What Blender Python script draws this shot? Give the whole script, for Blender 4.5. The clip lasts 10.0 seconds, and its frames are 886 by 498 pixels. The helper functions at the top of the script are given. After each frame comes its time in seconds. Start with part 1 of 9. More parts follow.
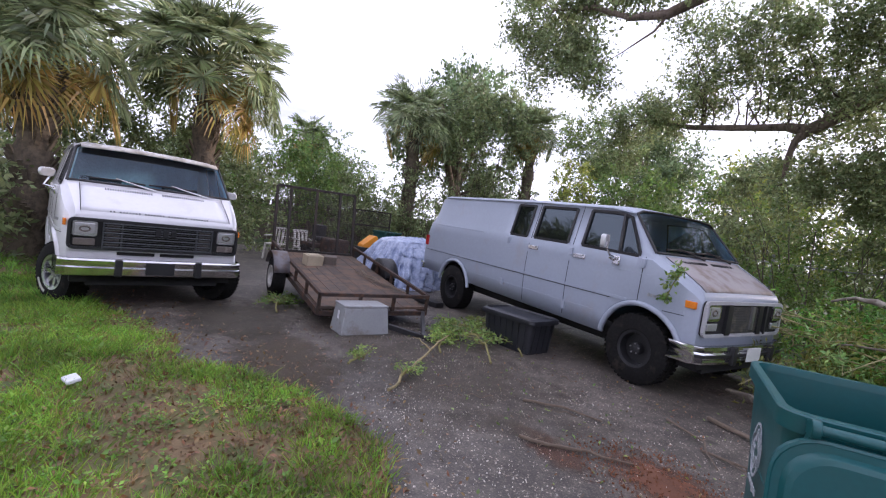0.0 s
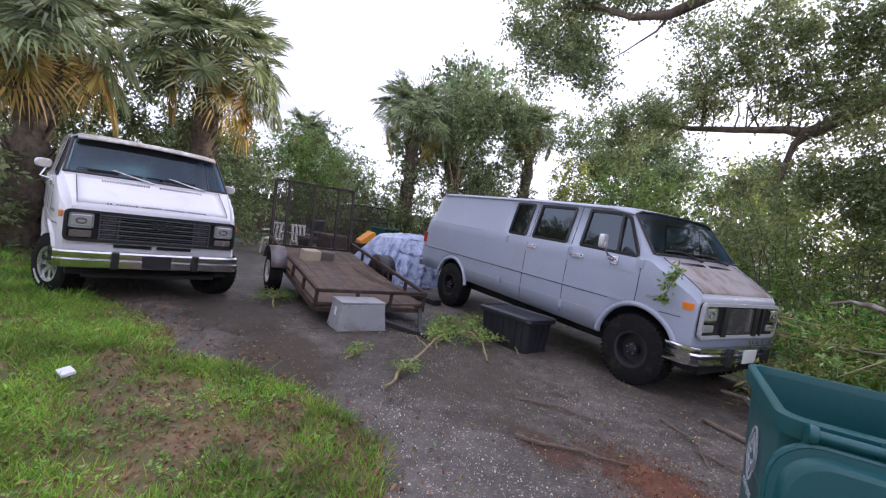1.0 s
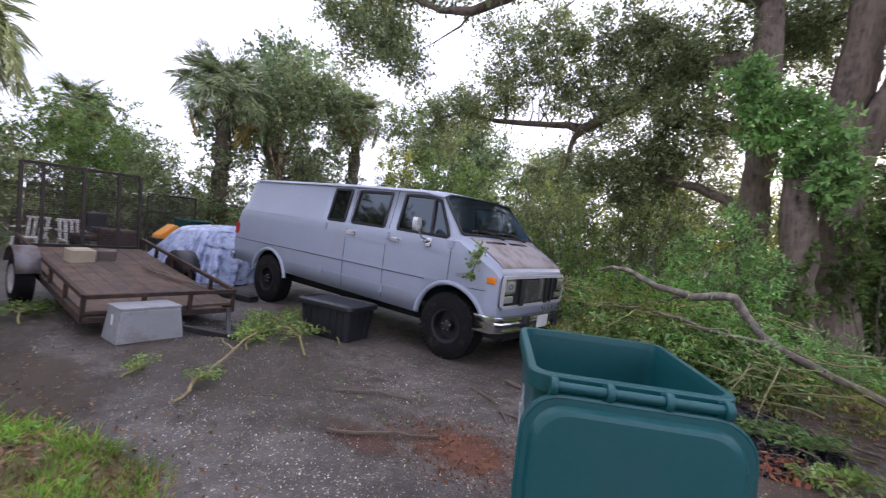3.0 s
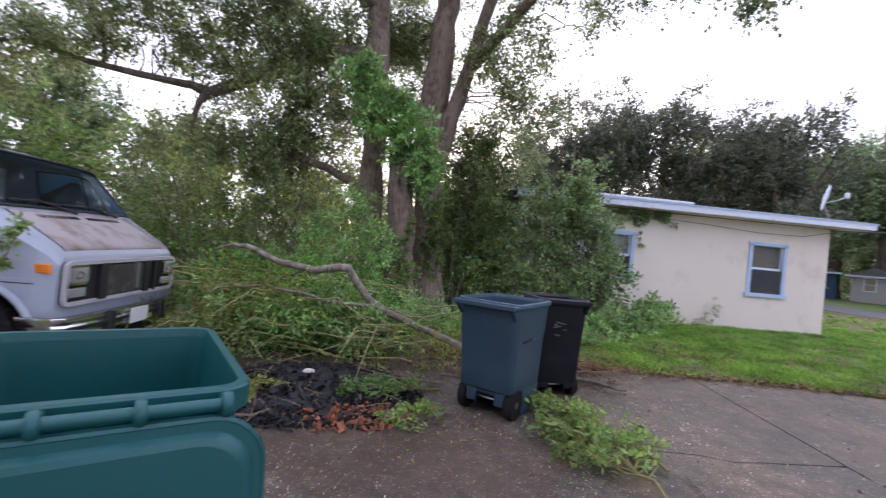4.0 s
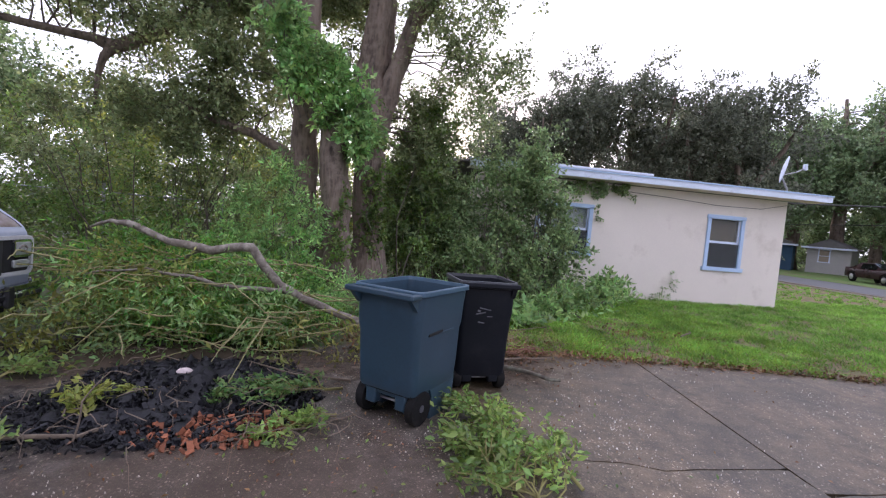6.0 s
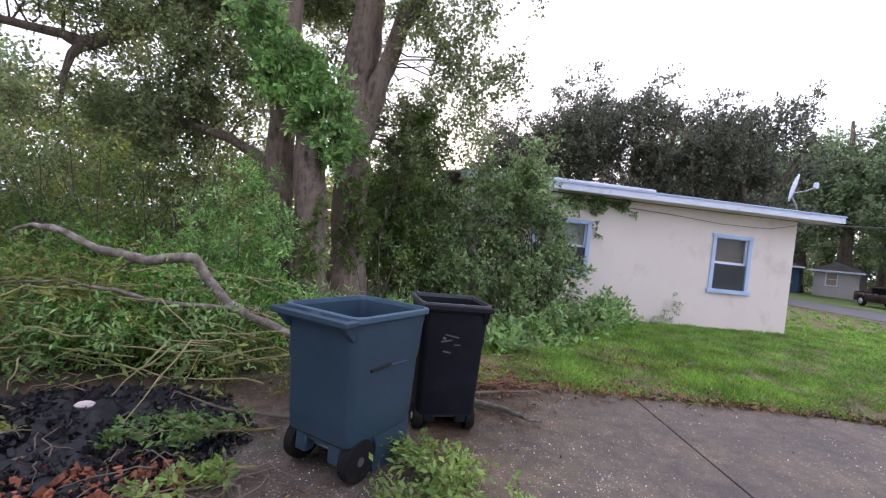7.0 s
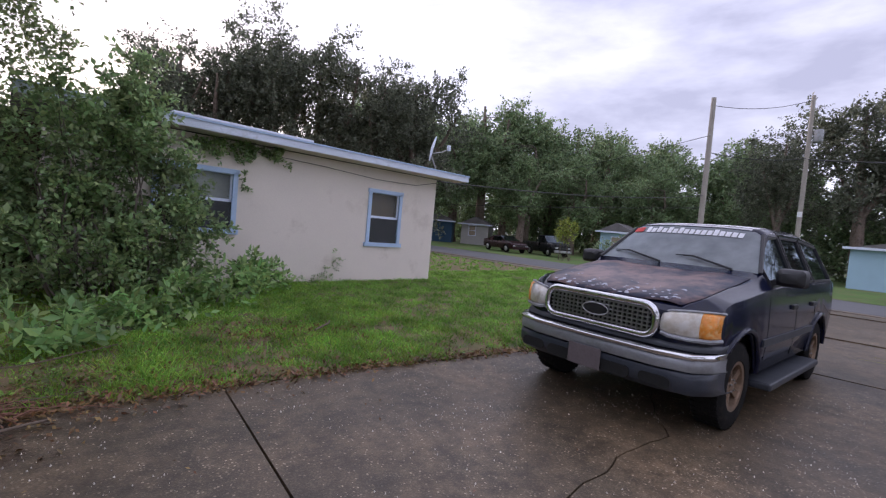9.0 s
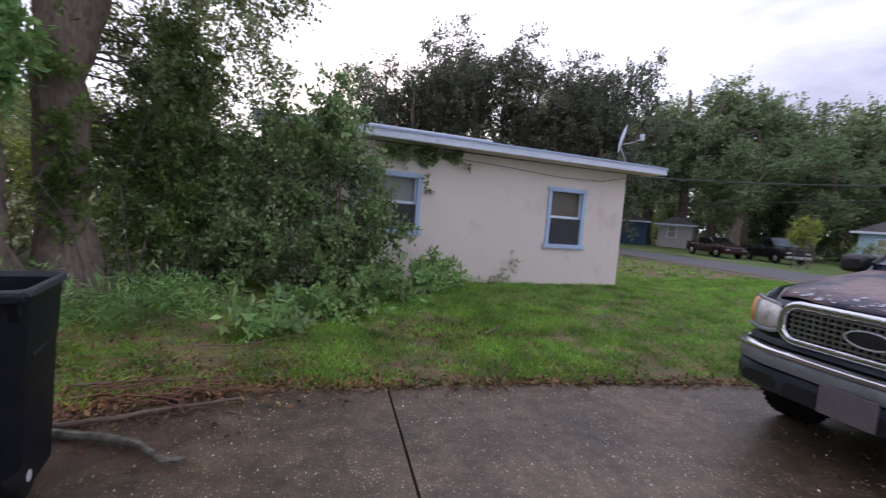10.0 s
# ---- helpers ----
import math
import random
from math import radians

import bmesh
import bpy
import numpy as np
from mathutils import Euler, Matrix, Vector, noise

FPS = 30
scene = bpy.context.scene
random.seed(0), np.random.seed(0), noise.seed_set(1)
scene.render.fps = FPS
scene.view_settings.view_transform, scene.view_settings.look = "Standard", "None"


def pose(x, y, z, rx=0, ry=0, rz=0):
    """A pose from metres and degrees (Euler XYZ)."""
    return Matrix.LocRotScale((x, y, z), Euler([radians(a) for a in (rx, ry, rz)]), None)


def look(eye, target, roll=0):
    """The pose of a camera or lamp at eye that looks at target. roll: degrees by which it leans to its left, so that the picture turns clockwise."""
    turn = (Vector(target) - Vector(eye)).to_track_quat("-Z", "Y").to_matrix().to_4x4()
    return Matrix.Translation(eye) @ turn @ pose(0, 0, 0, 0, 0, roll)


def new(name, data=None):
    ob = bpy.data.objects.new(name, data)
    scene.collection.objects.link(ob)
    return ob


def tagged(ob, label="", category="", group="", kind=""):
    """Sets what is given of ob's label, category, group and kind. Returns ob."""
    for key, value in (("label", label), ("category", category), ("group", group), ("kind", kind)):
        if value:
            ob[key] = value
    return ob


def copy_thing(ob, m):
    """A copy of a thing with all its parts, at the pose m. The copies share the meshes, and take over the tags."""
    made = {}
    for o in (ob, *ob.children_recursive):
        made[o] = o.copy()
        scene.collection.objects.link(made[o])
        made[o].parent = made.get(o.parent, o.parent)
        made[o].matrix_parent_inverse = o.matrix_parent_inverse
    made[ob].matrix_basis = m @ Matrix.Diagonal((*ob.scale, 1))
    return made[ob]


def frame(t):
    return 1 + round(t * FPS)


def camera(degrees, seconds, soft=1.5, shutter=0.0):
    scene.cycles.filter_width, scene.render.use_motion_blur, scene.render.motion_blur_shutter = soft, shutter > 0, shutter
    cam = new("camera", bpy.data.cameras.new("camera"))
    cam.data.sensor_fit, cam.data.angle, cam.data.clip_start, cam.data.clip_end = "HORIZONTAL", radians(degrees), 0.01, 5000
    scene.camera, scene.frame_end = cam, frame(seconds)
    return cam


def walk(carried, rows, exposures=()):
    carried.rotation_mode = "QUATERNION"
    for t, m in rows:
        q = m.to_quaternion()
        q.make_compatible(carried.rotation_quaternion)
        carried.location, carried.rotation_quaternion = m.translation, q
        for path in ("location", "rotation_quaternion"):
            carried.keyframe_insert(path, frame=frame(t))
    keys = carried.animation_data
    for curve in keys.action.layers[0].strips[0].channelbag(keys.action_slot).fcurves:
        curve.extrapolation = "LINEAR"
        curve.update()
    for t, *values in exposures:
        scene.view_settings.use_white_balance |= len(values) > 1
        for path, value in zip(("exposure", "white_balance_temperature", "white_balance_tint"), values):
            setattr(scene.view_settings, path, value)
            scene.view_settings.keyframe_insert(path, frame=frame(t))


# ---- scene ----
cam = camera(89.4, 10.0, 1.2, 0.15)
PATH = [
    (0, (3.127, -4.586, 1.507), (1.431, -3.532, 1.402), 7.3),
    (0.5, (3.11, -4.593, 1.515), (1.418, -3.532, 1.392), 7.7),
    (1, (3.115, -4.586, 1.512), (1.425, -3.522, 1.395), 8.2),
    (1.5, (3.114, -4.592, 1.524), (1.432, -3.516, 1.407), 8.4),
    (2, (3.119, -4.574, 1.53), (1.488, -3.421, 1.422), 8.0),
    (2.2, (3.096, -4.537, 1.501), (1.526, -3.301, 1.411), 7.9),
    (3.3, (3.256, -4.194, 1.506), (2.34, -2.418, 1.451), 5.5),
    (3.5, (3.324, -4.098, 1.498), (2.687, -2.202, 1.466), 5.0),
    (4, (3.488, -3.799, 1.479), (3.652, -1.806, 1.473), 5.2),
    (4.5, (3.641, -3.487, 1.494), (4.259, -1.585, 1.472), 5.2),
    (5, (3.728, -3.356, 1.502), (4.354, -1.458, 1.434), 4.9),
    (5.5, (3.992, -3.317, 1.508), (4.38, -1.358, 1.399), 4.3),
    (5.7, (4.084, -3.31, 1.528), (4.396, -1.338, 1.409), 3.9),
    (6.8, (4.452, -2.685, 1.562), (4.709, -0.702, 1.505), 6.3),
    (7, (4.594, -2.636, 1.549), (4.858, -0.654, 1.505), 6.0),
    (7.5, (4.981, -2.429, 1.563), (5.647, -0.543, 1.557), 5.6),
    (8, (5.437, -2.133, 1.525), (6.775, -0.647, 1.529), 6.7),
    (8.5, (5.813, -2.014, 1.511), (7.355, -0.741, 1.464), 6.4),
    (9, (6.114, -1.964, 1.563), (7.516, -0.541, 1.47), 5.2),
    (9.5, (6.357, -1.796, 1.539), (7.594, -0.228, 1.428), 4.6),
    (10, (6.517, -1.65, 1.536), (7.239, 0.208, 1.382), 4.5),
]
EXPOSURES = [(t, e, 5860, 23) for t, e in ((0, 0.88), (5.5, 0.92), (7, 1.0), (7.6, 0.8), (8.1, 0.58), (8.5, 0.36), (9, 0.27), (10, 0.33))]
walk(cam, [(t, look(eye, target, roll)) for t, eye, target, roll in PATH], EXPOSURES)

# ---- world and light ----
SUN_DIR = Vector((0.2, 0.96, 0.17)).normalized()
world = bpy.data.worlds.new("sky")
scene.world = world
world.use_nodes = True
wn, wl = world.node_tree.nodes, world.node_tree.links
wn.clear()
w_out = wn.new("ShaderNodeOutputWorld")
w_bg = wn.new("ShaderNodeBackground")
w_sky = wn.new("ShaderNodeTexSky")
w_sky.sky_type = "NISHITA"
w_sky.sun_disc = False
w_sky.sun_elevation = math.asin(SUN_DIR.z)
w_sky.sun_rotation = math.atan2(SUN_DIR.x, SUN_DIR.y)
w_sky.air_density, w_sky.dust_density, w_sky.ozone_density = 1.0, 2.0, 1.0
w_co = wn.new("ShaderNodeTexCoord")
w_map = wn.new("ShaderNodeMapping")
w_map.inputs["Scale"].default_value = (1.0, 1.0, 3.2)
w_noise = wn.new("ShaderNodeTexNoise")
w_noise.inputs["Scale"].default_value = 1.5
w_noise.inputs["Detail"].default_value = 7.0
w_noise.inputs["Roughness"].default_value = 0.55
w_ramp = wn.new("ShaderNodeValToRGB")
w_ramp.color_ramp.elements[0].position, w_ramp.color_ramp.elements[0].color = 0.34, (0.5, 0.5, 0.58, 1)
w_ramp.color_ramp.elements[1].position, w_ramp.color_ramp.elements[1].color = 0.53, (1.0, 1.0, 1.06, 1)
w_scale = wn.new("ShaderNodeVectorMath")
w_scale.operation = "SCALE"
w_scale.inputs["Scale"].default_value = 0.1
w_mix = wn.new("ShaderNodeMix")
w_mix.data_type = "RGBA"
w_mix.inputs["Factor"].default_value = 0.82
wl.new(w_co.outputs["Generated"], w_map.inputs["Vector"])
wl.new(w_map.outputs["Vector"], w_noise.inputs["Vector"])
wl.new(w_noise.outputs["Fac"], w_ramp.inputs["Fac"])
wl.new(w_sky.outputs["Color"], w_scale.inputs[0])
wl.new(w_scale.outputs["Vector"], w_mix.inputs["A"])
wl.new(w_ramp.outputs["Color"], w_mix.inputs["B"])
wl.new(w_mix.outputs["Result"], w_bg.inputs["Color"])
w_bg.inputs["Strength"].default_value = 1.1
wl.new(w_bg.outputs["Background"], w_out.inputs["Surface"])

sun_data = bpy.data.lights.new("sun", "SUN")
sun_data.energy, sun_data.angle, sun_data.color = 2.0, radians(8), (1.0, 0.82, 0.62)
sun = new("sun", sun_data)
sun.matrix_world = look(SUN_DIR * 60, (0, 0, 0))

# ---- builders ----
rng = np.random.default_rng(7)


class MB:
    """Collects vertices and faces for one mesh."""

    def __init__(self):
        self.v, self.f = [], []

    def add(self, verts, faces):
        n = len(self.v)
        self.v.extend(tuple(p) for p in verts)
        self.f.extend(tuple(n + i for i in q) for q in faces)
        return self

    def box(self, c, s, m=None, taper=1.0):
        x, y, z = s[0] / 2, s[1] / 2, s[2] / 2
        pts = [Vector((i * x * (taper if k > 0 else 1), j * y * (taper if k > 0 else 1), k * z)) for k in (-1, 1) for i, j in ((-1, -1), (1, -1), (1, 1), (-1, 1))]
        pts = [(m @ p if m else p) + Vector(c) for p in pts]
        return self.add(pts, [(3, 2, 1, 0), (4, 5, 6, 7), (0, 1, 5, 4), (1, 2, 6, 5), (2, 3, 7, 6), (3, 0, 4, 7)])

    def beam(self, a, b, w, h):
        """A box beam from a to b, w wide and h high."""
        a, b = Vector(a), Vector(b)
        d = (b - a).normalized()
        up = Vector((0, 0, 1)) if abs(d.z) < 0.95 else Vector((1, 0, 0))
        s = d.cross(up).normalized()
        u = s.cross(d)
        pts = [p + i * s * w / 2 + j * u * h / 2 for p in (a, b) for i, j in ((-1, -1), (1, -1), (1, 1), (-1, 1))]
        return self.add(pts, [(3, 2, 1, 0), (4, 5, 6, 7), (0, 1, 5, 4), (1, 2, 6, 5), (2, 3, 7, 6), (3, 0, 4, 7)])

    def tube(self, pts, radii, n=6, caps=True):
        pts = [Vector(p) for p in pts]
        if not hasattr(radii, "__len__"):
            radii = [radii] * len(pts)
        ref = None
        rings = []
        for i, p in enumerate(pts):
            d = (pts[min(i + 1, len(pts) - 1)] - pts[max(i - 1, 0)]).normalized()
            if ref is None:
                ref = Vector((0, 0, 1)) if abs(d.z) < 0.9 else Vector((1, 0, 0))
            s = d.cross(ref).normalized()
            u = s.cross(d).normalized()
            ref = u
            rings.append([p + float(radii[i]) * (math.cos(2 * math.pi * k / n) * s + math.sin(2 * math.pi * k / n) * u) for k in range(n)])
        return self.loft(rings, True, caps)

    def loft(self, rings, closed=True, caps=False):
        n = len(rings[0])
        verts = [p for r in rings for p in r]
        faces = []
        for i in range(len(rings) - 1):
            for k in range(n if closed else n - 1):
                a, b = i * n + k, i * n + (k + 1) % n
                faces.append((a, b, b + n, a + n))
        if caps:
            faces.append(tuple(range(n))[::-1])
            faces.append(tuple(range((len(rings) - 1) * n, len(rings) * n)))
        return self.add(verts, faces)

    def lathe(self, profile, n=24, axis="z", c=(0, 0, 0), caps=True):
        """profile: (radius, height) pairs turned round an axis."""
        rings = []
        for r, h in profile:
            ring = []
            for k in range(n):
                a = 2 * math.pi * k / n
                u, w = r * math.cos(a), r * math.sin(a)
                p = {"z": (u, w, h), "y": (w, h, u), "x": (h, u, w)}[axis]
                ring.append(Vector(p) + Vector(c))
            rings.append(ring)
        return self.loft(rings, True, caps)

    def prism(self, poly, z0, z1):
        n = len(poly)
        verts = [(x, y, z0) for x, y in poly] + [(x, y, z1) for x, y in poly]
        return self.add(verts, [tuple(range(n))[::-1], tuple(range(n, 2 * n))] + [(i, (i + 1) % n, n + (i + 1) % n, n + i) for i in range(n)])

    def moved(self, m):
        self.v = [tuple(m @ Vector(p)) for p in self.v]
        return self

    def mesh(self, name, fix=True):
        me = bpy.data.meshes.new(name)
        me.from_pydata(self.v, [], self.f)
        if fix and len(self.f) < 30000:
            bm = bmesh.new()
            bm.from_mesh(me)
            bmesh.ops.recalc_face_normals(bm, faces=bm.faces)
            bm.to_mesh(me)
            bm.free()
        me.update()
        return me


def put(name, mb, material, smooth=False, bevel=0.0, solid=0.0):
    me = mb.mesh(name)
    me.materials.append(material)
    ob = new(name, me)
    if smooth:
        me.shade_smooth()
        me.set_sharp_from_angle(angle=radians(smooth if smooth > 1 else 40))
    if solid:
        md = ob.modifiers.new("thickness", "SOLIDIFY")
        md.thickness, md.offset = solid, -1
    if bevel:
        md = ob.modifiers.new("edges", "BEVEL")
        md.width, md.segments, md.limit_method, md.angle_limit = bevel, 2, "ANGLE", radians(35)
        md.harden_normals = False
    return ob


def part(name, mb, material, parent, label="", smooth=False, bevel=0.0, solid=0.0):
    ob = put(name, mb, material, smooth, bevel, solid)
    ob.parent = parent
    return tagged(ob, label)


def thing(name, label, category, m=None, group="", kind=""):
    ob = new(name)
    ob.empty_display_size = 0.2
    if m:
        ob.matrix_world = m
    return tagged(ob, label, category, group, kind)


def lerp(a, b, t):
    return a + (b - a) * t


def table(pairs):
    """A piecewise-linear function through (x, value) pairs."""
    xs = [p[0] for p in pairs]
    ys = [p[1] for p in pairs]
    return lambda x: float(np.interp(x, xs, ys))


# ---- materials ----
def mat(name, base, rough=0.6, metal=0.0, vary=0.25, scale=3.0, fine=40.0, bump=0.15, dirt=None, dirt_amount=0.35, coat=0.0, island=0.0, rand=0.0, spec=0.5, stretch=1.0):
    """A surface with broad stains, fine grain and relief. dirt: a second colour that comes through in patches."""
    m = bpy.data.materials.new(name)
    m.use_nodes = True
    nd, ln = m.node_tree.nodes, m.node_tree.links
    b = nd["Principled BSDF"]
    co = nd.new("ShaderNodeTexCoord")
    big = nd.new("ShaderNodeTexNoise")
    big.inputs["Scale"].default_value, big.inputs["Detail"].default_value, big.inputs["Roughness"].default_value = scale, 6, 0.6
    small = nd.new("ShaderNodeTexNoise")
    small.inputs["Scale"].default_value, small.inputs["Detail"].default_value = fine, 4
    src_v = co.outputs["Object"]
    if stretch != 1.0:
        mp = nd.new("ShaderNodeMapping")
        mp.inputs["Scale"].default_value = (1, 1, stretch)
        ln.new(src_v, mp.inputs["Vector"])
        src_v = mp.outputs["Vector"]
    ln.new(src_v, big.inputs["Vector"])
    ln.new(src_v, small.inputs["Vector"])
    r = nd.new("ShaderNodeValToRGB")
    lo = [c * (1 - vary) for c in base]
    hi = [min(1, c * (1 + vary)) for c in base]
    r.color_ramp.elements[0].position, r.color_ramp.elements[0].color = 0.3, (*lo, 1)
    r.color_ramp.elements[1].position, r.color_ramp.elements[1].color = 0.7, (*hi, 1)
    add = nd.new("ShaderNodeMath")
    add.operation = "MULTIPLY_ADD"
    add.inputs[1].default_value = 0.45
    ln.new(small.outputs["Fac"], add.inputs[0])
    half = nd.new("ShaderNodeMath")
    half.operation = "MULTIPLY"
    half.inputs[1].default_value = 0.55
    ln.new(big.outputs["Fac"], half.inputs[0])
    ln.new(half.outputs[0], add.inputs[2])
    ln.new(add.outputs[0], r.inputs["Fac"])
    col = r.outputs["Color"]
    if dirt:
        patch = nd.new("ShaderNodeTexNoise")
        patch.inputs["Scale"].default_value, patch.inputs["Detail"].default_value, patch.inputs["Roughness"].default_value = scale * 1.7, 8, 0.65
        ln.new(co.outputs["Object"], patch.inputs["Vector"])
        pr = nd.new("ShaderNodeValToRGB")
        pr.color_ramp.elements[0].position, pr.color_ramp.elements[1].position = 0.62 - dirt_amount * 0.5, 0.78 - dirt_amount * 0.4
        ln.new(patch.outputs["Fac"], pr.inputs["Fac"])
        mx = nd.new("ShaderNodeMix")
        mx.data_type = "RGBA"
        ln.new(pr.outputs["Color"], mx.inputs["Factor"])
        ln.new(col, mx.inputs["A"])
        mx.inputs["B"].default_value = (*dirt, 1)
        col = mx.outputs["Result"]
    if island or rand:
        hs = nd.new("ShaderNodeHueSaturation")
        src = nd.new("ShaderNodeNewGeometry").outputs["Random Per Island"] if island else nd.new("ShaderNodeObjectInfo").outputs["Random"]
        mr = nd.new("ShaderNodeMapRange")
        k = island or rand
        mr.inputs["To Min"].default_value, mr.inputs["To Max"].default_value = 1 - k, 1 + k
        ln.new(src, mr.inputs["Value"])
        ln.new(mr.outputs["Result"], hs.inputs["Value"])
        ln.new(col, hs.inputs["Color"])
        col = hs.outputs["Color"]
    ln.new(col, b.inputs["Base Color"])
    rr = nd.new("ShaderNodeMapRange")
    rr.inputs["To Min"].default_value, rr.inputs["To Max"].default_value = max(0.02, rough - 0.12), min(1, rough + 0.12)
    ln.new(big.outputs["Fac"], rr.inputs["Value"])
    ln.new(rr.outputs["Result"], b.inputs["Roughness"])
    b.inputs["Metallic"].default_value = metal
    b.inputs["Coat Weight"].default_value = coat
    b.inputs["Coat Roughness"].default_value = 0.12
    b.inputs["Specular IOR Level"].default_value = spec
    if bump:
        bp = nd.new("ShaderNodeBump")
        bp.inputs["Strength"].default_value, bp.inputs["Distance"].default_value = min(1.0, bump), 0.01 if bump <= 1 else 0.06
        ln.new(add.outputs[0], bp.inputs["Height"])
        ln.new(bp.outputs["Normal"], b.inputs["Normal"])
    return m


def leaf_mat(name, base, hue=0.03, light=0.45, glow=0.45, rough=0.34):
    """Leaves: each one of its own tint, with daylight coming through."""
    m = bpy.data.materials.new(name)
    m.use_nodes = True
    nd, ln = m.node_tree.nodes, m.node_tree.links
    nd.clear()
    out = nd.new("ShaderNodeOutputMaterial")
    geo = nd.new("ShaderNodeNewGeometry")
    hs = nd.new("ShaderNodeHueSaturation")
    hs.inputs["Color"].default_value = (*base, 1)
    wn1 = nd.new("ShaderNodeTexWhiteNoise")
    wn1.noise_dimensions = "1D"
    ln.new(geo.outputs["Random Per Island"], wn1.inputs["W"])
    m1 = nd.new("ShaderNodeMapRange")
    m1.inputs["To Min"].default_value, m1.inputs["To Max"].default_value = 0.5 - hue, 0.5 + hue
    ln.new(wn1.outputs["Value"], m1.inputs["Value"])
    ln.new(m1.outputs["Result"], hs.inputs["Hue"])
    m2 = nd.new("ShaderNodeMapRange")
    m2.inputs["To Min"].default_value, m2.inputs["To Max"].default_value = 1 - light, 1 + light
    ln.new(geo.outputs["Random Per Island"], m2.inputs["Value"])
    ln.new(m2.outputs["Result"], hs.inputs["Value"])
    co = nd.new("ShaderNodeTexCoord")
    big = nd.new("ShaderNodeTexNoise")
    big.inputs["Scale"].default_value = 1.6
    ln.new(co.outputs["Object"], big.inputs["Vector"])
    m3 = nd.new("ShaderNodeMapRange")
    m3.inputs["From Min"].default_value, m3.inputs["From Max"].default_value = 0.3, 0.7
    m3.inputs["To Min"].default_value, m3.inputs["To Max"].default_value = 0.6, 1.4
    ln.new(big.outputs["Fac"], m3.inputs["Value"])
    hs2 = nd.new("ShaderNodeHueSaturation")
    ln.new(m3.outputs["Result"], hs2.inputs["Value"])
    ln.new(hs.outputs["Color"], hs2.inputs["Color"])
    p = nd.new("ShaderNodeBsdfPrincipled")
    p.inputs["Roughness"].default_value = rough
    p.inputs["Specular IOR Level"].default_value = 0.5
    ln.new(hs2.outputs["Color"], p.inputs["Base Color"])
    tr = nd.new("ShaderNodeBsdfTranslucent")
    ln.new(hs2.outputs["Color"], tr.inputs["Color"])
    mx = nd.new("ShaderNodeMixShader")
    mx.inputs["Fac"].default_value = glow
    ln.new(p.outputs["BSDF"], mx.inputs[1])
    ln.new(tr.outputs["BSDF"], mx.inputs[2])
    ln.new(mx.outputs["Shader"], out.inputs["Surface"])
    return m


def glass_mat(name, tint, rough=0.03, dust_glare_most=0.05, ior=1.52):
    """Car and window glass: mirrors at grazing angles, lets part of the light through."""
    m = bpy.data.materials.new(name)
    m.use_nodes = True
    nd, ln = m.node_tree.nodes, m.node_tree.links
    nd.clear()
    out = nd.new("ShaderNodeOutputMaterial")
    tr = nd.new("ShaderNodeBsdfTransparent")
    tr.inputs["Color"].default_value = (*tint, 1)
    gl = nd.new("ShaderNodeBsdfGlossy")
    gl.inputs["Roughness"].default_value = rough
    # blue put into the mirror colour to make reflected sky bluer
    gl.inputs["Color"].default_value = (0.74, 0.88, 1.0, 1)
    fr = nd.new("ShaderNodeFresnel")
    fr.inputs["IOR"].default_value = ior
    # grey film: dust, and on the wagon's windscreen its pale reflection
    dust = nd.new("ShaderNodeBsdfDiffuse")
    dust.inputs["Color"].default_value = (0.4, 0.42, 0.42, 1)
    no = nd.new("ShaderNodeTexNoise")
    no.inputs["Scale"].default_value, no.inputs["Detail"].default_value = 5, 6
    mr = nd.new("ShaderNodeMapRange")
    mr.inputs["To Min"].default_value, mr.inputs["To Max"].default_value = dust_glare_most * 0.3, dust_glare_most
    co = nd.new("ShaderNodeTexCoord")
    ln.new(co.outputs["Object"], no.inputs["Vector"])
    ln.new(no.outputs["Fac"], mr.inputs["Value"])
    m0 = nd.new("ShaderNodeMixShader")
    ln.new(mr.outputs["Result"], m0.inputs["Fac"])
    ln.new(tr.outputs["BSDF"], m0.inputs[1])
    ln.new(dust.outputs["BSDF"], m0.inputs[2])
    m1 = nd.new("ShaderNodeMixShader")
    ln.new(fr.outputs["Fac"], m1.inputs["Fac"])
    ln.new(m0.outputs["Shader"], m1.inputs[1])
    ln.new(gl.outputs["BSDF"], m1.inputs[2])
    ln.new(m1.outputs["Shader"], out.inputs["Surface"])
    return m


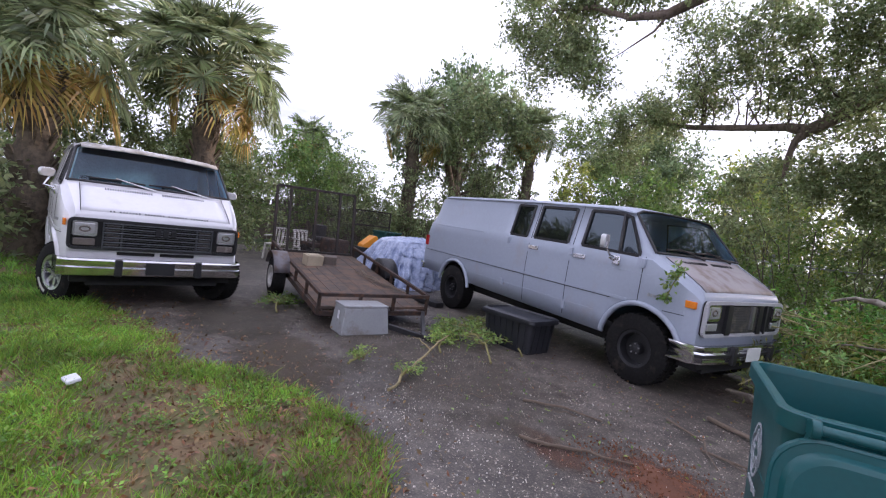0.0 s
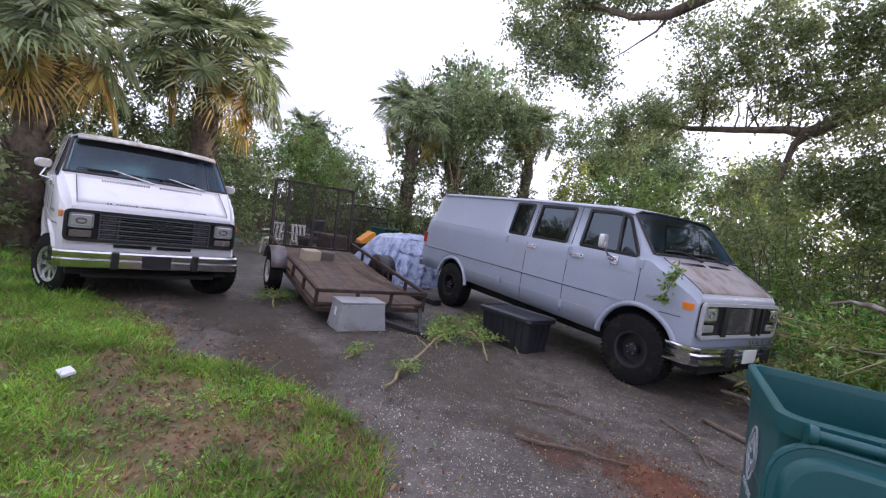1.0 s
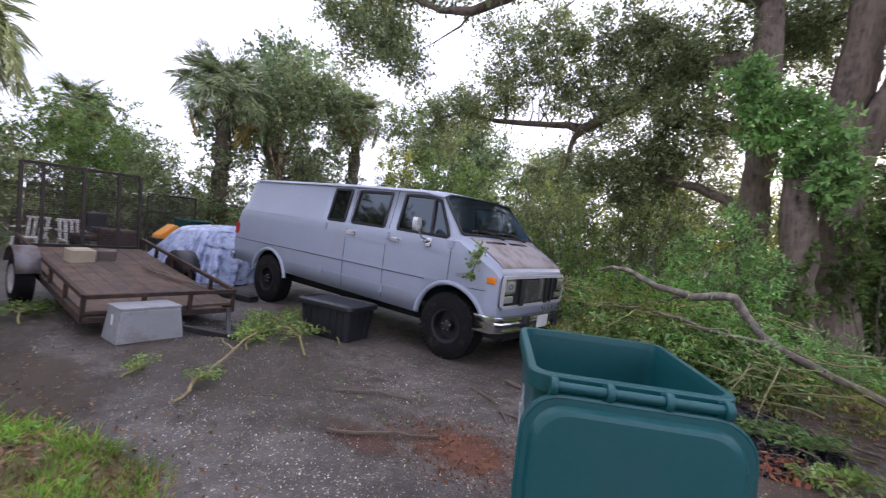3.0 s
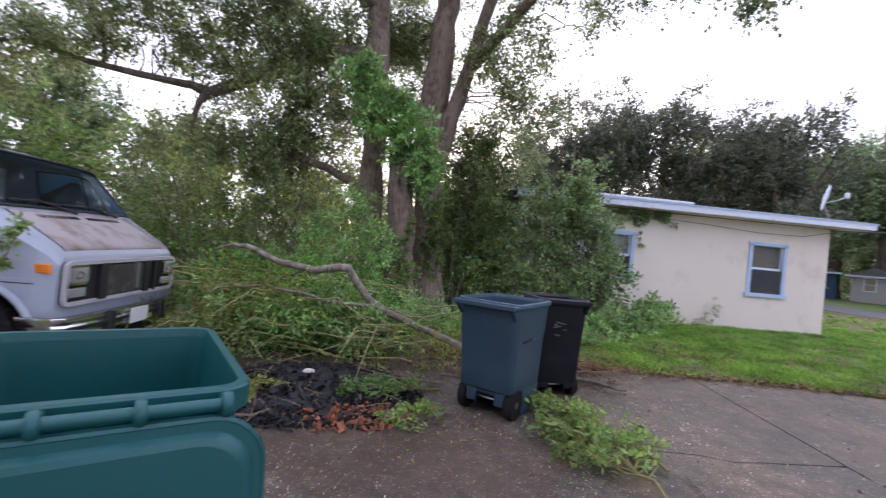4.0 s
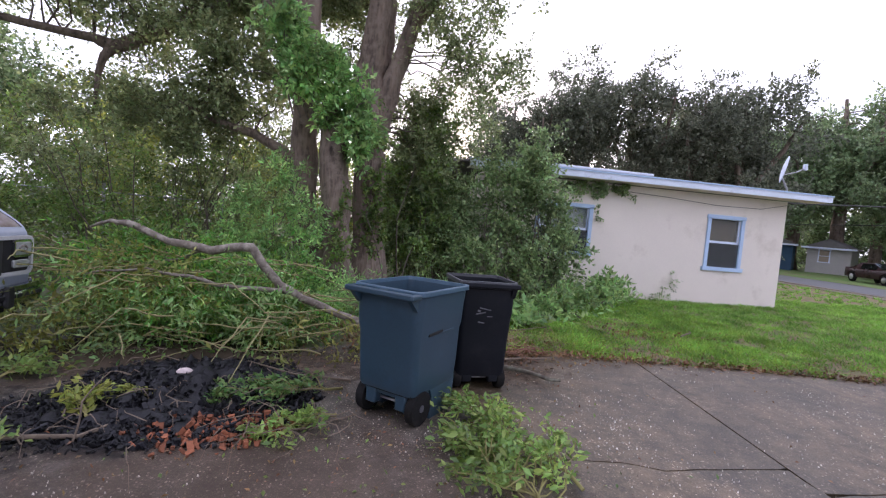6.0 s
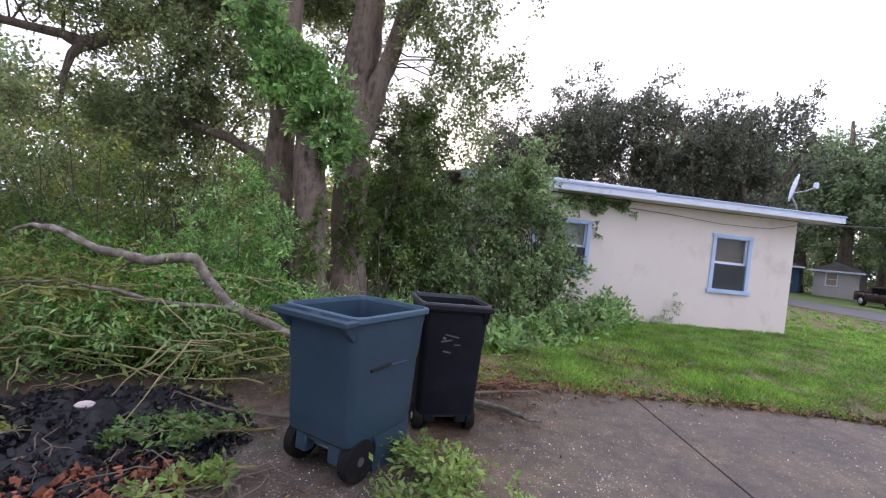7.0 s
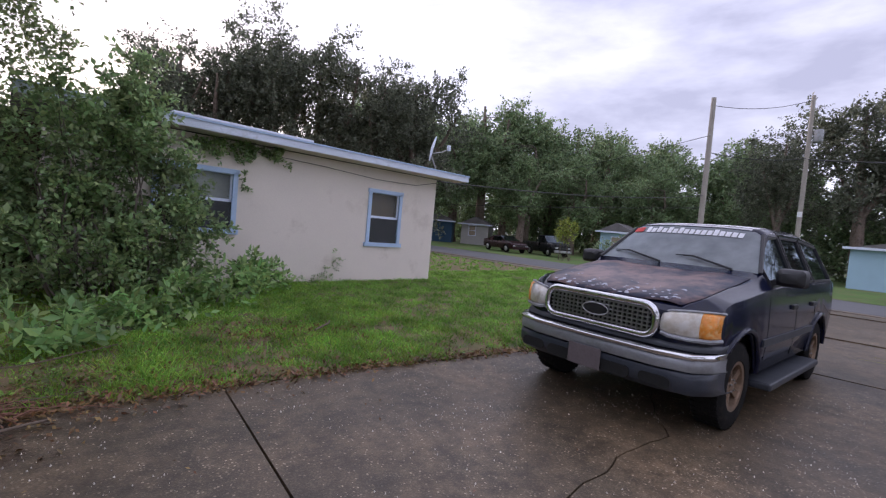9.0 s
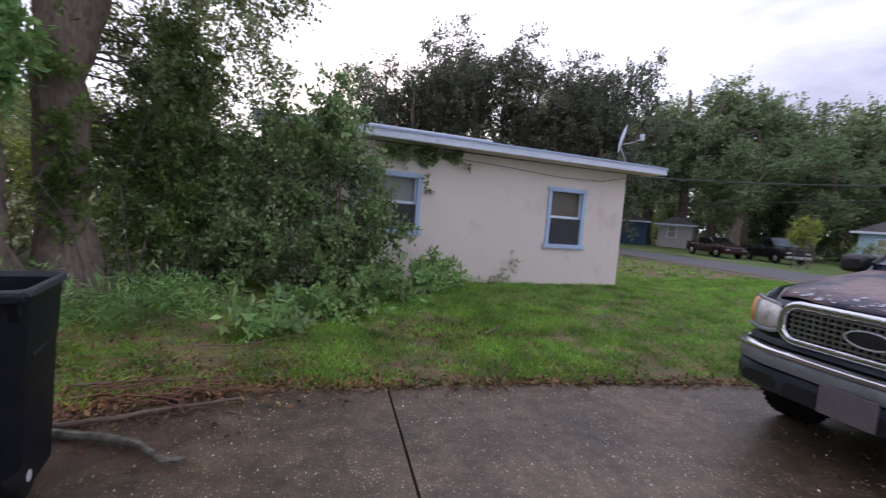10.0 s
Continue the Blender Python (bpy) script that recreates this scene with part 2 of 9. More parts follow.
def speckled(name, base, pebble, amount, dirt, wet=0.55, scale=1.0):
    """Worn paving with pale stone chips, dark stains and moss."""
    m = mat(name, base, wet, 0, 0.4, 0.7, 70, 0.45, dirt, 0.42)
    nd, ln = m.node_tree.nodes, m.node_tree.links
    b = nd["Principled BSDF"]
    col = b.inputs["Base Color"].links[0].from_socket
    co = nd.new("ShaderNodeTexCoord")
    vo = nd.new("ShaderNodeTexVoronoi")
    vo.inputs["Scale"].default_value = 48 * scale
    ln.new(co.outputs["Object"], vo.inputs["Vector"])
    edge = nd.new("ShaderNodeMath")
    edge.operation = "LESS_THAN"
    edge.inputs[1].default_value = 0.34
    ln.new(vo.outputs["Distance"], edge.inputs[0])
    sep = nd.new("ShaderNodeSeparateColor")
    ln.new(vo.outputs["Color"], sep.inputs["Color"])
    pick = nd.new("ShaderNodeMath")
    pick.operation = "LESS_THAN"
    ln.new(sep.outputs["Red"], pick.inputs[0])
    area = nd.new("ShaderNodeTexNoise")
    area.inputs["Scale"].default_value, area.inputs["Detail"].default_value = 0.9, 4
    ln.new(co.outputs["Object"], area.inputs["Vector"])
    am = nd.new("ShaderNodeMapRange")
    am.inputs["From Min"].default_value, am.inputs["From Max"].default_value = 0.35, 0.68
    am.inputs["To Min"].default_value, am.inputs["To Max"].default_value = amount * 0.25, amount
    ln.new(area.outputs["Fac"], am.inputs["Value"])
    ln.new(am.outputs["Result"], pick.inputs[1])
    both = nd.new("ShaderNodeMath")
    both.operation = "MULTIPLY"
    ln.new(edge.outputs[0], both.inputs[0])
    ln.new(pick.outputs[0], both.inputs[1])
    dim = nd.new("ShaderNodeMath")
    dim.operation = "MULTIPLY"
    ln.new(both.outputs[0], dim.inputs[0])
    ln.new(sep.outputs["Green"], dim.inputs[1])
    mx = nd.new("ShaderNodeMix")
    mx.data_type = "RGBA"
    mx.inputs["B"].default_value = (*pebble, 1)
    ln.new(dim.outputs[0], mx.inputs["Factor"])
    ln.new(col, mx.inputs["A"])
    # a second, finer grade of stone, then mottling and broad damp stains over all
    vo2 = nd.new("ShaderNodeTexVoronoi")
    vo2.inputs["Scale"].default_value = 120 * scale
    ln.new(co.outputs["Object"], vo2.inputs["Vector"])
    sep2 = nd.new("ShaderNodeSeparateColor")
    ln.new(vo2.outputs["Color"], sep2.inputs["Color"])
    g2 = nd.new("ShaderNodeMapRange")
    g2.inputs["From Min"].default_value, g2.inputs["From Max"].default_value = 0.62, 1.0
    g2.inputs["To Max"].default_value = 0.32
    ln.new(sep2.outputs["Red"], g2.inputs["Value"])
    mx2 = nd.new("ShaderNodeMix")
    mx2.data_type = "RGBA"
    mx2.inputs["B"].default_value = (*[c * 0.7 for c in pebble], 1)
    ln.new(g2.outputs["Result"], mx2.inputs["Factor"])
    ln.new(mx.outputs["Result"], mx2.inputs["A"])
    out = mx2.outputs["Result"]
    for sc, det, a0, a1, v0, v1 in ((7.0, 10, 0.36, 0.64, 0.62, 1.32), (0.33, 5, 0.36, 0.66, 0.66, 1.22), (1.6, 8, 0.5, 0.62, 1.0, 0.62)):
        nz = nd.new("ShaderNodeTexNoise")
        nz.inputs["Scale"].default_value, nz.inputs["Detail"].default_value, nz.inputs["Roughness"].default_value = sc, det, 0.68
        ln.new(co.outputs["Object"], nz.inputs["Vector"])
        mr2 = nd.new("ShaderNodeMapRange")
        mr2.inputs["From Min"].default_value, mr2.inputs["From Max"].default_value = a0, a1
        mr2.inputs["To Min"].default_value, mr2.inputs["To Max"].default_value = v0, v1
        ln.new(nz.outputs["Fac"], mr2.inputs["Value"])
        hs = nd.new("ShaderNodeHueSaturation")
        ln.new(mr2.outputs["Result"], hs.inputs["Value"])
        ln.new(out, hs.inputs["Color"])
        out = hs.outputs["Color"]
    ln.new(out, b.inputs["Base Color"])
    return m


M_ASPHALT = speckled("old_paving", (0.112, 0.095, 0.08), (0.55, 0.47, 0.38), 0.5, (0.06, 0.05, 0.042))
M_CONCRETE = speckled("worn_concrete", (0.13, 0.09, 0.053), (0.5, 0.4, 0.28), 0.45, (0.082, 0.06, 0.036), 0.46)
M_ROAD = mat("road_asphalt", (0.13, 0.13, 0.135), 0.85, 0, 0.2, 0.8, 60, 0.3)
M_SOIL = mat("soil", (0.1, 0.085, 0.05), 0.95, 0, 0.4, 0.8, 30, 0.6, (0.05, 0.09, 0.02), 0.5)
M_LAWN = mat("lawn_floor", (0.2, 0.135, 0.07), 0.95, 0, 0.5, 1.6, 60, 1.0, (0.09, 0.11, 0.035), 0.4)
M_RUST_DIRT = mat("red_dirt", (0.2, 0.085, 0.04), 0.95, 0, 0.35, 6, 60, 0.8)
M_WHITE = mat("white_car_paint", (0.74, 0.73, 0.76), 0.32, 0, 0.05, 1.5, 20, 0.02, (0.62, 0.6, 0.6), 0.1, 0.5)
M_GREY = mat("faded_grey_paint", (0.36, 0.4, 0.48), 0.4, 0, 0.06, 1.2, 25, 0.03, (0.36, 0.36, 0.4), 0.12, 0.15)
M_BLACK = mat("black_plastic", (0.018, 0.018, 0.02), 0.45, 0, 0.3, 6, 60, 0.1)
M_RUBBER = mat("tyre_rubber", (0.015, 0.0145, 0.0145), 0.85, 0, 0.35, 5, 40, 0.25, (0.04, 0.034, 0.028), 0.15, spec=0.1)
M_CHROME = mat("chrome", (0.72, 0.72, 0.74), 0.16, 1.0, 0.06, 3, 40, 0.03)
M_STEEL = mat("dull_steel", (0.42, 0.42, 0.43), 0.42, 1.0, 0.15, 5, 40, 0.1)
M_RUST = mat("rusty_steel", (0.05, 0.036, 0.03), 0.8, 0.3, 0.4, 6, 50, 0.4, (0.12, 0.06, 0.035), 0.3)
M_DARK = mat("dark_underside", (0.012, 0.012, 0.012), 0.9, 0, 0.3, 4, 30, 0.1)
M_GLASS = glass_mat("tinted_glass", (0.035, 0.04, 0.045), 0.03, 0.03, 1.75)
M_SCREEN = glass_mat("windscreen_glass", (0.42, 0.68, 0.82), 0.03, 0.03)
M_LENS = mat("headlight_lens", (0.5, 0.51, 0.52), 0.15, 0.5, 0.15, 8, 90, 0.15, None, 0, 0.6)
M_ORANGE = mat("amber_lens", (0.85, 0.24, 0.02), 0.2, 0, 0.1, 9, 70, 0.1, None, 0, 0.5)
M_RED = mat("red_lens", (0.45, 0.03, 0.03), 0.2, 0, 0.1, 9, 70, 0.1, None, 0, 0.5)
M_SEAT = mat("seat_cloth", (0.07, 0.075, 0.085), 0.9, 0, 0.25, 8, 60, 0.2)
M_BARK = mat("bark", (0.17, 0.128, 0.1), 0.95, 0, 0.9, 4, 22, 1.5, (0.24, 0.19, 0.155), 0.35, stretch=0.18)
M_BARK_PLAIN = mat("twig_bark", (0.13, 0.105, 0.085), 0.95, 0, 0.4, 6, 30, 0.8)
M_LEAF = leaf_mat("oak_leaves", (0.255, 0.305, 0.14), glow=0.5)
M_LEAF_B = leaf_mat("shrub_leaves", (0.19, 0.285, 0.075), glow=0.5)
M_LEAF_FAR = leaf_mat("far_leaves", (0.15, 0.165, 0.11), glow=0.5)

# ---- ground ----
def wavy(pts, step=0.25, amp=0.05, seed=0):
    """A line through pts, broken into short steps that wander."""
    out = []
    for (x0, y0), (x1, y1) in zip(pts, pts[1:]):
        n = max(1, int(math.hypot(x1 - x0, y1 - y0) / step))
        for k in range(n):
            x, y = lerp(x0, x1, k / n), lerp(y0, y1, k / n)
            q = noise.noise_vector((x * 1.7 + seed, y * 1.7, seed * 3.1))
            q2 = noise.noise_vector((x * 6 + seed, y * 6, 5.0))
            out.append((x + amp * (q.x + 0.4 * q2.x), y + amp * (q.y + 0.4 * q2.y)))
    out.append(pts[-1])
    return out


ground = MB()
R = [-900, -200, -60, -30, 30, 60, 200, 900]
ground.loft([[Vector((x, y, -0.05)) for y in R] for x in R], False)
tagged(put("ground", ground, M_SOIL), "bare soil and leaf litter reaching to the horizon", "ground", kind="structure")

# The paved yard: worn slabs divided by a straight joint and a wandering crack.
NORTH = wavy([(4.0, 2.6), (5.2, 1.95), (6.6, 2.15), (8.5, 1.95), (11.2, 1.42), (14.0, 1.1), (24.4, 0.7)], 0.3, 0.09, 2)
CRACK = wavy([(3.9, -0.35), (5.28, -0.39), (5.64, -0.35), (5.96, -0.37), (6.21, -0.48), (6.6, -0.47), (7.12, -0.46)], 0.1, 0.03, 5)
CRACK_B = wavy([(7.2, -0.78), (7.42, -0.75), (8.1, -0.68), (9.2, -0.67), (10.15, -0.74), (10.9, -0.35), (12.5, 0.1), (14.2, 0.9)], 0.12, 0.08, 8)
GAP = 0.009


def slab_piece(poly, material, parent, name="slab"):
    mb = MB().prism(poly, -0.06, 0.0)
    bm = bmesh.new()
    bm.from_mesh(mb.mesh(name))
    bmesh.ops.triangulate(bm, faces=[f for f in bm.faces if len(f.verts) > 4])
    me = bpy.data.meshes.new(name)
    bm.to_mesh(me)
    bm.free()
    me.materials.append(material)
    ob = new(name, me)
    ob.parent = parent
    return ob


driveway = thing("driveway", "worn concrete driveway slabs with dark cracks and pebbles", "driveway", kind="structure")
def joint_x(y):
    return 7.5 + (y - 1.8) * 0.128


EAST_EDGE = wavy([(5.0, 2.1), (4.75, 1.2), (5.1, 0.4), (4.9, -0.38), (5.2, -1.5), (4.6, -3.0), (4.8, -5.0), (4.7, -9.0)], 0.2, 0.2, 11)
crack_w = [p for p in CRACK if p[0] > 4.95]
J0, J1 = 2.04, -0.8
edge_n = [p for p in EAST_EDGE if p[1] > -0.36]
edge_s = [p for p in EAST_EDGE if p[1] < -0.4]
jl = lambda ys, o: [(joint_x(y) + o, y) for y in ys]
slab_piece([(x, y + 0.007) for x, y in crack_w] + jl((-0.44, 0.2, 1.2, J0), -GAP) + [p for p in NORTH if 5.1 < p[0] < 7.42][::-1] + edge_n, M_CONCRETE, driveway)
slab_piece(jl((J0, 1.0, -0.4, -0.74), GAP) + [(x, y + 0.007) for x, y in CRACK_B[1:]] + [p for p in NORTH if 7.6 < p[0] < 14.1][::-1], M_CONCRETE, driveway)
slab_piece([(x, y - 0.007) for x, y in CRACK_B[::-1]][1:-1] + [(7.19, -0.79)] + jl((-0.6, -0.47), -GAP) + [(x, y - 0.007) for x, y in crack_w[::-1]] + edge_s + [(14.3, -9.0), (14.25, 0.85)], M_CONCRETE, driveway)
for x0, x1 in ((14.33, 18.6), (18.64, 24.3)):
    slab_piece([(x0, -9.0), (x1, -9.0)] + [p for p in NORTH if x0 < p[0] < x1][::-1] + [(x0, 1.0)][:1], M_CONCRETE, driveway)

LAWN_EDGE = wavy([(2.6, -9.0), (2.1, -5.4), (1.15, -3.5), (0.56, -3.2), (0.13, -3.33), (-0.54, -3.62), (-1.17, -4.03), (-1.42, -4.4), (-2.1, -4.42), (-2.94, -4.8), (-3.6, -5.25), (-4.4, -6.0), (-9.0, -6.4)], 0.2, 0.1, 4)
yard = thing("paved_yard", "dark worn paving with pale pebbles and dirt", "paving", kind="structure")
YARD_JOINT = wavy([(-2.2, 2.19), (-2.26, 0.0), (-2.24, -2.6), (-2.19, -3.9), (-2.17, -4.42)], 0.15, 0.02, 3)
slab_piece([(x - 0.001, y) for x, y in EAST_EDGE[::-1]] + [(4.2, 2.4), (3.2, 1.9), (1.2, 2.1)] + [(x + 0.007, y) for x, y in YARD_JOINT] + [p for p in LAWN_EDGE[::-1] if p[0] > -2.1], M_ASPHALT, yard, "paving")
slab_piece([(-3, 2.2), (-13.0, 2.4), (-13.5, -6.8), (-9.0, -6.4)] + [p for p in LAWN_EDGE[::-1][1:] if p[0] < -2.3] + [(x - 0.007, y) for x, y in YARD_JOINT[::-1]], M_ASPHALT, yard, "paving")


def inside(poly, x, y):
    """Which of the points lie in the polygon."""
    x, y = np.asarray(x), np.asarray(y)
    hit = np.zeros(x.shape, bool)
    n = len(poly)
    for i in range(n):
        (x0, y0), (x1, y1) = poly[i], poly[(i + 1) % n]
        c = ((y0 > y) != (y1 > y)) & (x < (x1 - x0) * (y - y0) / (y1 - y0 + 1e-12) + x0)
        hit ^= c
    return hit


def lawn_bed(name, poly, label, material, z=0.008):
    bm = bmesh.new()
    vs = [bm.verts.new((x, y, z)) for x, y in poly]
    low = [bm.verts.new((x, y, -0.05)) for x, y in poly]
    n = len(poly)
    for i in range(n):
        bm.faces.new((vs[i], vs[(i + 1) % n], low[(i + 1) % n], low[i]))
    bmesh.ops.triangulate(bm, faces=[bm.faces.new(vs)])
    bmesh.ops.recalc_face_normals(bm, faces=bm.faces)
    me = bpy.data.meshes.new(name)
    bm.to_mesh(me)
    bm.free()
    me.materials.append(material)
    return tagged(new(name, me), label, "lawn", kind="structure")


LAWN_A = LAWN_EDGE + [(-16.0, -6.8), (-22.0, -14.0), (2.6, -14.0)]
lawn_bed("lawn_front", LAWN_A, "rough weedy lawn with bare brown patches", M_LAWN)
LAWN_B = [(x, y + 0.02) for x, y in NORTH] + [(24.4, 40.0), (15.6, 40), (15.6, 9.0), (5.0, 8.5), (4.2, 5.0), (4.0, 2.7)]
lawn_bed("lawn_side", LAWN_B, "bright green mown lawn beside the house", M_LAWN)

road = MB()
road.loft([[Vector((x, y, -0.02)) for y in (-60, -20, 20, 80)] for x in (26.0, 32.5)], False)
tagged(put("road", road, M_ROAD), "grey asphalt street", "road", kind="structure")
kerb = MB()
kerb.box((25.7, 10, -0.01), (0.5, 140, 0.1)).box((24.9, 10, -0.02), (1.1, 140, 0.09))
tagged(put("kerb", kerb, M_CONCRETE, 0, 0.01), "pale concrete kerb and gutter", "kerb", kind="structure")
M_VERGE = mat("verge_grass", (0.09, 0.17, 0.03), 0.95, 0, 0.4, 0.4, 20, 0.8, (0.16, 0.13, 0.06), 0.3)
verge = MB()
verge.loft([[Vector((x, y, -0.015 + 0.03 * noise.noise((x, y, 0)))) for y in range(-60, 81, 4)] for x in (32.6, 36, 40, 46, 60, 90)], False)
tagged(put("verge", verge, M_VERGE, 60), "grassy verge beyond the street", "grass", kind="structure")

# ---- vehicles ----
class Shell:
    """A car body as rings across its length. Local x points forward from the front axle, y to its left, z up."""

    def __init__(self, xs, top, belt, half, roof, sill, arches, pillar=None):
        self.pillar = pillar
        self.top, self.belt, self.half, self.roof, self.sill, self.arches = top, belt, half, roof, sill, arches
        arch_xs = [ax + ar * math.cos(a) for ax, ar, az in arches for a in np.linspace(0, math.pi, 15)]
        self.xs = sorted(set(round(x, 3) for x in [*xs, *arch_xs]), reverse=True)

    def low(self, x):
        z = self.sill(x)
        for ax, ar, az in self.arches:
            if abs(x - ax) < ar:
                z = max(z, az + math.sqrt(ar * ar - (x - ax) ** 2))
        return z

    def levels(self, x):
        h, b, t, r, z0 = self.half(x), self.belt(x), self.top(x), self.roof(x), self.low(x)
        g = max(t - b, 0.01)
        zc = max(lerp(self.sill(x), b, 0.5), z0 + 0.03)
        y5, z5, y6, z6 = lerp(h * 0.965, r, 0.1), b + 0.07 * g, lerp(h * 0.965, r, 0.93), b + 0.82 * g
        if self.pillar and self.pillar(x) < z6:
            u = max(0.02, (self.pillar(x) - z5) / (z6 - z5))
            y6, z6 = lerp(y5, y6, u), lerp(z5, z6, u)
        return [
            (h * 0.965, z0), (h * 0.99, lerp(z0, zc, 0.5)), (h, zc), (h * 0.99, lerp(zc, b, 0.75)), (h * 0.975, b),
            (y5, z5), (y6, z6), (r, b + 0.9 * g),
            (r * 0.9, b + 0.965 * g), (r * 0.5, b + 0.995 * g), (0.0, t)]

    def ring(self, x):
        lv = self.levels(x)
        return [Vector((x, -y, z)) for y, z in lv] + [Vector((x, y, z)) for y, z in lv[-2::-1]]

    def side(self, x, z, out=0.0):
        """The half width at x and height z, plus out."""
        lv = self.levels(x)
        return float(np.interp(z, [p[1] for p in lv], [p[0] for p in lv])) + out

    def build(self, holes):
        """holes: (x0, x1, level0, level1, sides); levels 5 to 6 are the side windows, 7 to 10 the screens."""
        body = MB()
        rings = [self.ring(x) for x in self.xs]
        n = len(rings[0])
        body.v = [tuple(p) for r in rings for p in r]
        cut = []
        for i in range(len(rings) - 1):
            xm = (self.xs[i] + self.xs[i + 1]) / 2
            for k in range(n - 1):
                lv = k if k < 10 else n - 2 - k
                s = -1 if k < 10 else 1
                gone = False
                for hi, (x0, x1, l0, l1, sides) in enumerate(holes):
                    if x0 < xm < x1 and l0 <= lv < l1 and s in sides:
                        gone = True
                        cut.append((hi, (i * n + k, i * n + k + 1, (i + 1) * n + k + 1, (i + 1) * n + k)))
                if not gone:
                    body.f.append((i * n + k, i * n + k + 1, (i + 1) * n + k + 1, (i + 1) * n + k))
        body.f.append(tuple(range(n)))
        body.f.append(tuple(range((len(rings) - 1) * n, len(rings) * n))[::-1])
        panes = {}
        for hi, q in cut:
            pane = panes.setdefault(hi, MB())
            pane.add([Vector(body.v[j]) for j in q], [(0, 1, 2, 3)])
        return body, panes


def weld(ob, outward=False):
    bm = bmesh.new()
    bm.from_mesh(ob.data)
    bmesh.ops.remove_doubles(bm, verts=bm.verts, dist=0.0005)
    if outward:
        for f in bm.faces:
            c = f.calc_center_median()
            if f.normal.dot(Vector((0.3, c.y, max(0.2, c.z - 0.8)))) < 0:
                f.normal_flip()
    bm.to_mesh(ob.data)
    bm.free()
    ob.data.shade_smooth()
    ob.data.set_sharp_from_angle(angle=radians(32))


def side_strip(shell, pts, s, width, depth, out=0.0, closed=False):
    """A band that follows the body's side along (x, z) points."""
    mb = MB()
    pts = list(pts) + ([pts[0]] if closed else [])
    for (x0, z0), (x1, z1) in zip(pts, pts[1:]):
        mb.beam((x0, s * shell.side(x0, z0, out), z0), (x1, s * shell.side(x1, z1, out), z1), depth, width)
    return mb


def round_rect(x0, x1, z0, z1, r, n=4):
    pts = []
    for cx, cz, a0 in ((x1 - r, z1 - r, 0), (x0 + r, z1 - r, 90), (x0 + r, z0 + r, 180), (x1 - r, z0 + r, 270)):
        pts += [(cx + r * math.cos(radians(a0 + 90 * k / n)), cz + r * math.sin(radians(a0 + 90 * k / n))) for k in range(n + 1)]
    return pts


def slab(outline, x, y, z, depth, axis="x"):
    """A plate with the given 2D outline, depth thick, facing along an axis."""
    mb = MB()
    n = len(outline)
    f = {"x": lambda a, b, d: (x + d, y + a, z + b), "y": lambda a, b, d: (x + a, y + d, z + b), "z": lambda a, b, d: (x + a, y + b, z + d)}[axis]
    verts = [f(a, b, 0) for a, b in outline] + [f(a, b, depth) for a, b in outline]
    return mb.add(verts, [tuple(range(n))[::-1], tuple(range(n, 2 * n))] + [(i, (i + 1) % n, n + (i + 1) % n, n + i) for i in range(n)])


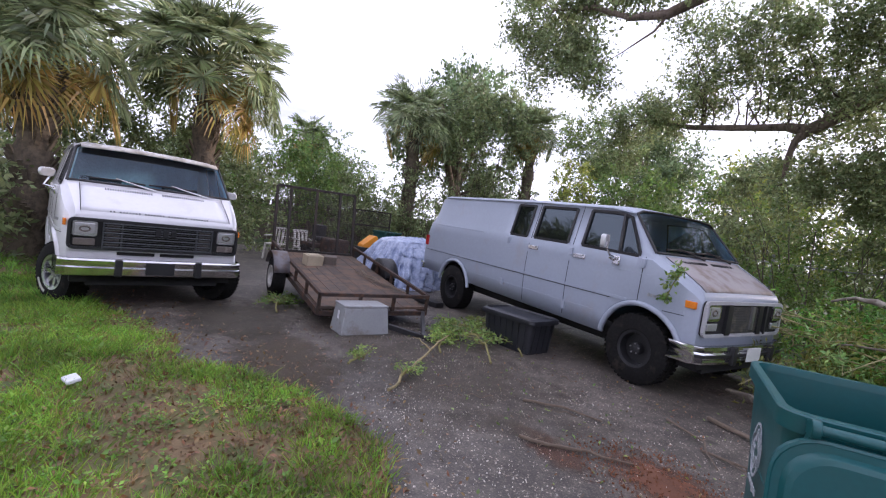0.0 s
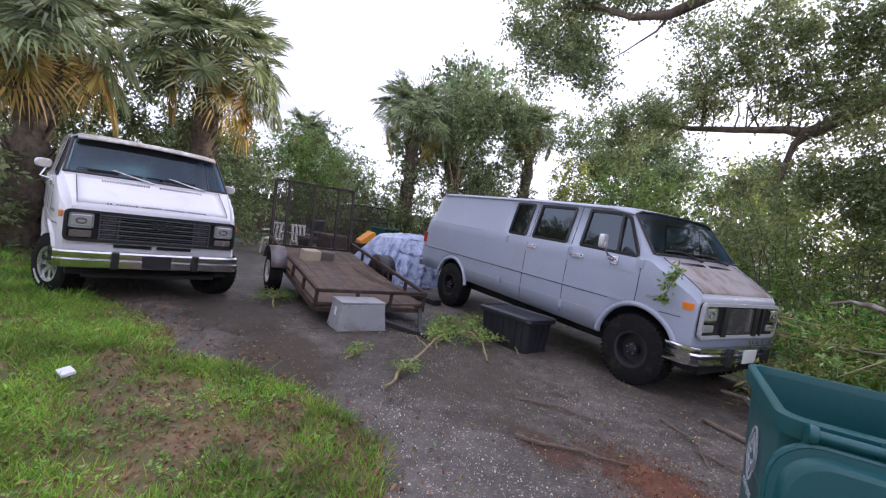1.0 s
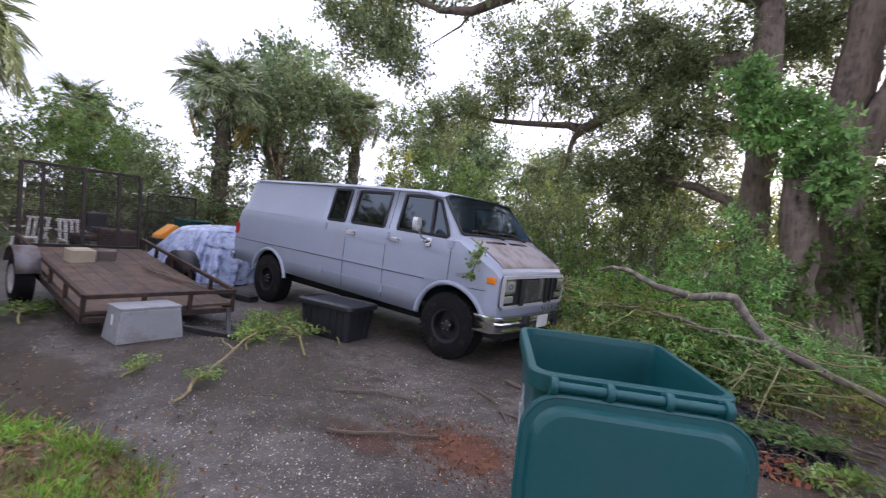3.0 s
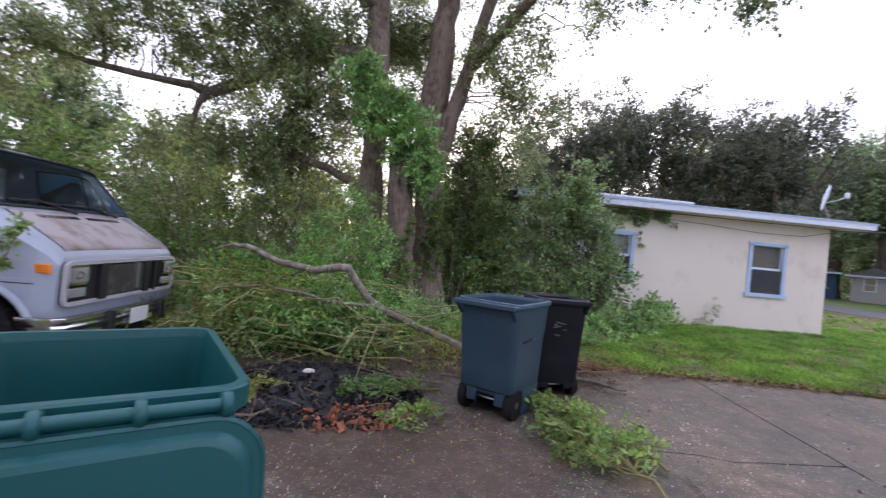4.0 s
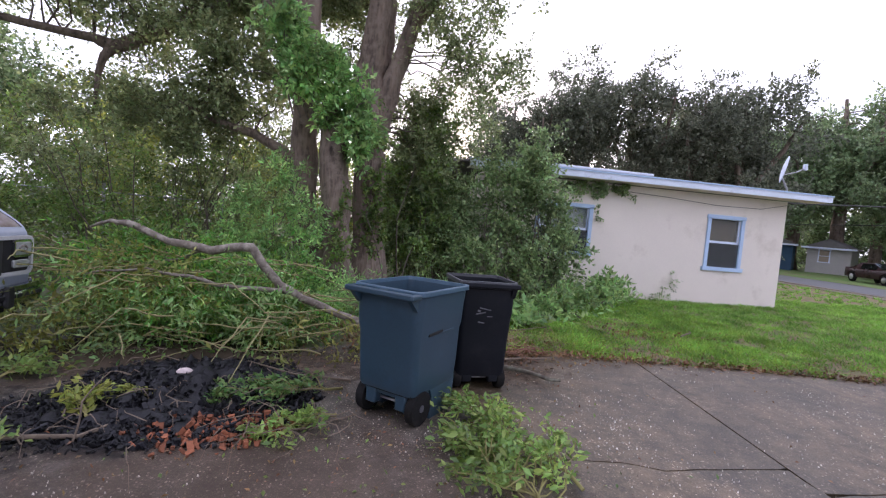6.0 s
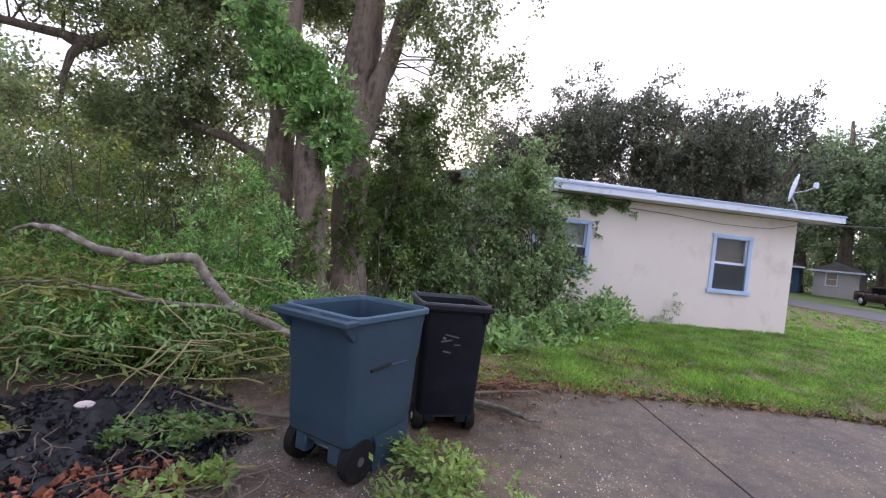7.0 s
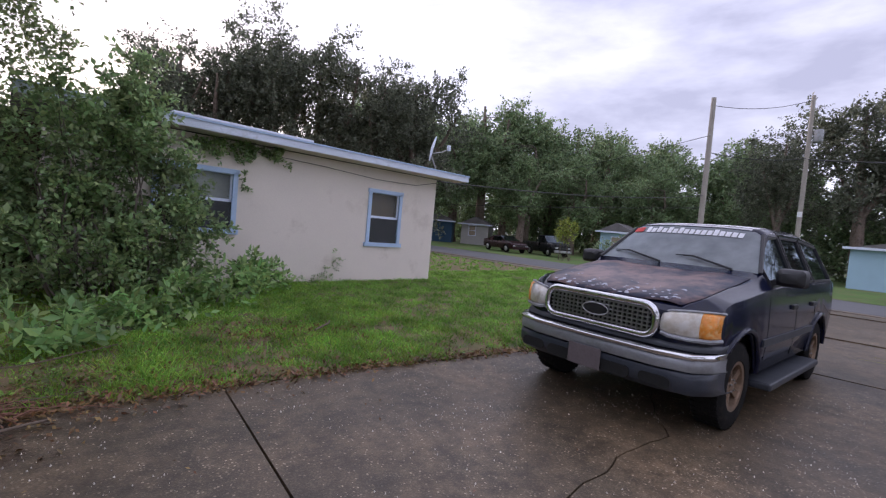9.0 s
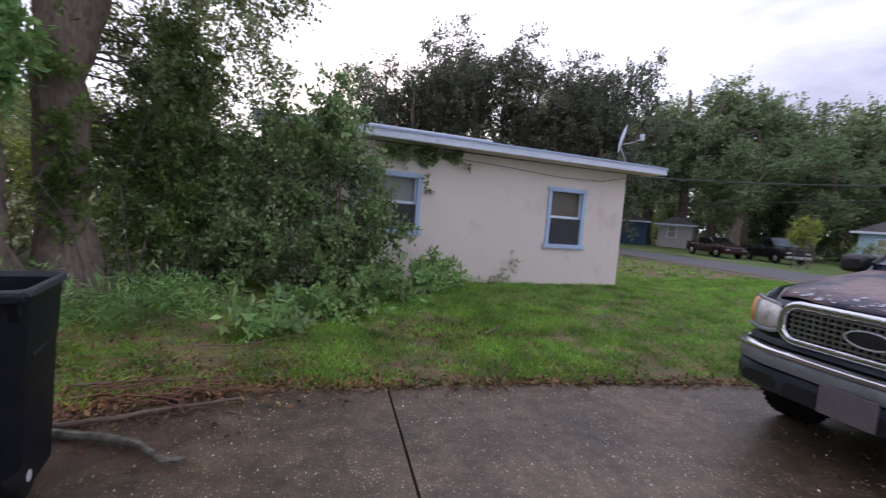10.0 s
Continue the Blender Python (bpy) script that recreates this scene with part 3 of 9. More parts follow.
def wheel(parent, x, y, r, width, rim_r, rim_mat, s, spokes=8, white=False, rim_label="", rim_dish=0.05, dz=0.0, spoke_w=0.05):
    """A tyre with tread blocks and a rim, upright in the xz plane; s: the outer side."""
    w = width / 2
    tyre = MB().lathe([(rim_r, -w * 0.85), (rim_r + 0.02, -w), (r - 0.05, -w), (r - 0.012, -w * 0.82), (r - 0.004, -w * 0.3), (r - 0.004, w * 0.3), (r - 0.012, w * 0.82), (r - 0.05, w), (rim_r + 0.02, w), (rim_r, w * 0.85)], 40, "y", (x, y, r + dz), False)
    for k in range(44):
        a = 2 * math.pi * k / 44
        for j in (-0.72, -0.25, 0.25, 0.72):
            m = Matrix.Rotation(a + 0.05 * (1 if j > 0 else -1), 3, "Y")
            tyre.box(Vector((x, y + j * w * 0.95, r + dz)) + m @ Vector((0, 0, r - 0.006)), (0.03, w * 0.36, 0.014), m)
    t = part("tyre", tyre, M_RUBBER, parent, "", 35)
    if white:
        band = MB()
        for k in range(9):
            a = 2.0 + 0.09 * k
            m = Matrix.Rotation(a, 3, "Y")
            band.box(Vector((x, y + s * (w + 0.002), r + dz)) + m @ Vector((rim_r + 0.065, 0, 0)), (0.032, 0.006, 0.02), m)
        part("raised_lettering", band, M_LETTER, t, "short arc of pale raised bars on the tyre wall", 30)
    rim = MB()
    o = s * (w * 0.8)
    rim.lathe([(rim_r, -s * w * 0.8), (rim_r, o), (rim_r + 0.012, o + s * 0.02), (rim_r - 0.02, o + s * 0.015), (rim_r - 0.03, o - s * rim_dish), (rim_r - 0.035, -s * w * 0.5)], 32, "y", (x, y, r + dz), False)
    for k in range(spokes):
        a = 2 * math.pi * k / spokes
        p = lambda q, d: Vector((x + q * math.cos(a), y + o - s * d, r + dz + q * math.sin(a)))
        rim.beam(p(0.03, rim_dish * 0.7), p(rim_r - 0.015, rim_dish * 0.45), 0.03, spoke_w)
    rim.lathe([(0.065, o - s * rim_dish * 1.3), (0.065, o - s * 0.01), (0.045, o), (0.001, o)], 20, "y", (x, y, r + dz))
    rim_ob = part("rim", rim, rim_mat, parent, rim_label, 35)
    part("brake_disc", MB().lathe([(0.001, o - s * (rim_dish * 1.3 + 0.02)), (rim_r - 0.03, o - s * (rim_dish * 1.3 + 0.02)), (rim_r - 0.03, o - s * (rim_dish * 1.3 + 0.035)), (0.001, o - s * (rim_dish * 1.3 + 0.035))], 24, "y", (x, y, r + dz)), M_DARK if spokes else rim_mat, rim_ob, "", 40)
    nuts = MB()
    for k in range(5):
        a = 2 * math.pi * k / 5 + 0.3
        nuts.tube([(x + 0.055 * math.cos(a), y + o - s * 0.012, r + dz + 0.055 * math.sin(a)), (x + 0.055 * math.cos(a), y + o + s * 0.01, r + dz + 0.055 * math.sin(a))], 0.009, 6)
    tagged(part("wheel_nut", nuts, M_STEEL, rim_ob), kind="stuff")
    ty_rim.append(rim_ob)
    return t


ty_rim = []
M_LETTER = mat("tyre_letter_white", (0.6, 0.58, 0.54), 0.8, 0, 0.2, 9, 50, 0.1)
M_ALLOY = mat("alloy_rim", (0.6, 0.6, 0.62), 0.3, 1.0, 0.12, 6, 50, 0.08)
M_WOOD_RUST = mat("brown_alloy", (0.28, 0.2, 0.14), 0.45, 0.7, 0.3, 6, 50, 0.15)
M_PRIMER = mat("peeling_hood", (0.36, 0.33, 0.33), 0.55, 0, 0.12, 2.2, 30, 0.08, (0.2, 0.15, 0.12), 0.3)
M_PLATE = mat("blank_plate", (0.62, 0.64, 0.62), 0.5, 0, 0.1, 20, 80, 0.05)
# paleness paints the sky reflected in the mirror heads; wiper arms share it
M_MIRROR = mat("mirror_sky_and_pale_wiper", (0.66, 0.66, 0.67), 0.25, 0.3, 0.08, 6, 40, 0.03)
M_BARGREY = mat("dark_grille_bars", (0.09, 0.095, 0.105), 0.35, 0.3, 0.2, 6, 40, 0.05)
M_SURROUND = mat("dull_grille_surround", (0.5, 0.5, 0.52), 0.5, 0.2, 0.15, 6, 40, 0.08)
M_VISOR = mat("weathered_visor", (0.6, 0.58, 0.56), 0.7, 0, 0.2, 4, 40, 0.1, (0.35, 0.32, 0.28), 0.4)
# bright blue inside stands in for sky reflected in the windscreens
M_CAB = mat("cab_lining_sky_blue", (0.33, 0.47, 0.58), 0.9, 0, 0.2, 5, 40, 0.1)


def van(label, paint, hood_paint, m, wb, length_back, tyre_r, rims, grille, group, label_grille, side_windows, rake=0.0, steer=0.0):
    v = thing("van", label, "van", m, group)
    tail = -wb - length_back
    top = table([(tail, 1.2), (tail + 0.3, 1.98), (tail + 0.4, 2.03), (-2.0, 2.05), (-0.6, 2.035), (-0.44, 2.015), (-0.35, 1.98), (0.02, 1.505), (0.08, 1.46), (0.3, 1.345), (0.5, 1.225), (0.55, 1.185), (0.58, 1.13)])
    belt = table([(tail, 1.12), (tail + 0.16, 1.42), (0.02, 1.42), (0.3, 1.26), (0.5, 1.14), (0.58, 1.06)])
    half = table([(tail, 0.95), (tail + 0.25, 0.985), (-2.5, 1.0), (0.0, 1.0), (0.25, 0.985), (0.44, 0.955), (0.58, 0.9)])
    roof = table([(tail, 0.85), (tail + 0.35, 0.82), (-0.45, 0.835), (-0.35, 0.84), (0.02, 0.92), (0.58, 0.84)])
    sill = table([(tail, 0.5), (-wb, 0.5), (0.2, 0.45), (0.58, 0.5)])
    arches = [(-0.02, 0.47, tyre_r + 0.02), (-wb, 0.46, tyre_r - 0.06)]
    base = [tail, tail + 0.08, tail + 0.16, tail + 0.3, tail + 0.4, -wb - 0.6, -3.0, -2.6, -2.2, -1.4, -0.6, -0.44, -0.35, 0.02, 0.08, 0.3, 0.4, 0.5, 0.55, 0.57, 0.58]
    base += list(np.linspace(-0.35, 0.02, 9)) + list(np.linspace(-0.43, -0.16, 7)) + [e for a, b, _ in side_windows for e in (a, b)] + [-1.0]
    sh = Shell(base, top, belt, half, roof, sill, arches, table([(-0.43, 1.93), (-0.16, 1.475), (0.6, 1.4)]))
    holes = [(-0.355, 0.025, 7, 11, (-1, 1)), (-1.0, -0.16, 5, 6, (-1,)), (-1.0, -0.16, 5, 6, (1,))] + [(a, b, 5, 6, ss) for a, b, ss in side_windows]
    body, panes = sh.build(holes)
    shell = part("body", body, paint, v, "", 30, 0.0, 0.03)
    weld(shell)
    names = ["windscreen", "door_window", "door_window"] + ["side_window"] * 9
    for hi, pane in panes.items():
        pane.v = [(x, y * 0.992, z - (0.006 if hi == 0 else 0)) for x, y, z in pane.v]
        g = part(names[hi], pane, M_SCREEN if hi == 0 else M_GLASS, v, "" if hi == 0 else "dark tinted side glass", 30)
        weld(g, True)
        g.visible_shadow = False
    # rubber round the screens and side windows
    edge = []
    for x in np.linspace(-0.35, 0.02, 9):
        lv = sh.levels(x)
        edge.append((x, lv[7][0], lv[7][1] + 0.004))
    for s in (-1, 1):
        part("screen_rubber", MB().tube([(x, s * y, z) for x, y, z in edge], 0.016, 6), M_BLACK, v, "black rubber seal", 40)
    for x in (-0.35, 0.02):
        lv = sh.levels(x)
        row = [(x, s * y, z + 0.006) for s, ks in ((-1, (7, 8, 9, 10)), (1, (9, 8, 7))) for y, z in [lv[k] for k in ks]]
        part("screen_rubber", MB().tube(row, 0.017, 6), M_BLACK, v, "black rubber seal", 40)
    for s in (-1, 1):
        for a, b in [(-1.0, -0.16)] + [(a, b) for a, b, ss in side_windows if s in ss]:
            zt = lambda x: sh.levels(x)[6][1]
            zb = lambda x: sh.levels(x)[5][1]
            pts = [(a, zb(a)), (a, zt(a))] + ([(x, zt(x)) for x in np.linspace(a, b, 8)[1:]] if b > -0.5 else [(b, zt(b))]) + [(b, zb(b))]
            part("window_seal", side_strip(sh, pts, s, 0.035, 0.03, 0.0, True), M_BLACK, v, "black rubber window seal", 30)
    for s in (-1, 1):
        bar = MB()
        bar.beam((-0.43, s * sh.side(-0.43, 1.47, 0.004), 1.47), (-0.5, s * sh.side(-0.5, 1.9, 0.002), 1.92), 0.03, 0.03)
        part("quarter_bar", bar, M_BLACK, v, "", 30)
    # doors, creases, trim lines and a shadow line drawn under the trim
    for s in (-1, 1):
        for x, z0, z1 in ((-0.07, 0.93, 1.44), (-1.15, 0.52, 1.98), (-1.96, 0.52, 1.98)):
            zz = np.linspace(z0, z1, 8)
            part("door_gap", side_strip(sh, [(x, z) for z in zz], s, 0.008, 0.009, -0.002), M_DARK, v)
        # 0.902 is a dark strip standing in for the trim's own shadow
        for z, x_end in ((1.25, 0.2), (1.42, -3.1), (0.925, 0.45), (0.902, 0.45), (0.7, 0.45)):
            a0 = [x for x in np.linspace(tail + 0.05, x_end, 26)]
            pts = [(x, z) for x in a0 if z > sh.low(x) + 0.05]
            runs, run = [], []
            for x, zz in pts:
                if run and abs(x - run[-1][0]) > 0.3:
                    runs.append(run)
                    run = []
                run.append((x, zz))
            runs.append(run)
            for run in runs:
                if len(run) > 1:
                    part("trim_or_shadow_line", side_strip(sh, run, s, 0.03 if z == 0.925 else 0.007, 0.014 if z == 0.925 else 0.008, 0.0), paint if z != 0.902 else M_DARK, v, "", 30)
        for ax, ar, az in arches:
            lip = MB()
            pts = []
            for a in np.linspace(8, 172, 22):
                x, z = ax + (ar + 0.025) * math.cos(radians(a)), az + (ar + 0.025) * math.sin(radians(a))
                pts.append((x, s * (sh.side(x, z) + 0.012), z))
            lip.tube(pts, 0.03, 8)
            part("arch_lip", lip, paint, v, "", 50)
        for x in (-0.99, -1.85):
            h = MB().box((x, s * sh.side(x, 1.32, 0.008), 1.32), (0.2, 0.015, 0.055))
            h.beam((x - 0.07, s * sh.side(x, 1.335, 0.03), 1.335), (x + 0.07, s * sh.side(x, 1.335, 0.03), 1.335), 0.02, 0.025)
            part("door_handle", h, M_CHROME, v, "chrome door handle", 30, 0.004)
        for hx, hz_ in ((-0.07, 1.37), (-1.13, 1.36), (-1.13, 0.64), (-2.44, 0.7), (-2.42, 1.36)):
            part("hinge", MB().box((hx, s * sh.side(hx, hz_, 0.01), hz_), (0.05, 0.03, 0.1)), paint, v, "", 30, 0.005)
        fil = MB().lathe([(0.001, 0.0), (0.035, 0.0), (0.04, 0.012), (0.001, 0.016)], 12, "y", (-2.4, s * sh.side(-2.4, 0.69), 0.69))
        part("round_cap", fil, M_STEEL, v, "", 40)
        gut = MB().tube([(x, s * (sh.levels(x)[7][0] + 0.012), sh.levels(x)[7][1]) for x in np.linspace(tail + 0.4, -0.36, 14)], 0.014, 6)
        part("roof_gutter", gut, paint, v, "", 40)
        mirror = MB()
        mx, mz = -0.44, 1.42
        my = sh.side(mx, mz)
        reach = 0.11 if grille == "bars" else 0.23
        mirror.tube([(mx + 0.02, s * (my - 0.01), 1.36), (mx, s * (my + 0.14), 1.4), (mx - 0.02, s * (my + reach - 0.02), 1.5)], 0.012, 6)
        mirror.tube([(mx - 0.03, s * (my - 0.02), 1.33), (mx - 0.01, s * (my + 0.12), 1.37)], 0.014, 6)
        wide, tall = (0.085, 0.055) if grille == "bars" else (0.11, 0.08)
        head = round_rect(-wide, wide, -tall, tall, 0.045)
        plate = slab(head, mx - 0.05, s * (my + reach), 1.56, 0.06, "x")
        plate.moved(Matrix.Translation((mx, s * (my + reach), 0)) @ Matrix.Rotation(radians(-s * 25), 4, "Z") @ Matrix.Translation((-mx, -s * (my + reach), 0)))
        mo = part("mirror", mirror, M_CHROME, v, "mirror on chrome arms", 40)
        part("mirror_head", plate, M_MIRROR, mo, "mirror head, pale with painted sky reflection", 40, 0.012)
        base_plate = MB().box((mx + 0.02, s * (sh.side(mx, 1.35) + 0.015), 1.35), (0.1, 0.03, 0.11))
        part("mirror_foot", base_plate, M_CHROME, mo, "", 30, 0.01)
    if grille == "bars":
        vis = MB().loft([[Vector((-0.48 + dx, y, sh.top(-0.4) - 0.035 * (y / 0.84) ** 2 + dz)) for y in np.linspace(-0.8, 0.8, 11)] for dx, dz in ((-0.1, 0.02), (0.14, 0.015), (0.24, -0.03))], False)
        part("roof_visor", vis, M_VISOR, v, "weathered pale visor lip over the screen", 40, 0.0, 0.02)
        motto = MB()
        for k in range(34):
            if k % 8 != 7:
                y = 0.52 - 1.04 * k / 33
                motto.box((0.548, y, sh.top(0.548) + 0.006 - 0.01 * abs(y)), (0.018, 0.017, 0.006), Matrix.Rotation(0.7, 3, "Y"))
        tagged(part("hood_lettering", motto, M_BLACK, v, "line of small dark bars along the hood edge"), kind="stuff")
    # hood
    hood = MB()
    rows = []
    for x in np.linspace(0.06, 0.555, 10):
        w = min(0.8, sh.levels(x)[7][0] - 0.03)
        lv = sh.levels(x)
        rows.append([Vector((x, y, float(np.interp(abs(y), [p[0] for p in lv[::-1]], [p[1] for p in lv[::-1]])) + 0.006)) for y in np.linspace(-w, w, 13)])
    hood.loft(rows, False)
    part("hood", hood, hood_paint, v, "", 40, 0.0, 0.004)
    vents = MB()
    for y in np.linspace(-0.55, 0.55, 44):
        if abs(y) > 0.05:
            vents.box((0.13, y, sh.top(0.13) - 0.01 * abs(y) + 0.008), (0.05, 0.011, 0.008), Matrix.Rotation(0.48, 3, "Y"))
    tagged(part("air_intake", vents, M_DARK, v), "row of small slots", kind="stuff")
    for y in (0.62, 0.0):
        arm = MB().tube([(0.07, y, sh.top(0.07) + 0.02), (0.04, y - 0.18, sh.top(0.04) + 0.035), (-0.02, y - 0.44, sh.top(-0.02) + 0.03)], [0.013, 0.01, 0.008], 6)
        wp = part("wiper", arm, M_MIRROR if grille == "bars" else M_BLACK, v, "", 40)
        part("blade", MB().tube([(0.0, y - 0.12, sh.top(0.0) + 0.02), (-0.01, y - 0.42, sh.top(-0.01) + 0.022), (-0.01, y - 0.7, sh.top(-0.01) + 0.012)], 0.011, 5), M_BLACK, wp, "", 40)
    for s in (-1, 1):
        part("hood_seam", MB().tube([(r[0].x, s * r[-1].y, r[-1].z - 0.001) for r in rows], 0.004, 5), M_DARK, v, "", 40)
    # front end
    fx, lamp_y, sw = 0.58, 0.75 if grille == "bars" else 0.72, 0.9 if grille == "bars" else 0.86
    g0 = 0.745 if grille == "bars" else 0.72
    panel = slab(round_rect(-sw, sw, g0, 1.09, 0.05), fx - 0.002, 0, 0, 0.03)
    gr = part("grille", panel, M_DARK, v, label_grille, 30, 0.006)
    fr = MB()
    fr_pts = round_rect(0.01 - sw, sw - 0.01, g0 + 0.01, 1.08, 0.045)
    for (a, b), (c, d) in zip(fr_pts, fr_pts[1:] + fr_pts[:1]):
        fr.beam((fx + 0.035, a, b), (fx + 0.035, c, d), 0.03, 0.035)
    part("grille_surround", fr, M_BLACK if grille == "bars" else M_SURROUND, gr, "", 30)
    if grille == "bars":
        for z in np.linspace(0.775, 1.05, 6):
            part("grille_bar", MB().box((fx + 0.042, 0, z), (0.03, 1.14, 0.015)), M_BARGREY, gr, "", 0, 0.003)
            part("grille_bar", MB().box((fx + 0.034, 0, z - 0.024), (0.02, 1.14, 0.006)), M_BARGREY, gr)
        for y in (-0.58, -0.4, 0.4, 0.58):
            part("grille_bar", MB().box((fx + 0.036, y, 0.905), (0.035, 0.014, 0.31)), M_BARGREY, gr)
        for s in (-1, 1):
            for z in np.linspace(0.8025, 1.0225, 5):
                part("grille_cell", MB().box((fx + 0.022, s * 0.49, z), (0.02, 0.13, 0.026)), M_SIGNAL, gr, "", 0, 0.004)
        for y in (-0.24, 0.2):
            part("air_slot", MB().box((fx + 0.005, y, 0.7), (0.03, 0.38, 0.035)), M_DARK, v)
        badge = MB().box((fx + 0.062, 0.13, 0.98), (0.008, 0.06, 0.08)).box((fx + 0.062, 0.045, 0.98), (0.008, 0.06, 0.08)).box((fx + 0.062, -0.04, 0.98), (0.008, 0.06, 0.08))
        part("badge", badge, M_BLACK, gr, "plain dark badge", 0, 0.003)
    else:
        rad = MB().box((fx + 0.03, -0.05, 0.9), (0.02, 0.62, 0.28))
        for z in np.linspace(0.78, 1.02, 14):
            rad.box((fx + 0.042, -0.05, z), (0.008, 0.6, 0.007))
        part("radiator", rad, M_STEEL_DARK, gr, "dusty bare radiator")
        for y, w in ((-0.40, 0.1), (0.3, 0.1), (0.45, 0.04)):
            part("support_post", MB().box((fx + 0.045, y, 0.9), (0.035, w, 0.33)), M_BLACK, gr)
        part("support_post", MB().box((fx + 0.05, 0.12, 0.92), (0.03, 0.05, 0.26)), M_STEEL, gr)
    for s in (-1, 1):
        lamp = slab(round_rect(-0.1, 0.1, 0.91, 1.04, 0.02), fx + 0.03, s * lamp_y, 0, 0.03)
        lo = part("headlight", lamp, M_LENS, gr, "clear rectangular headlight", 30, 0.008)
        ring = MB()
        pts = round_rect(-0.105, 0.105, 0.905, 1.045, 0.02)
        for (a, b), (c, d) in zip(pts, pts[1:] + pts[:1]):
            ring.beam((fx + 0.05, s * lamp_y + a, b), (fx + 0.05, s * lamp_y + c, d), 0.014, 0.03)
        part("bezel", ring, M_CHROME if grille != "bars" else M_STEEL, lo, "", 30)
        bowl = [(0.046 * math.cos(a), 0.975 + 0.028 * math.sin(a)) for a in np.linspace(0, 2 * math.pi, 19)]
        part("bulb_ring", MB().tube([(fx + 0.06, s * lamp_y + y, z) for y, z in bowl], 0.009, 6), M_SIGNAL, lo, "", 40)
        part("turn_signal", slab(round_rect(-0.1, 0.1, 0.785, 0.865, 0.015), fx + 0.03, s * lamp_y, 0, 0.025), M_LENS if grille != "bars" else M_SIGNAL, gr, "", 30, 0.006)
    for s in (-1, 1):
        part("marker_light", MB().box((0.49, s * sh.side(0.49, 1.03, 0.004), 1.03), (0.13, 0.03, 0.075)), M_ORANGE, v, "amber side marker", 0, 0.006)
        nameplate = MB()
        for k in range(8):
            nameplate.box((0.28 - 0.032 * k, s * sh.side(0.28 - 0.032 * k, 1.035, 0.003), 1.035), (0.022, 0.01, 0.035))
        part("nameplate", nameplate, M_STEEL, v, "row of small plain metal bars")
    # bumper
    b = MB()
    prof = [(0.0, 0.64), (0.05, 0.635), (0.06, 0.6), (0.05, 0.575), (0.062, 0.56), (0.062, 0.52), (0.05, 0.5), (0.055, 0.48), (0.04, 0.45), (0.0, 0.44)]
    if grille == "bars":
        prof = [(0.0, 0.645), (0.045, 0.64), (0.06, 0.622), (0.054, 0.56), (0.046, 0.549), (0.063, 0.54), (0.05, 0.462), (0.03, 0.445), (0.0, 0.44)]
    ys = [-1.0, -0.97, -0.9, -0.6, 0.0, 0.6, 0.9, 0.97, 1.0]
    back = [0.35, 0.1, 0.035, 0.0, -0.012, 0.0, 0.035, 0.1, 0.35]
    b.loft([[Vector((0.67 - bk + px, y, pz)) for px, pz in prof] for y, bk in zip(ys, back)], False)
    bo = part("bumper", b, M_CHROME, v, "chrome steel bumper", 35, 0.0, 0.006)
    if grille != "bars":
        stripe = MB()
        for (y0, k0), (y1, k1) in zip(list(zip(ys, back))[1:], list(zip(ys, back))[2:-1]):
            stripe.beam((0.735 - k0, y0, 0.54), (0.735 - k1, y1, 0.54), 0.012, 0.03)
        part("rubber_strip", stripe, M_BLACK, bo)
    for y in (-0.42, 0.42):
        part("bumper_guard", MB().box((0.75, y, 0.545), (0.05, 0.075, 0.2)), M_BLACK, bo, "", 0, 0.012)
    part("number_plate", MB().box((0.76, 0.0, 0.545), (0.012, 0.3, 0.15)), M_BLACK if grille == "bars" else M_PLATE, bo, "blank number plate", 0, 0.004)
    part("valance", MB().box((0.5, 0, 0.44), (0.2, 1.7, 0.16)), M_DARK, v)
    # underneath and inside
    part("chassis", MB().box((-wb / 2, 0, 0.42), (wb + 1.2, 1.4, 0.2)).box((-wb / 2, 0, 0.33), (wb, 0.3, 0.12)).box((0, 0, tyre_r), (0.14, 1.5, 0.12)).box((-wb, 0, tyre_r), (0.16, 1.5, 0.16)), M_DARK, v)
    part("cab_floor", MB().box((-wb / 2 - 0.4, 0, 0.58), (wb + 1.6, 1.86, 0.05)), M_DARK, v)
    part("bulkhead", MB().box((-1.3, 0, 1.25), (0.04, 1.6, 1.3)), M_CAB, v)
    part("dashboard", MB().box((-0.12, 0, 1.3), (0.3, 1.6, 0.2)).box((-0.2, 0, 1.05), (0.3, 0.6, 0.4)), M_CAB, v, "", 0, 0.02)
    for y in (-0.5, 0.5):
        seat = MB().box((-0.8, y, 0.95), (0.5, 0.5, 0.16)).box((-1.03, y, 1.28), (0.14, 0.48, 0.6))
        part("seat", seat, M_SEAT, v, "", 0, 0.03)
    st = MB()
    for k in range(20):
        a0, a1 = 2 * math.pi * k / 20, 2 * math.pi * (k + 1) / 20
        st.tube([(-0.36 + 0.08 * math.sin(a), 0.45 + 0.19 * math.cos(a), 1.36 + 0.17 * math.sin(a)) for a in (a0, a1)], 0.013, 5, False)
    part("steering_wheel", st, M_BLACK, v, "", 40)
    for x in (0.0, -wb):
        for s in (-1, 1):
            ty = wheel(v, x - (0.02 if x == 0.0 else 0.0), s * 0.86, tyre_r, 0.27, 0.2, rims, s, 8 if grille == "bars" else 0, grille == "bars", dz=x * rake)
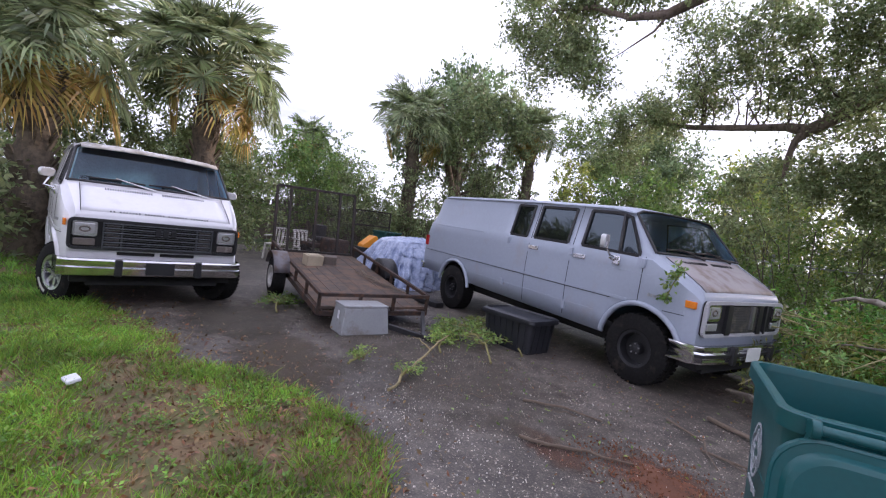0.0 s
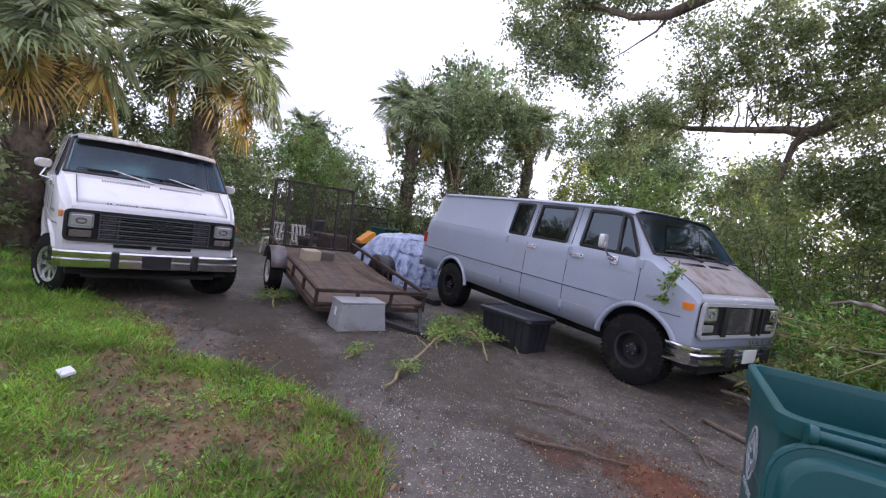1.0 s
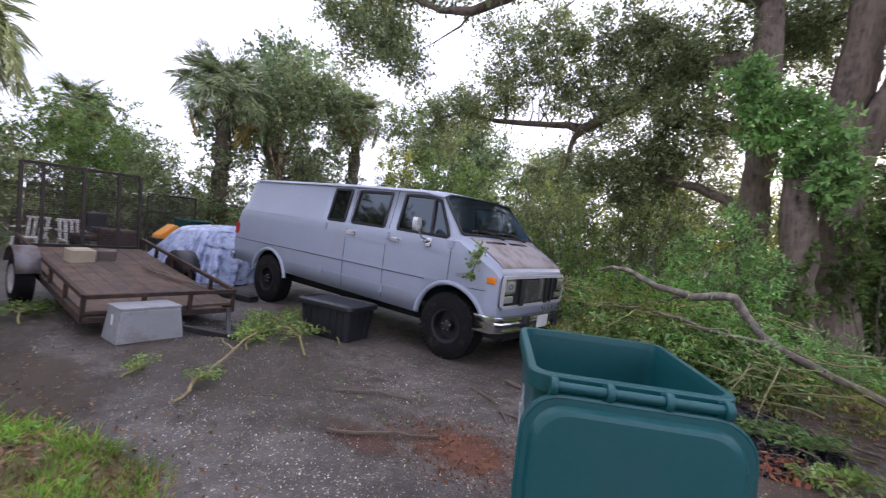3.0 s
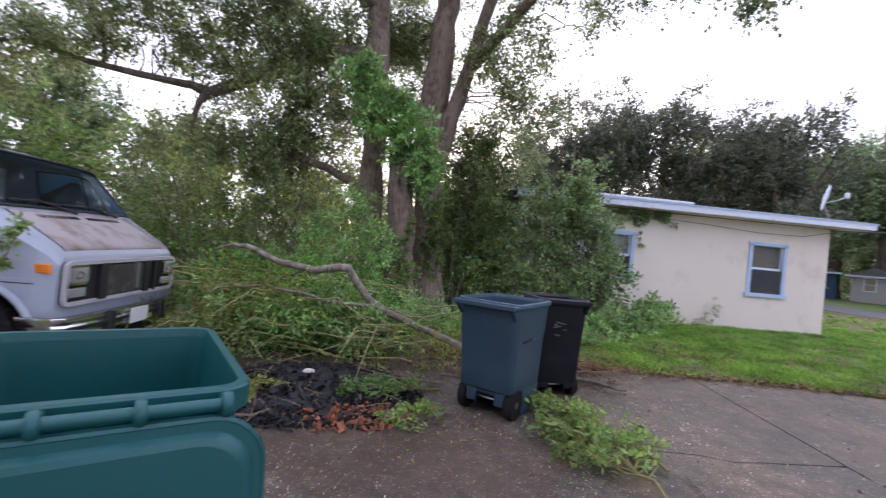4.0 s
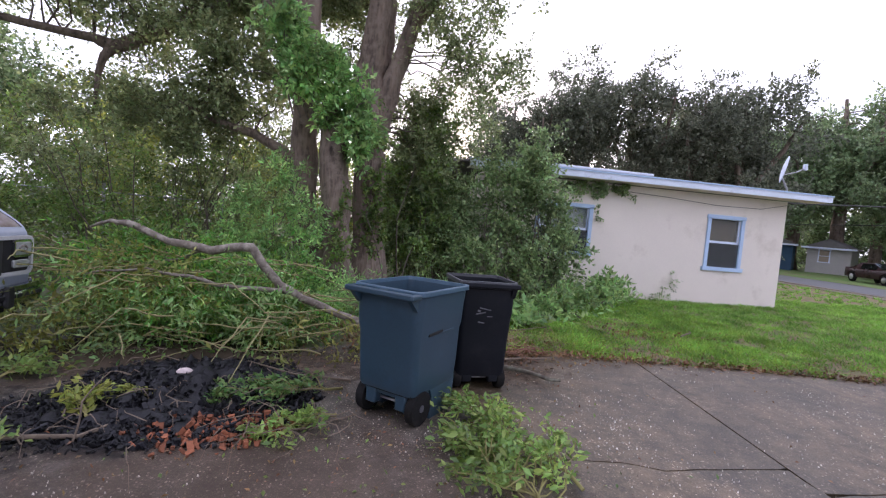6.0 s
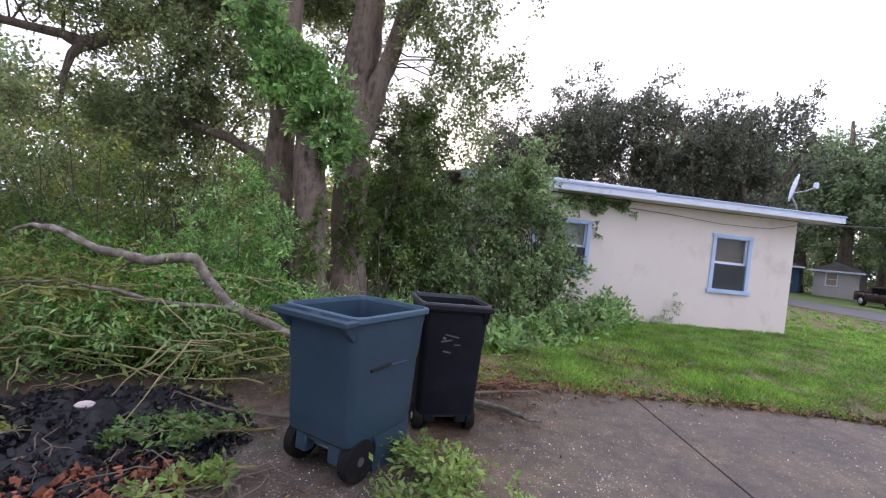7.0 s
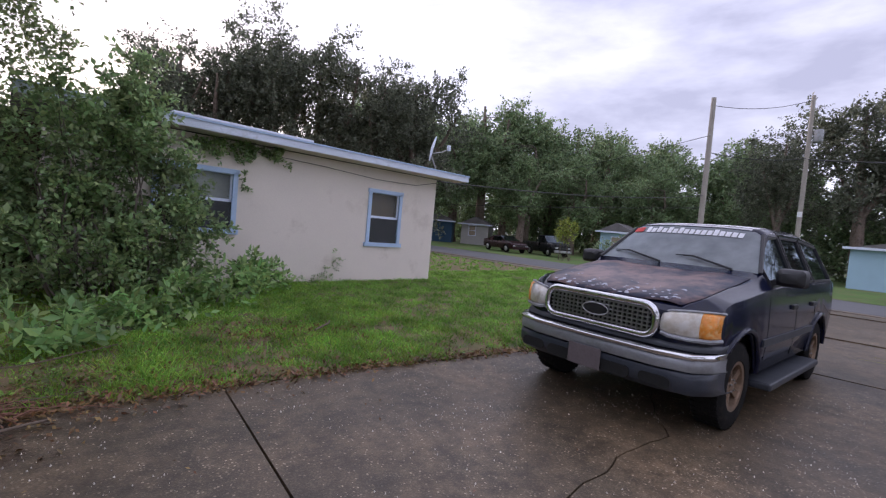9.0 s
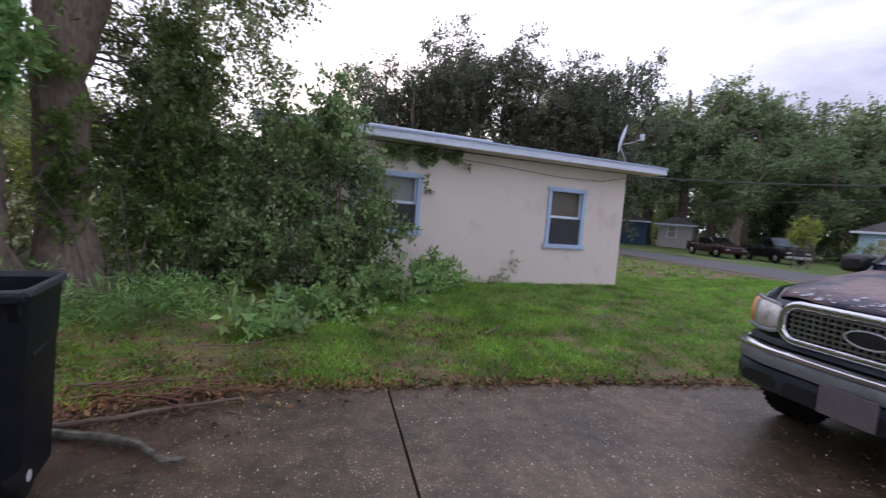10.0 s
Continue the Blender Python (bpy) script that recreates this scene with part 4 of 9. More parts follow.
            if x == 0.0 and steer:
                turn = Matrix.Translation((0, s * 0.86, 0)) @ Matrix.Rotation(radians(steer), 4, "Z") @ Matrix.Translation((0, -s * 0.86, 0))
                ty.matrix_local = turn
                ty_rim[-1].matrix_local = turn
    for s in (-1, 1):
        part("tail_light", MB().box((tail + 0.1, s * 0.962, 1.08), (0.1, 0.05, 0.2)), M_RED, v, "", 0, 0.008)
    part("rear_bumper", MB().box((tail - 0.06, 0, 0.55), (0.12, 1.9, 0.14)), M_CHROME, v, "", 0, 0.02)
    return v, sh


M_STEEL_DARK = mat("radiator_metal", (0.1, 0.1, 0.1), 0.6, 0.6, 0.3, 6, 60, 0.2, (0.2, 0.18, 0.15), 0.3)
M_SIGNAL = mat("clear_signal_lens", (0.17, 0.145, 0.135), 0.25, 0.2, 0.2, 9, 70, 0.1, None, 0, 0.4)
M_BLACKRIM = mat("black_steel_rim", (0.02, 0.02, 0.022), 0.5, 0.2, 0.3, 9, 60, 0.1)

grey_van, _ = van("faded grey panel van with bare radiator and black wheels", M_GREY, M_PRIMER,
    pose(0.08, 0.98, 0.0, 0, 1.15, 0.4), 3.85, 1.2, 0.4, M_BLACKRIM, "bare", "vans", "open grille with bare radiator",
    [(-1.9, -1.25, (-1,)), (-2.43, -2.06, (-1,))], 0.02)
white_van, _ = van("white van with black grille and alloy wheels, parked beside grass", M_WHITE, M_WHITE,
    pose(-4.05, -4.75, -0.02, -0.3, 0, 11), 3.18, 1.05, 0.37, M_ALLOY, "bars", "vans", "black barred grille", [], 0.0, 24)

# ---- the dark blue off-road wagon ----
M_NAVY = mat("dull_navy_paint", (0.006, 0.008, 0.026), 0.14, 0, 0.2, 1.5, 30, 0.01, (0.012, 0.013, 0.02), 0.12, 0.0, spec=0.4)
M_HOODPEEL = mat("peeling_navy_hood", (0.014, 0.016, 0.04), 0.4, 0, 0.2, 1.6, 30, 0.05, (0.23, 0.145, 0.13), 0.42, 0.0, spec=0.4)
M_PALEAMBER = mat("sun_faded_amber", (0.85, 0.3, 0.035), 0.3, 0, 0.2, 12, 60, 0.1, (0.85, 0.55, 0.25), 0.3, 0.3)
# lighter grey-blue than M_LOWER: the bumper's sheen is put into the colour
M_SKIN = mat("scuffed_bumper_sheen", (0.034, 0.04, 0.054), 0.36, 0, 0.25, 4, 50, 0.08, (0.06, 0.06, 0.065), 0.2)
M_BADGE = mat("bright_badge_rim", (0.6, 0.6, 0.63), 0.4, 0.3, 0.1, 5, 40, 0.02)
M_CHIP = mat("bare_paint_chips", (0.46, 0.47, 0.54), 0.7, 0, 0.3, 9, 60, 0.1)
M_SILVER = mat("silver_bumper_paint", (0.3, 0.31, 0.33), 0.38, 0.4, 0.15, 3, 40, 0.05, (0.2, 0.2, 0.2), 0.2)
M_LOWER = mat("grey_blue_plastic", (0.045, 0.05, 0.062), 0.45, 0, 0.2, 4, 50, 0.1)
M_STICKER = mat("white_sticker", (0.75, 0.75, 0.78), 0.6, 0, 0.08, 20, 60, 0.02)
M_STICKER_RED = mat("red_sticker", (0.6, 0.06, 0.05), 0.6, 0, 0.1, 20, 60, 0.02)
M_HAZY = mat("hazy_headlight", (0.55, 0.5, 0.42), 0.3, 0.1, 0.15, 8, 60, 0.1, (0.68, 0.66, 0.62), 0.4, 0.5)
# the heavy film paints the grey reflection on the wagon's windscreen
M_WSHADE = glass_mat("suv_windscreen", (0.6, 0.68, 0.66), 0.05, 0.75)


def suv(m):
    v = thing("suv", "dark blue off-road wagon with peeling hood on concrete", "car", m)
    wb, tail = 3.02, -4.1
    top = table([(tail, 1.72), (tail + 0.25, 1.86), (-2.8, 1.93), (-1.7, 1.92), (-1.4, 1.895), (-1.24, 1.86), (-0.68, 1.405), (-0.6, 1.345), (0.0, 1.255), (0.45, 1.17), (0.64, 1.11), (0.74, 1.05)])
    belt = table([(tail, 1.28), (-1.3, 1.26), (-0.68, 1.25), (0.3, 1.15), (0.74, 0.99)])
    half = table([(tail, 0.93), (tail + 0.4, 0.985), (-1.5, 1.0), (0.1, 0.995), (0.45, 0.965), (0.6, 0.89), (0.68, 0.79), (0.74, 0.66)])
    roof = table([(tail, 0.68), (-1.4, 0.71), (-1.24, 0.71), (-0.68, 0.87), (0.45, 0.8), (0.68, 0.7), (0.74, 0.6)])
    sill = table([(tail, 0.5), (-wb, 0.46), (0.0, 0.44), (0.74, 0.5)])
    arches = [(0.0, 0.47, 0.41), (-wb, 0.46, 0.4)]
    base = [tail, tail + 0.1, tail + 0.25, tail + 0.4, -2.8, -1.7, -1.4, -1.24, -0.68, -0.6, -0.3, 0.0, 0.1, 0.3, 0.45, 0.55, 0.62, 0.68, 0.72, 0.74] + list(np.linspace(-1.24, -0.68, 9))
    wins = [(-1.66, -0.78), (-2.58, -1.74), (-3.75, -2.68)]
    base += [e for w in wins for e in w]
    sh = Shell(base, top, belt, half, roof, sill, arches)
    body, panes = sh.build([(-1.245, -0.675, 7, 11, (-1, 1))] + [(a, b, 5, 6, (s,)) for a, b in wins for s in (1, -1)])
    weld(part("body", body, M_NAVY, v, "", 30, 0.0, 0.03))
    for hi, pane in panes.items():
        pane.v = [(x, y * 0.99, z - (0.006 if hi == 0 else 0)) for x, y, z in pane.v]
        g = part("windscreen" if hi == 0 else "side_window", pane, M_WSHADE if hi == 0 else M_GLASS, v, "windscreen with a pale reflection put into its film" if hi == 0 else "dark tinted side glass", 30)
        weld(g, True)
        g.visible_shadow = False
    roof_cap = MB()
    rows = []
    for x in np.linspace(tail + 0.3, -1.25, 10):
        lv = sh.levels(x)
        w = lv[7][0] + 0.004
        rows.append([Vector((x, y, float(np.interp(abs(y), [p[0] for p in lv[::-1]], [p[1] for p in lv[::-1]])) + 0.007)) for y in np.linspace(-w, w, 11)])
    roof_cap.loft(rows, False)
    part("roof_panel", roof_cap, M_WHITE, v, "sun-bleached pale roof", 40, 0.0, 0.005)
    hood = MB()
    rows = []
    for x in np.linspace(-0.58, 0.66, 14):
        lv = sh.levels(x)
        w = min(0.82, lv[7][0] - 0.02)
        rows.append([Vector((x, y, float(np.interp(abs(y), [p[0] for p in lv[::-1]], [p[1] for p in lv[::-1]])) + 0.008 + 0.018 * math.exp(-((abs(y) - 0.55) / 0.12) ** 2))) for y in np.linspace(-w, w, 21)])
    hood.loft(rows, False)
    ho = part("hood", hood, M_HOODPEEL, v, "hood with peeling clear coat", 40, 0.0, 0.005)
    chips = MB()
    for k in range(80):
        x, y = 0.63 - abs(rng.normal()) * 0.16, rng.uniform(-0.7, 0.7)
        lv = sh.levels(x)
        z = float(np.interp(abs(y), [p[0] for p in lv[::-1]], [p[1] for p in lv[::-1]])) + 0.011 + 0.018 * math.exp(-((abs(y) - 0.55) / 0.12) ** 2)
        r = rng.uniform(0.005, 0.02)
        tilt = Matrix.Rotation(math.atan2(sh.top(x - 0.05) - sh.top(x + 0.05), 0.1), 3, "Y")
        pts = [Vector((x, y, z)) + tilt @ Vector((r * q * math.cos(a), 1.5 * r * q * math.sin(a), 0)) for a, q in zip(np.linspace(0, 2 * math.pi, 8)[:-1], rng.uniform(0.4, 1.2, 7))]
        chips.add(pts, [tuple(range(7))])
    tagged(part("paint_chip", chips, M_CHIP, ho), "flaked patches of bare paint", kind="stuff")
    for s in (-1, 1):
        for x, z0, z1 in ((-0.66, 0.56, 1.26), (-1.7, 0.5, 1.78), (-2.63, 0.52, 1.8)):
            part("door_gap", side_strip(sh, [(x, z) for z in np.linspace(z0, z1, 8)], s, 0.008, 0.009, -0.002), M_DARK, v)
        part("side_moulding", side_strip(sh, [(x, 0.74) for x in np.linspace(-2.55, -0.52, 9)], s, 0.07, 0.025, 0.005), M_LOWER, v, "", 30)
        for x in (-1.55, -2.48):
            part("door_handle", MB().box((x, s * sh.side(x, 1.05, 0.01), 1.05), (0.18, 0.03, 0.05)), M_BLACK, v, "", 0, 0.008)
        for a, b in wins:
            pts = [(a, sh.levels(a)[5][1]), (a, sh.levels(a)[6][1])] + [(x, sh.levels(x)[6][1]) for x in np.linspace(a, b, 6)[1:]] + [(b, sh.levels(b)[5][1])]
            part("window_seal", side_strip(sh, pts, s, 0.03, 0.022, 0.0, True), M_BLACK, v, "", 30)
        for ax, ar, az in arches:
            lip = MB().tube([(ax + (ar + 0.03) * math.cos(radians(a)), s * (sh.side(ax + (ar + 0.03) * math.cos(radians(a)), az + (ar + 0.03) * math.sin(radians(a))) + 0.006), az + (ar + 0.03) * math.sin(radians(a))) for a in np.linspace(5, 175, 20)], 0.026, 8)
            part("arch_lip", lip, M_NAVY, v, "", 50)
        rb = MB().box((-1.5, s * 0.98, 0.34), (2.0, 0.26, 0.07))
        part("running_board", rb, M_LOWER, v, "", 0, 0.02)
        mr = MB().loft([[Vector((-0.86 + dx, s * (0.96 + dy), 1.37 + dz)) for dy, dz in round_rect(-0.02 - 0.1 * k, 0.02 + 0.12 * k, -0.08 * k, 0.1 * k, 0.02 + 0.02 * k, 3)] for dx, k in ((0.1, 0.5), (0.06, 0.9), (-0.04, 1.0))], True, True)
        mr.moved(Matrix.Translation((0, s * 0.12, 0)))
        mo = part("mirror", mr, M_BLACK, v, "black door mirror", 40)
        part("mirror_arm", MB().beam((-0.84, s * 0.9, 1.3), (-0.84, s * 1.06, 1.36), 0.07, 0.06), M_BLACK, mo, "", 0, 0.01)
    # front end
    fx = 0.74
    g = slab(round_rect(-0.52, 0.52, 0.83, 1.06, 0.1), fx - 0.02, 0, 0, 0.05)
    go = part("grille", g, M_DARK, v, "black mesh grille in a chrome surround", 30, 0.006)
    ring = MB()
    pts = round_rect(-0.55, 0.55, 0.81, 1.08, 0.11, 6)
    loop = [(fx + 0.045, a, b) for a, b in pts]
    ring.tube(loop + loop[:2], 0.032, 8, False)
    part("grille_surround", ring, M_CHROME, go, "chrome surround", 60)
    for z in np.linspace(0.855, 1.04, 6):
        part("grille_bar", MB().box((fx + 0.042, 0, z), (0.025, 1.0, 0.012)), M_STEEL, go)
    for y in np.linspace(-0.48, 0.48, 22):
        part("grille_bar", MB().box((fx + 0.038, y, 0.945), (0.025, 0.01, 0.21)), M_STEEL, go)
    badge = MB().loft([[Vector((fx + 0.055 + d, 0.13 * q * math.cos(a), 0.95 + 0.055 * q * math.sin(a))) for a in np.linspace(0, 2 * math.pi, 21)[:-1]] for d, q in ((0.0, 1.0), (0.012, 1.0), (0.016, 0.85))], True, True)
    part("badge", badge, M_BLACK, go, "plain oval badge", 40)
    br = MB()
    br.tube([(fx + 0.074, 0.13 * math.cos(a), 0.95 + 0.055 * math.sin(a)) for a in np.linspace(0, 2 * math.pi, 22)], 0.006, 6, False)
    part("badge_ring", br, M_BADGE, go, "", 60)
    for s in (-1, 1):
        rows = []
        for y, bk, z0, z1 in ((0.59, 0.0, 0.88, 1.03), (0.65, 0.008, 0.862, 1.05), (0.78, 0.05, 0.855, 1.065), (0.92, 0.15, 0.855, 1.07), (0.97, 0.25, 0.865, 1.065)):
            rows.append([Vector((fx + 0.04 - bk + b, s * y, lerp(z0, z1, t))) for t, b in ((0, -0.01), (0.1, 0.01), (0.5, 0.014), (0.9, -0.01), (1, -0.05))])
        split = [lerp(a, b, 0.55) for a, b in zip(rows[2], rows[3])]
        lamp = MB().loft(rows[:3] + [split], False)
        lo = part("headlight", lamp, M_HAZY, v, "hazy headlight lens", 50, 0.0, 0.05)
        amber = MB().loft([split] + rows[3:], False)
        part("turn_signal", amber, M_PALEAMBER, lo, "amber corner lens", 50, 0.0, 0.05)
        for k in (0, -1):
            trim = MB()
            trim.tube([r[k] + Vector((-0.004, 0, 0.006 if k else -0.012)) for r in rows], 0.012 if k else 0.02, 6)
            part("lamp_trim", trim, M_SILVER, lo, "", 50)
    ys = [-0.99, -0.96, -0.86, -0.6, 0.0, 0.6, 0.86, 0.96, 0.99]
    bk = [0.5, 0.28, 0.12, 0.03, 0.0, 0.03, 0.12, 0.28, 0.5]
    def band(prof):
        return MB().loft([[Vector((fx + 0.18 - k + px, y, pz)) for px, pz in prof] for y, k in zip(ys, bk)], False)
    bo = part("bumper", band([(-0.12, 0.745), (-0.02, 0.74), (0.0, 0.725), (-0.004, 0.7), (-0.02, 0.69)]), M_CHROME, v, "chrome upper bumper edge", 50, 0.0, 0.01)
    part("bumper_face", band([(-0.03, 0.695), (-0.02, 0.685), (-0.012, 0.64), (-0.025, 0.595), (-0.06, 0.585)]), M_SILVER, bo, "dull silver bumper face", 50, 0.0, 0.01)
    part("bumper_skin", band([(-0.07, 0.59), (-0.03, 0.575), (-0.02, 0.53), (-0.03, 0.46), (-0.07, 0.4), (-0.2, 0.385)]), M_SKIN, bo, "scuffed grey lower bumper with sheen in its colour", 50, 0.0, 0.01)
    part("bumper_top", band([(-0.22, 0.815), (-0.13, 0.79), (-0.11, 0.748)]), M_LOWER, bo, "", 50, 0.0, 0.006)
    part("air_opening", slab(round_rect(-0.42, 0.42, 0.43, 0.53, 0.04), fx + 0.145, 0, 0, 0.016), M_DARK, bo)
    for y in (-0.62, 0.62):
        part("air_opening", slab(round_rect(-0.13, 0.13, 0.44, 0.53, 0.04), fx + 0.118, y, 0, 0.016), M_DARK, bo)
    part("number_plate", MB().box((fx + 0.185, 0.0, 0.52), (0.012, 0.33, 0.19)), M_PLATE_OLD, bo, "blank faded number plate", 0, 0.004)
    # lettering band on the screen, as plain bars
    def on_screen(x, y, up=0.004):
        lv = sh.levels(x)
        return Vector((x, y, float(np.interp(abs(y), [p[0] for p in lv[::-1]], [p[1] for p in lv[::-1]])) + up))
    def patch(x0, x1, y0, y1):
        return [on_screen(x0, y0), on_screen(x1, y0), on_screen(x1, y1), on_screen(x0, y1)]
    st = MB()
    n = 17
    for k in range(n):
        y0 = -0.53 + 1.1 * k / n
        x0 = -1.205 if k in (0, 6, 2, 4, 12) else -1.185
        st.add(patch(x0, -1.115, y0, y0 + 0.05), [(0, 1, 2, 3)])
    part("screen_lettering", st, M_STICKER, v, "row of white marks across the screen", 0, 0.0, 0.002)
    part("screen_sticker", MB().add(patch(-1.2, -1.12, -0.68, -0.57), [(0, 1, 2, 3)]), M_STICKER_RED, v, "small red sticker", 0, 0.0, 0.002)
    for y0 in (-0.12, 0.62):
        wp = MB().tube([on_screen(-0.67, y0, 0.015), on_screen(-0.71, y0 - 0.2, 0.03), on_screen(-0.77, y0 - 0.42, 0.03), on_screen(-0.79, y0 - 0.62, 0.012)], [0.013, 0.012, 0.012, 0.006], 6)
        part("wiper", wp, M_BLACK, v, "", 40)
    for s in (-1, 1):
        rub = MB()
        rub.tube([(x, s * sh.levels(x)[7][0], sh.levels(x)[7][1] + 0.004) for x in np.linspace(-1.24, -0.68, 9)], 0.02, 6)
        part("screen_rubber", rub, M_BLACK, v, "", 40)
    part("chassis", MB().box((-1.75, 0, 0.38), (4.0, 1.3, 0.26)).box((0.25, 0, 0.4), (0.6, 1.3, 0.14)).box((0, 0, 0.38), (0.14, 1.5, 0.12)).box((-wb, 0, 0.38), (0.16, 1.5, 0.16)), M_DARK, v)
    part("cab_floor", MB().box((-1.9, 0, 0.6), (4.2, 1.8, 0.05)), M_DARK, v)
    part("dashboard", MB().box((-0.85, 0, 1.2), (0.4, 1.6, 0.2)), M_CAB, v, "", 0, 0.03)
    for x in (-1.75, -2.75):
        for y in (-0.45, 0.45):
            part("seat", MB().box((x + 0.2, y, 0.9), (0.5, 0.52, 0.18)).box((x - 0.05, y, 1.2), (0.16, 0.5, 0.62)).box((x - 0.07, y, 1.58), (0.1, 0.26, 0.16)), M_SEAT, v, "", 0, 0.03)
    for x in (0.0, -wb):
        for s in (-1, 1):
            wheel(v, x, s * 0.84, 0.395, 0.25, 0.215, M_WOOD_RUST, s, 5, False, "brown five-spoke rim", 0.04, 0.0, 0.07)
    return v


M_PLATE_OLD = mat("faded_plate", (0.14, 0.115, 0.12), 0.6, 0, 0.2, 12, 60, 0.1)
suv(pose(10.87, -0.1, 0.0, 0, 0, 175.7))

# ---- the low house ----
M_STUCCO = mat("cream_block_wall", (0.74, 0.67, 0.6), 0.9, 0, 0.06, 0.8, 35, 0.35, (0.6, 0.53, 0.46), 0.12)
M_BLUETRIM = mat("pale_blue_trim", (0.42, 0.55, 0.75), 0.6, 0, 0.1, 4, 40, 0.1)
M_FASCIA = mat("white_fascia", (0.68, 0.74, 0.86), 0.6, 0, 0.08, 3, 40, 0.1, (0.5, 0.53, 0.6), 0.08)
M_ROOF = mat("grey_roofing", (0.16, 0.15, 0.15), 0.9, 0, 0.25, 2, 40, 0.4)
M_BLIND = mat("drawn_blind", (0.33, 0.27, 0.2), 0.9, 0, 0.2, 5, 60, 0.2)
M_CURTAIN = mat("pale_curtain", (0.7, 0.74, 0.72), 0.9, 0, 0.15, 4, 50, 0.2)
M_BOARD = mat("brown_boards", (0.1, 0.07, 0.05), 0.85, 0, 0.3, 3, 40, 0.3)
M_PANE = glass_mat("window_pane", (0.8, 0.8, 0.78), 0.12, 0.04, 1.2)
M_SCREENING = glass_mat("insect_screen", (0.3, 0.31, 0.33), 0.6, 0.2, 1.05)

HX0, HX1, HY, HD, HZ = 6.6, 15.14, 7.72, 8.0, 2.95
house = thing("house", "low cream block house with pale blue trim and flat roof", "house")
front_wall = MB()
WINS = [(8.1, 9.46, 1.12, 2.3), (12.88, 13.83, 1.0, 2.35)]
xs = [HX0] + [v for w in WINS for v in w[:2]] + [HX1]
for i in range(0, len(xs) - 1):
    a, b = xs[i], xs[i + 1]
    if i % 2 == 0:
        front_wall.box(((a + b) / 2, HY + 0.1, HZ / 2 - 0.05), (b - a, 0.2, HZ + 0.1))
    else:
        w = WINS[i // 2]
        front_wall.box(((a + b) / 2, HY + 0.1, w[2] / 2 - 0.05), (b - a, 0.2, w[2] + 0.1)).box(((a + b) / 2, HY + 0.1, (w[3] + HZ) / 2), (b - a, 0.2, HZ - w[3]))
for k in range(len(front_wall.v) // 8):
    piece = MB().add(front_wall.v[8 * k:8 * k + 8], [tuple(i - 8 * k for i in f) for f in front_wall.f[6 * k:6 * k + 6]])
    part("wall", piece, M_STUCCO, house, "cream painted block wall")
rest = MB().box((HX1 - 0.1, HY + 0.2 + HD / 2, HZ / 2 - 0.05), (0.2, HD, HZ + 0.1)).box(((HX0 + HX1) / 2, HY + HD + 0.3, HZ / 2 - 0.05), (HX1 - HX0, 0.2, HZ + 0.1)).box((HX0 + 0.1, HY + 0.2 + HD / 2, HZ / 2 - 0.05), (0.2, HD, HZ + 0.1))
for k in range(3):
    part("wall", MB().add(rest.v[8 * k:8 * k + 8], [tuple(i - 8 * k for i in f) for f in rest.f[6 * k:6 * k + 6]]), M_STUCCO, house)
part("porch_wall", MB().box((6.05, 9.2, 1.4), (1.0, 0.15, 3.0)), M_BOARD, house, "dark brown boarded wall of the porch")
part("ceiling", MB().box(((HX0 + HX1) / 2, HY + HD / 2, HZ - 0.02), (HX1 - HX0 - 0.5, HD - 0.3, 0.03)), M_BOARD, house)
roof = MB()
RX0, RX1, RY0 = 6.13, 15.93, 7.2
roof.add([(RX0, RY0, 3.13), (RX1, RY0, 3.13), (RX1, HY + HD / 2, 3.75), (RX0, HY + HD / 2, 3.75), (RX1, HY + HD + 0.6, 3.13), (RX0, HY + HD + 0.6, 3.13)], [(0, 1, 2, 3), (3, 2, 4, 5)])
ro = part("roof", roof, M_ROOF, house, "low pitched grey roof", 0, 0.0, 0.05)
fas = MB()
fas.box(((RX0 + RX1) / 2, RY0 - 0.012, 3.06), (RX1 - RX0, 0.025, 0.17))
part("fascia", fas, M_FASCIA, ro, "white fascia board")
part("fascia", MB().box(((RX0 + RX1) / 2, RY0 - 0.03, 3.14), (RX1 - RX0 + 0.04, 0.04, 0.035)), M_BLUETRIM, ro, "pale metal drip edge")
part("fascia", MB().beam((RX1, RY0, 3.06), (RX1, HY + HD / 2, 3.68), 0.025, 0.17), M_FASCIA, ro)
part("roof_cap", MB().box((9.9, RY0 + 1.4, 3.35), (3.0, 0.9, 0.07)), M_FASCIA, ro, "raised pale roof curb", 0, 0.02)
part("soffit", MB().box(((RX0 + RX1) / 2, RY0 + 0.26, 2.98), (RX1 - RX0 - 0.06, 0.5, 0.02)), M_STUCCO, house)
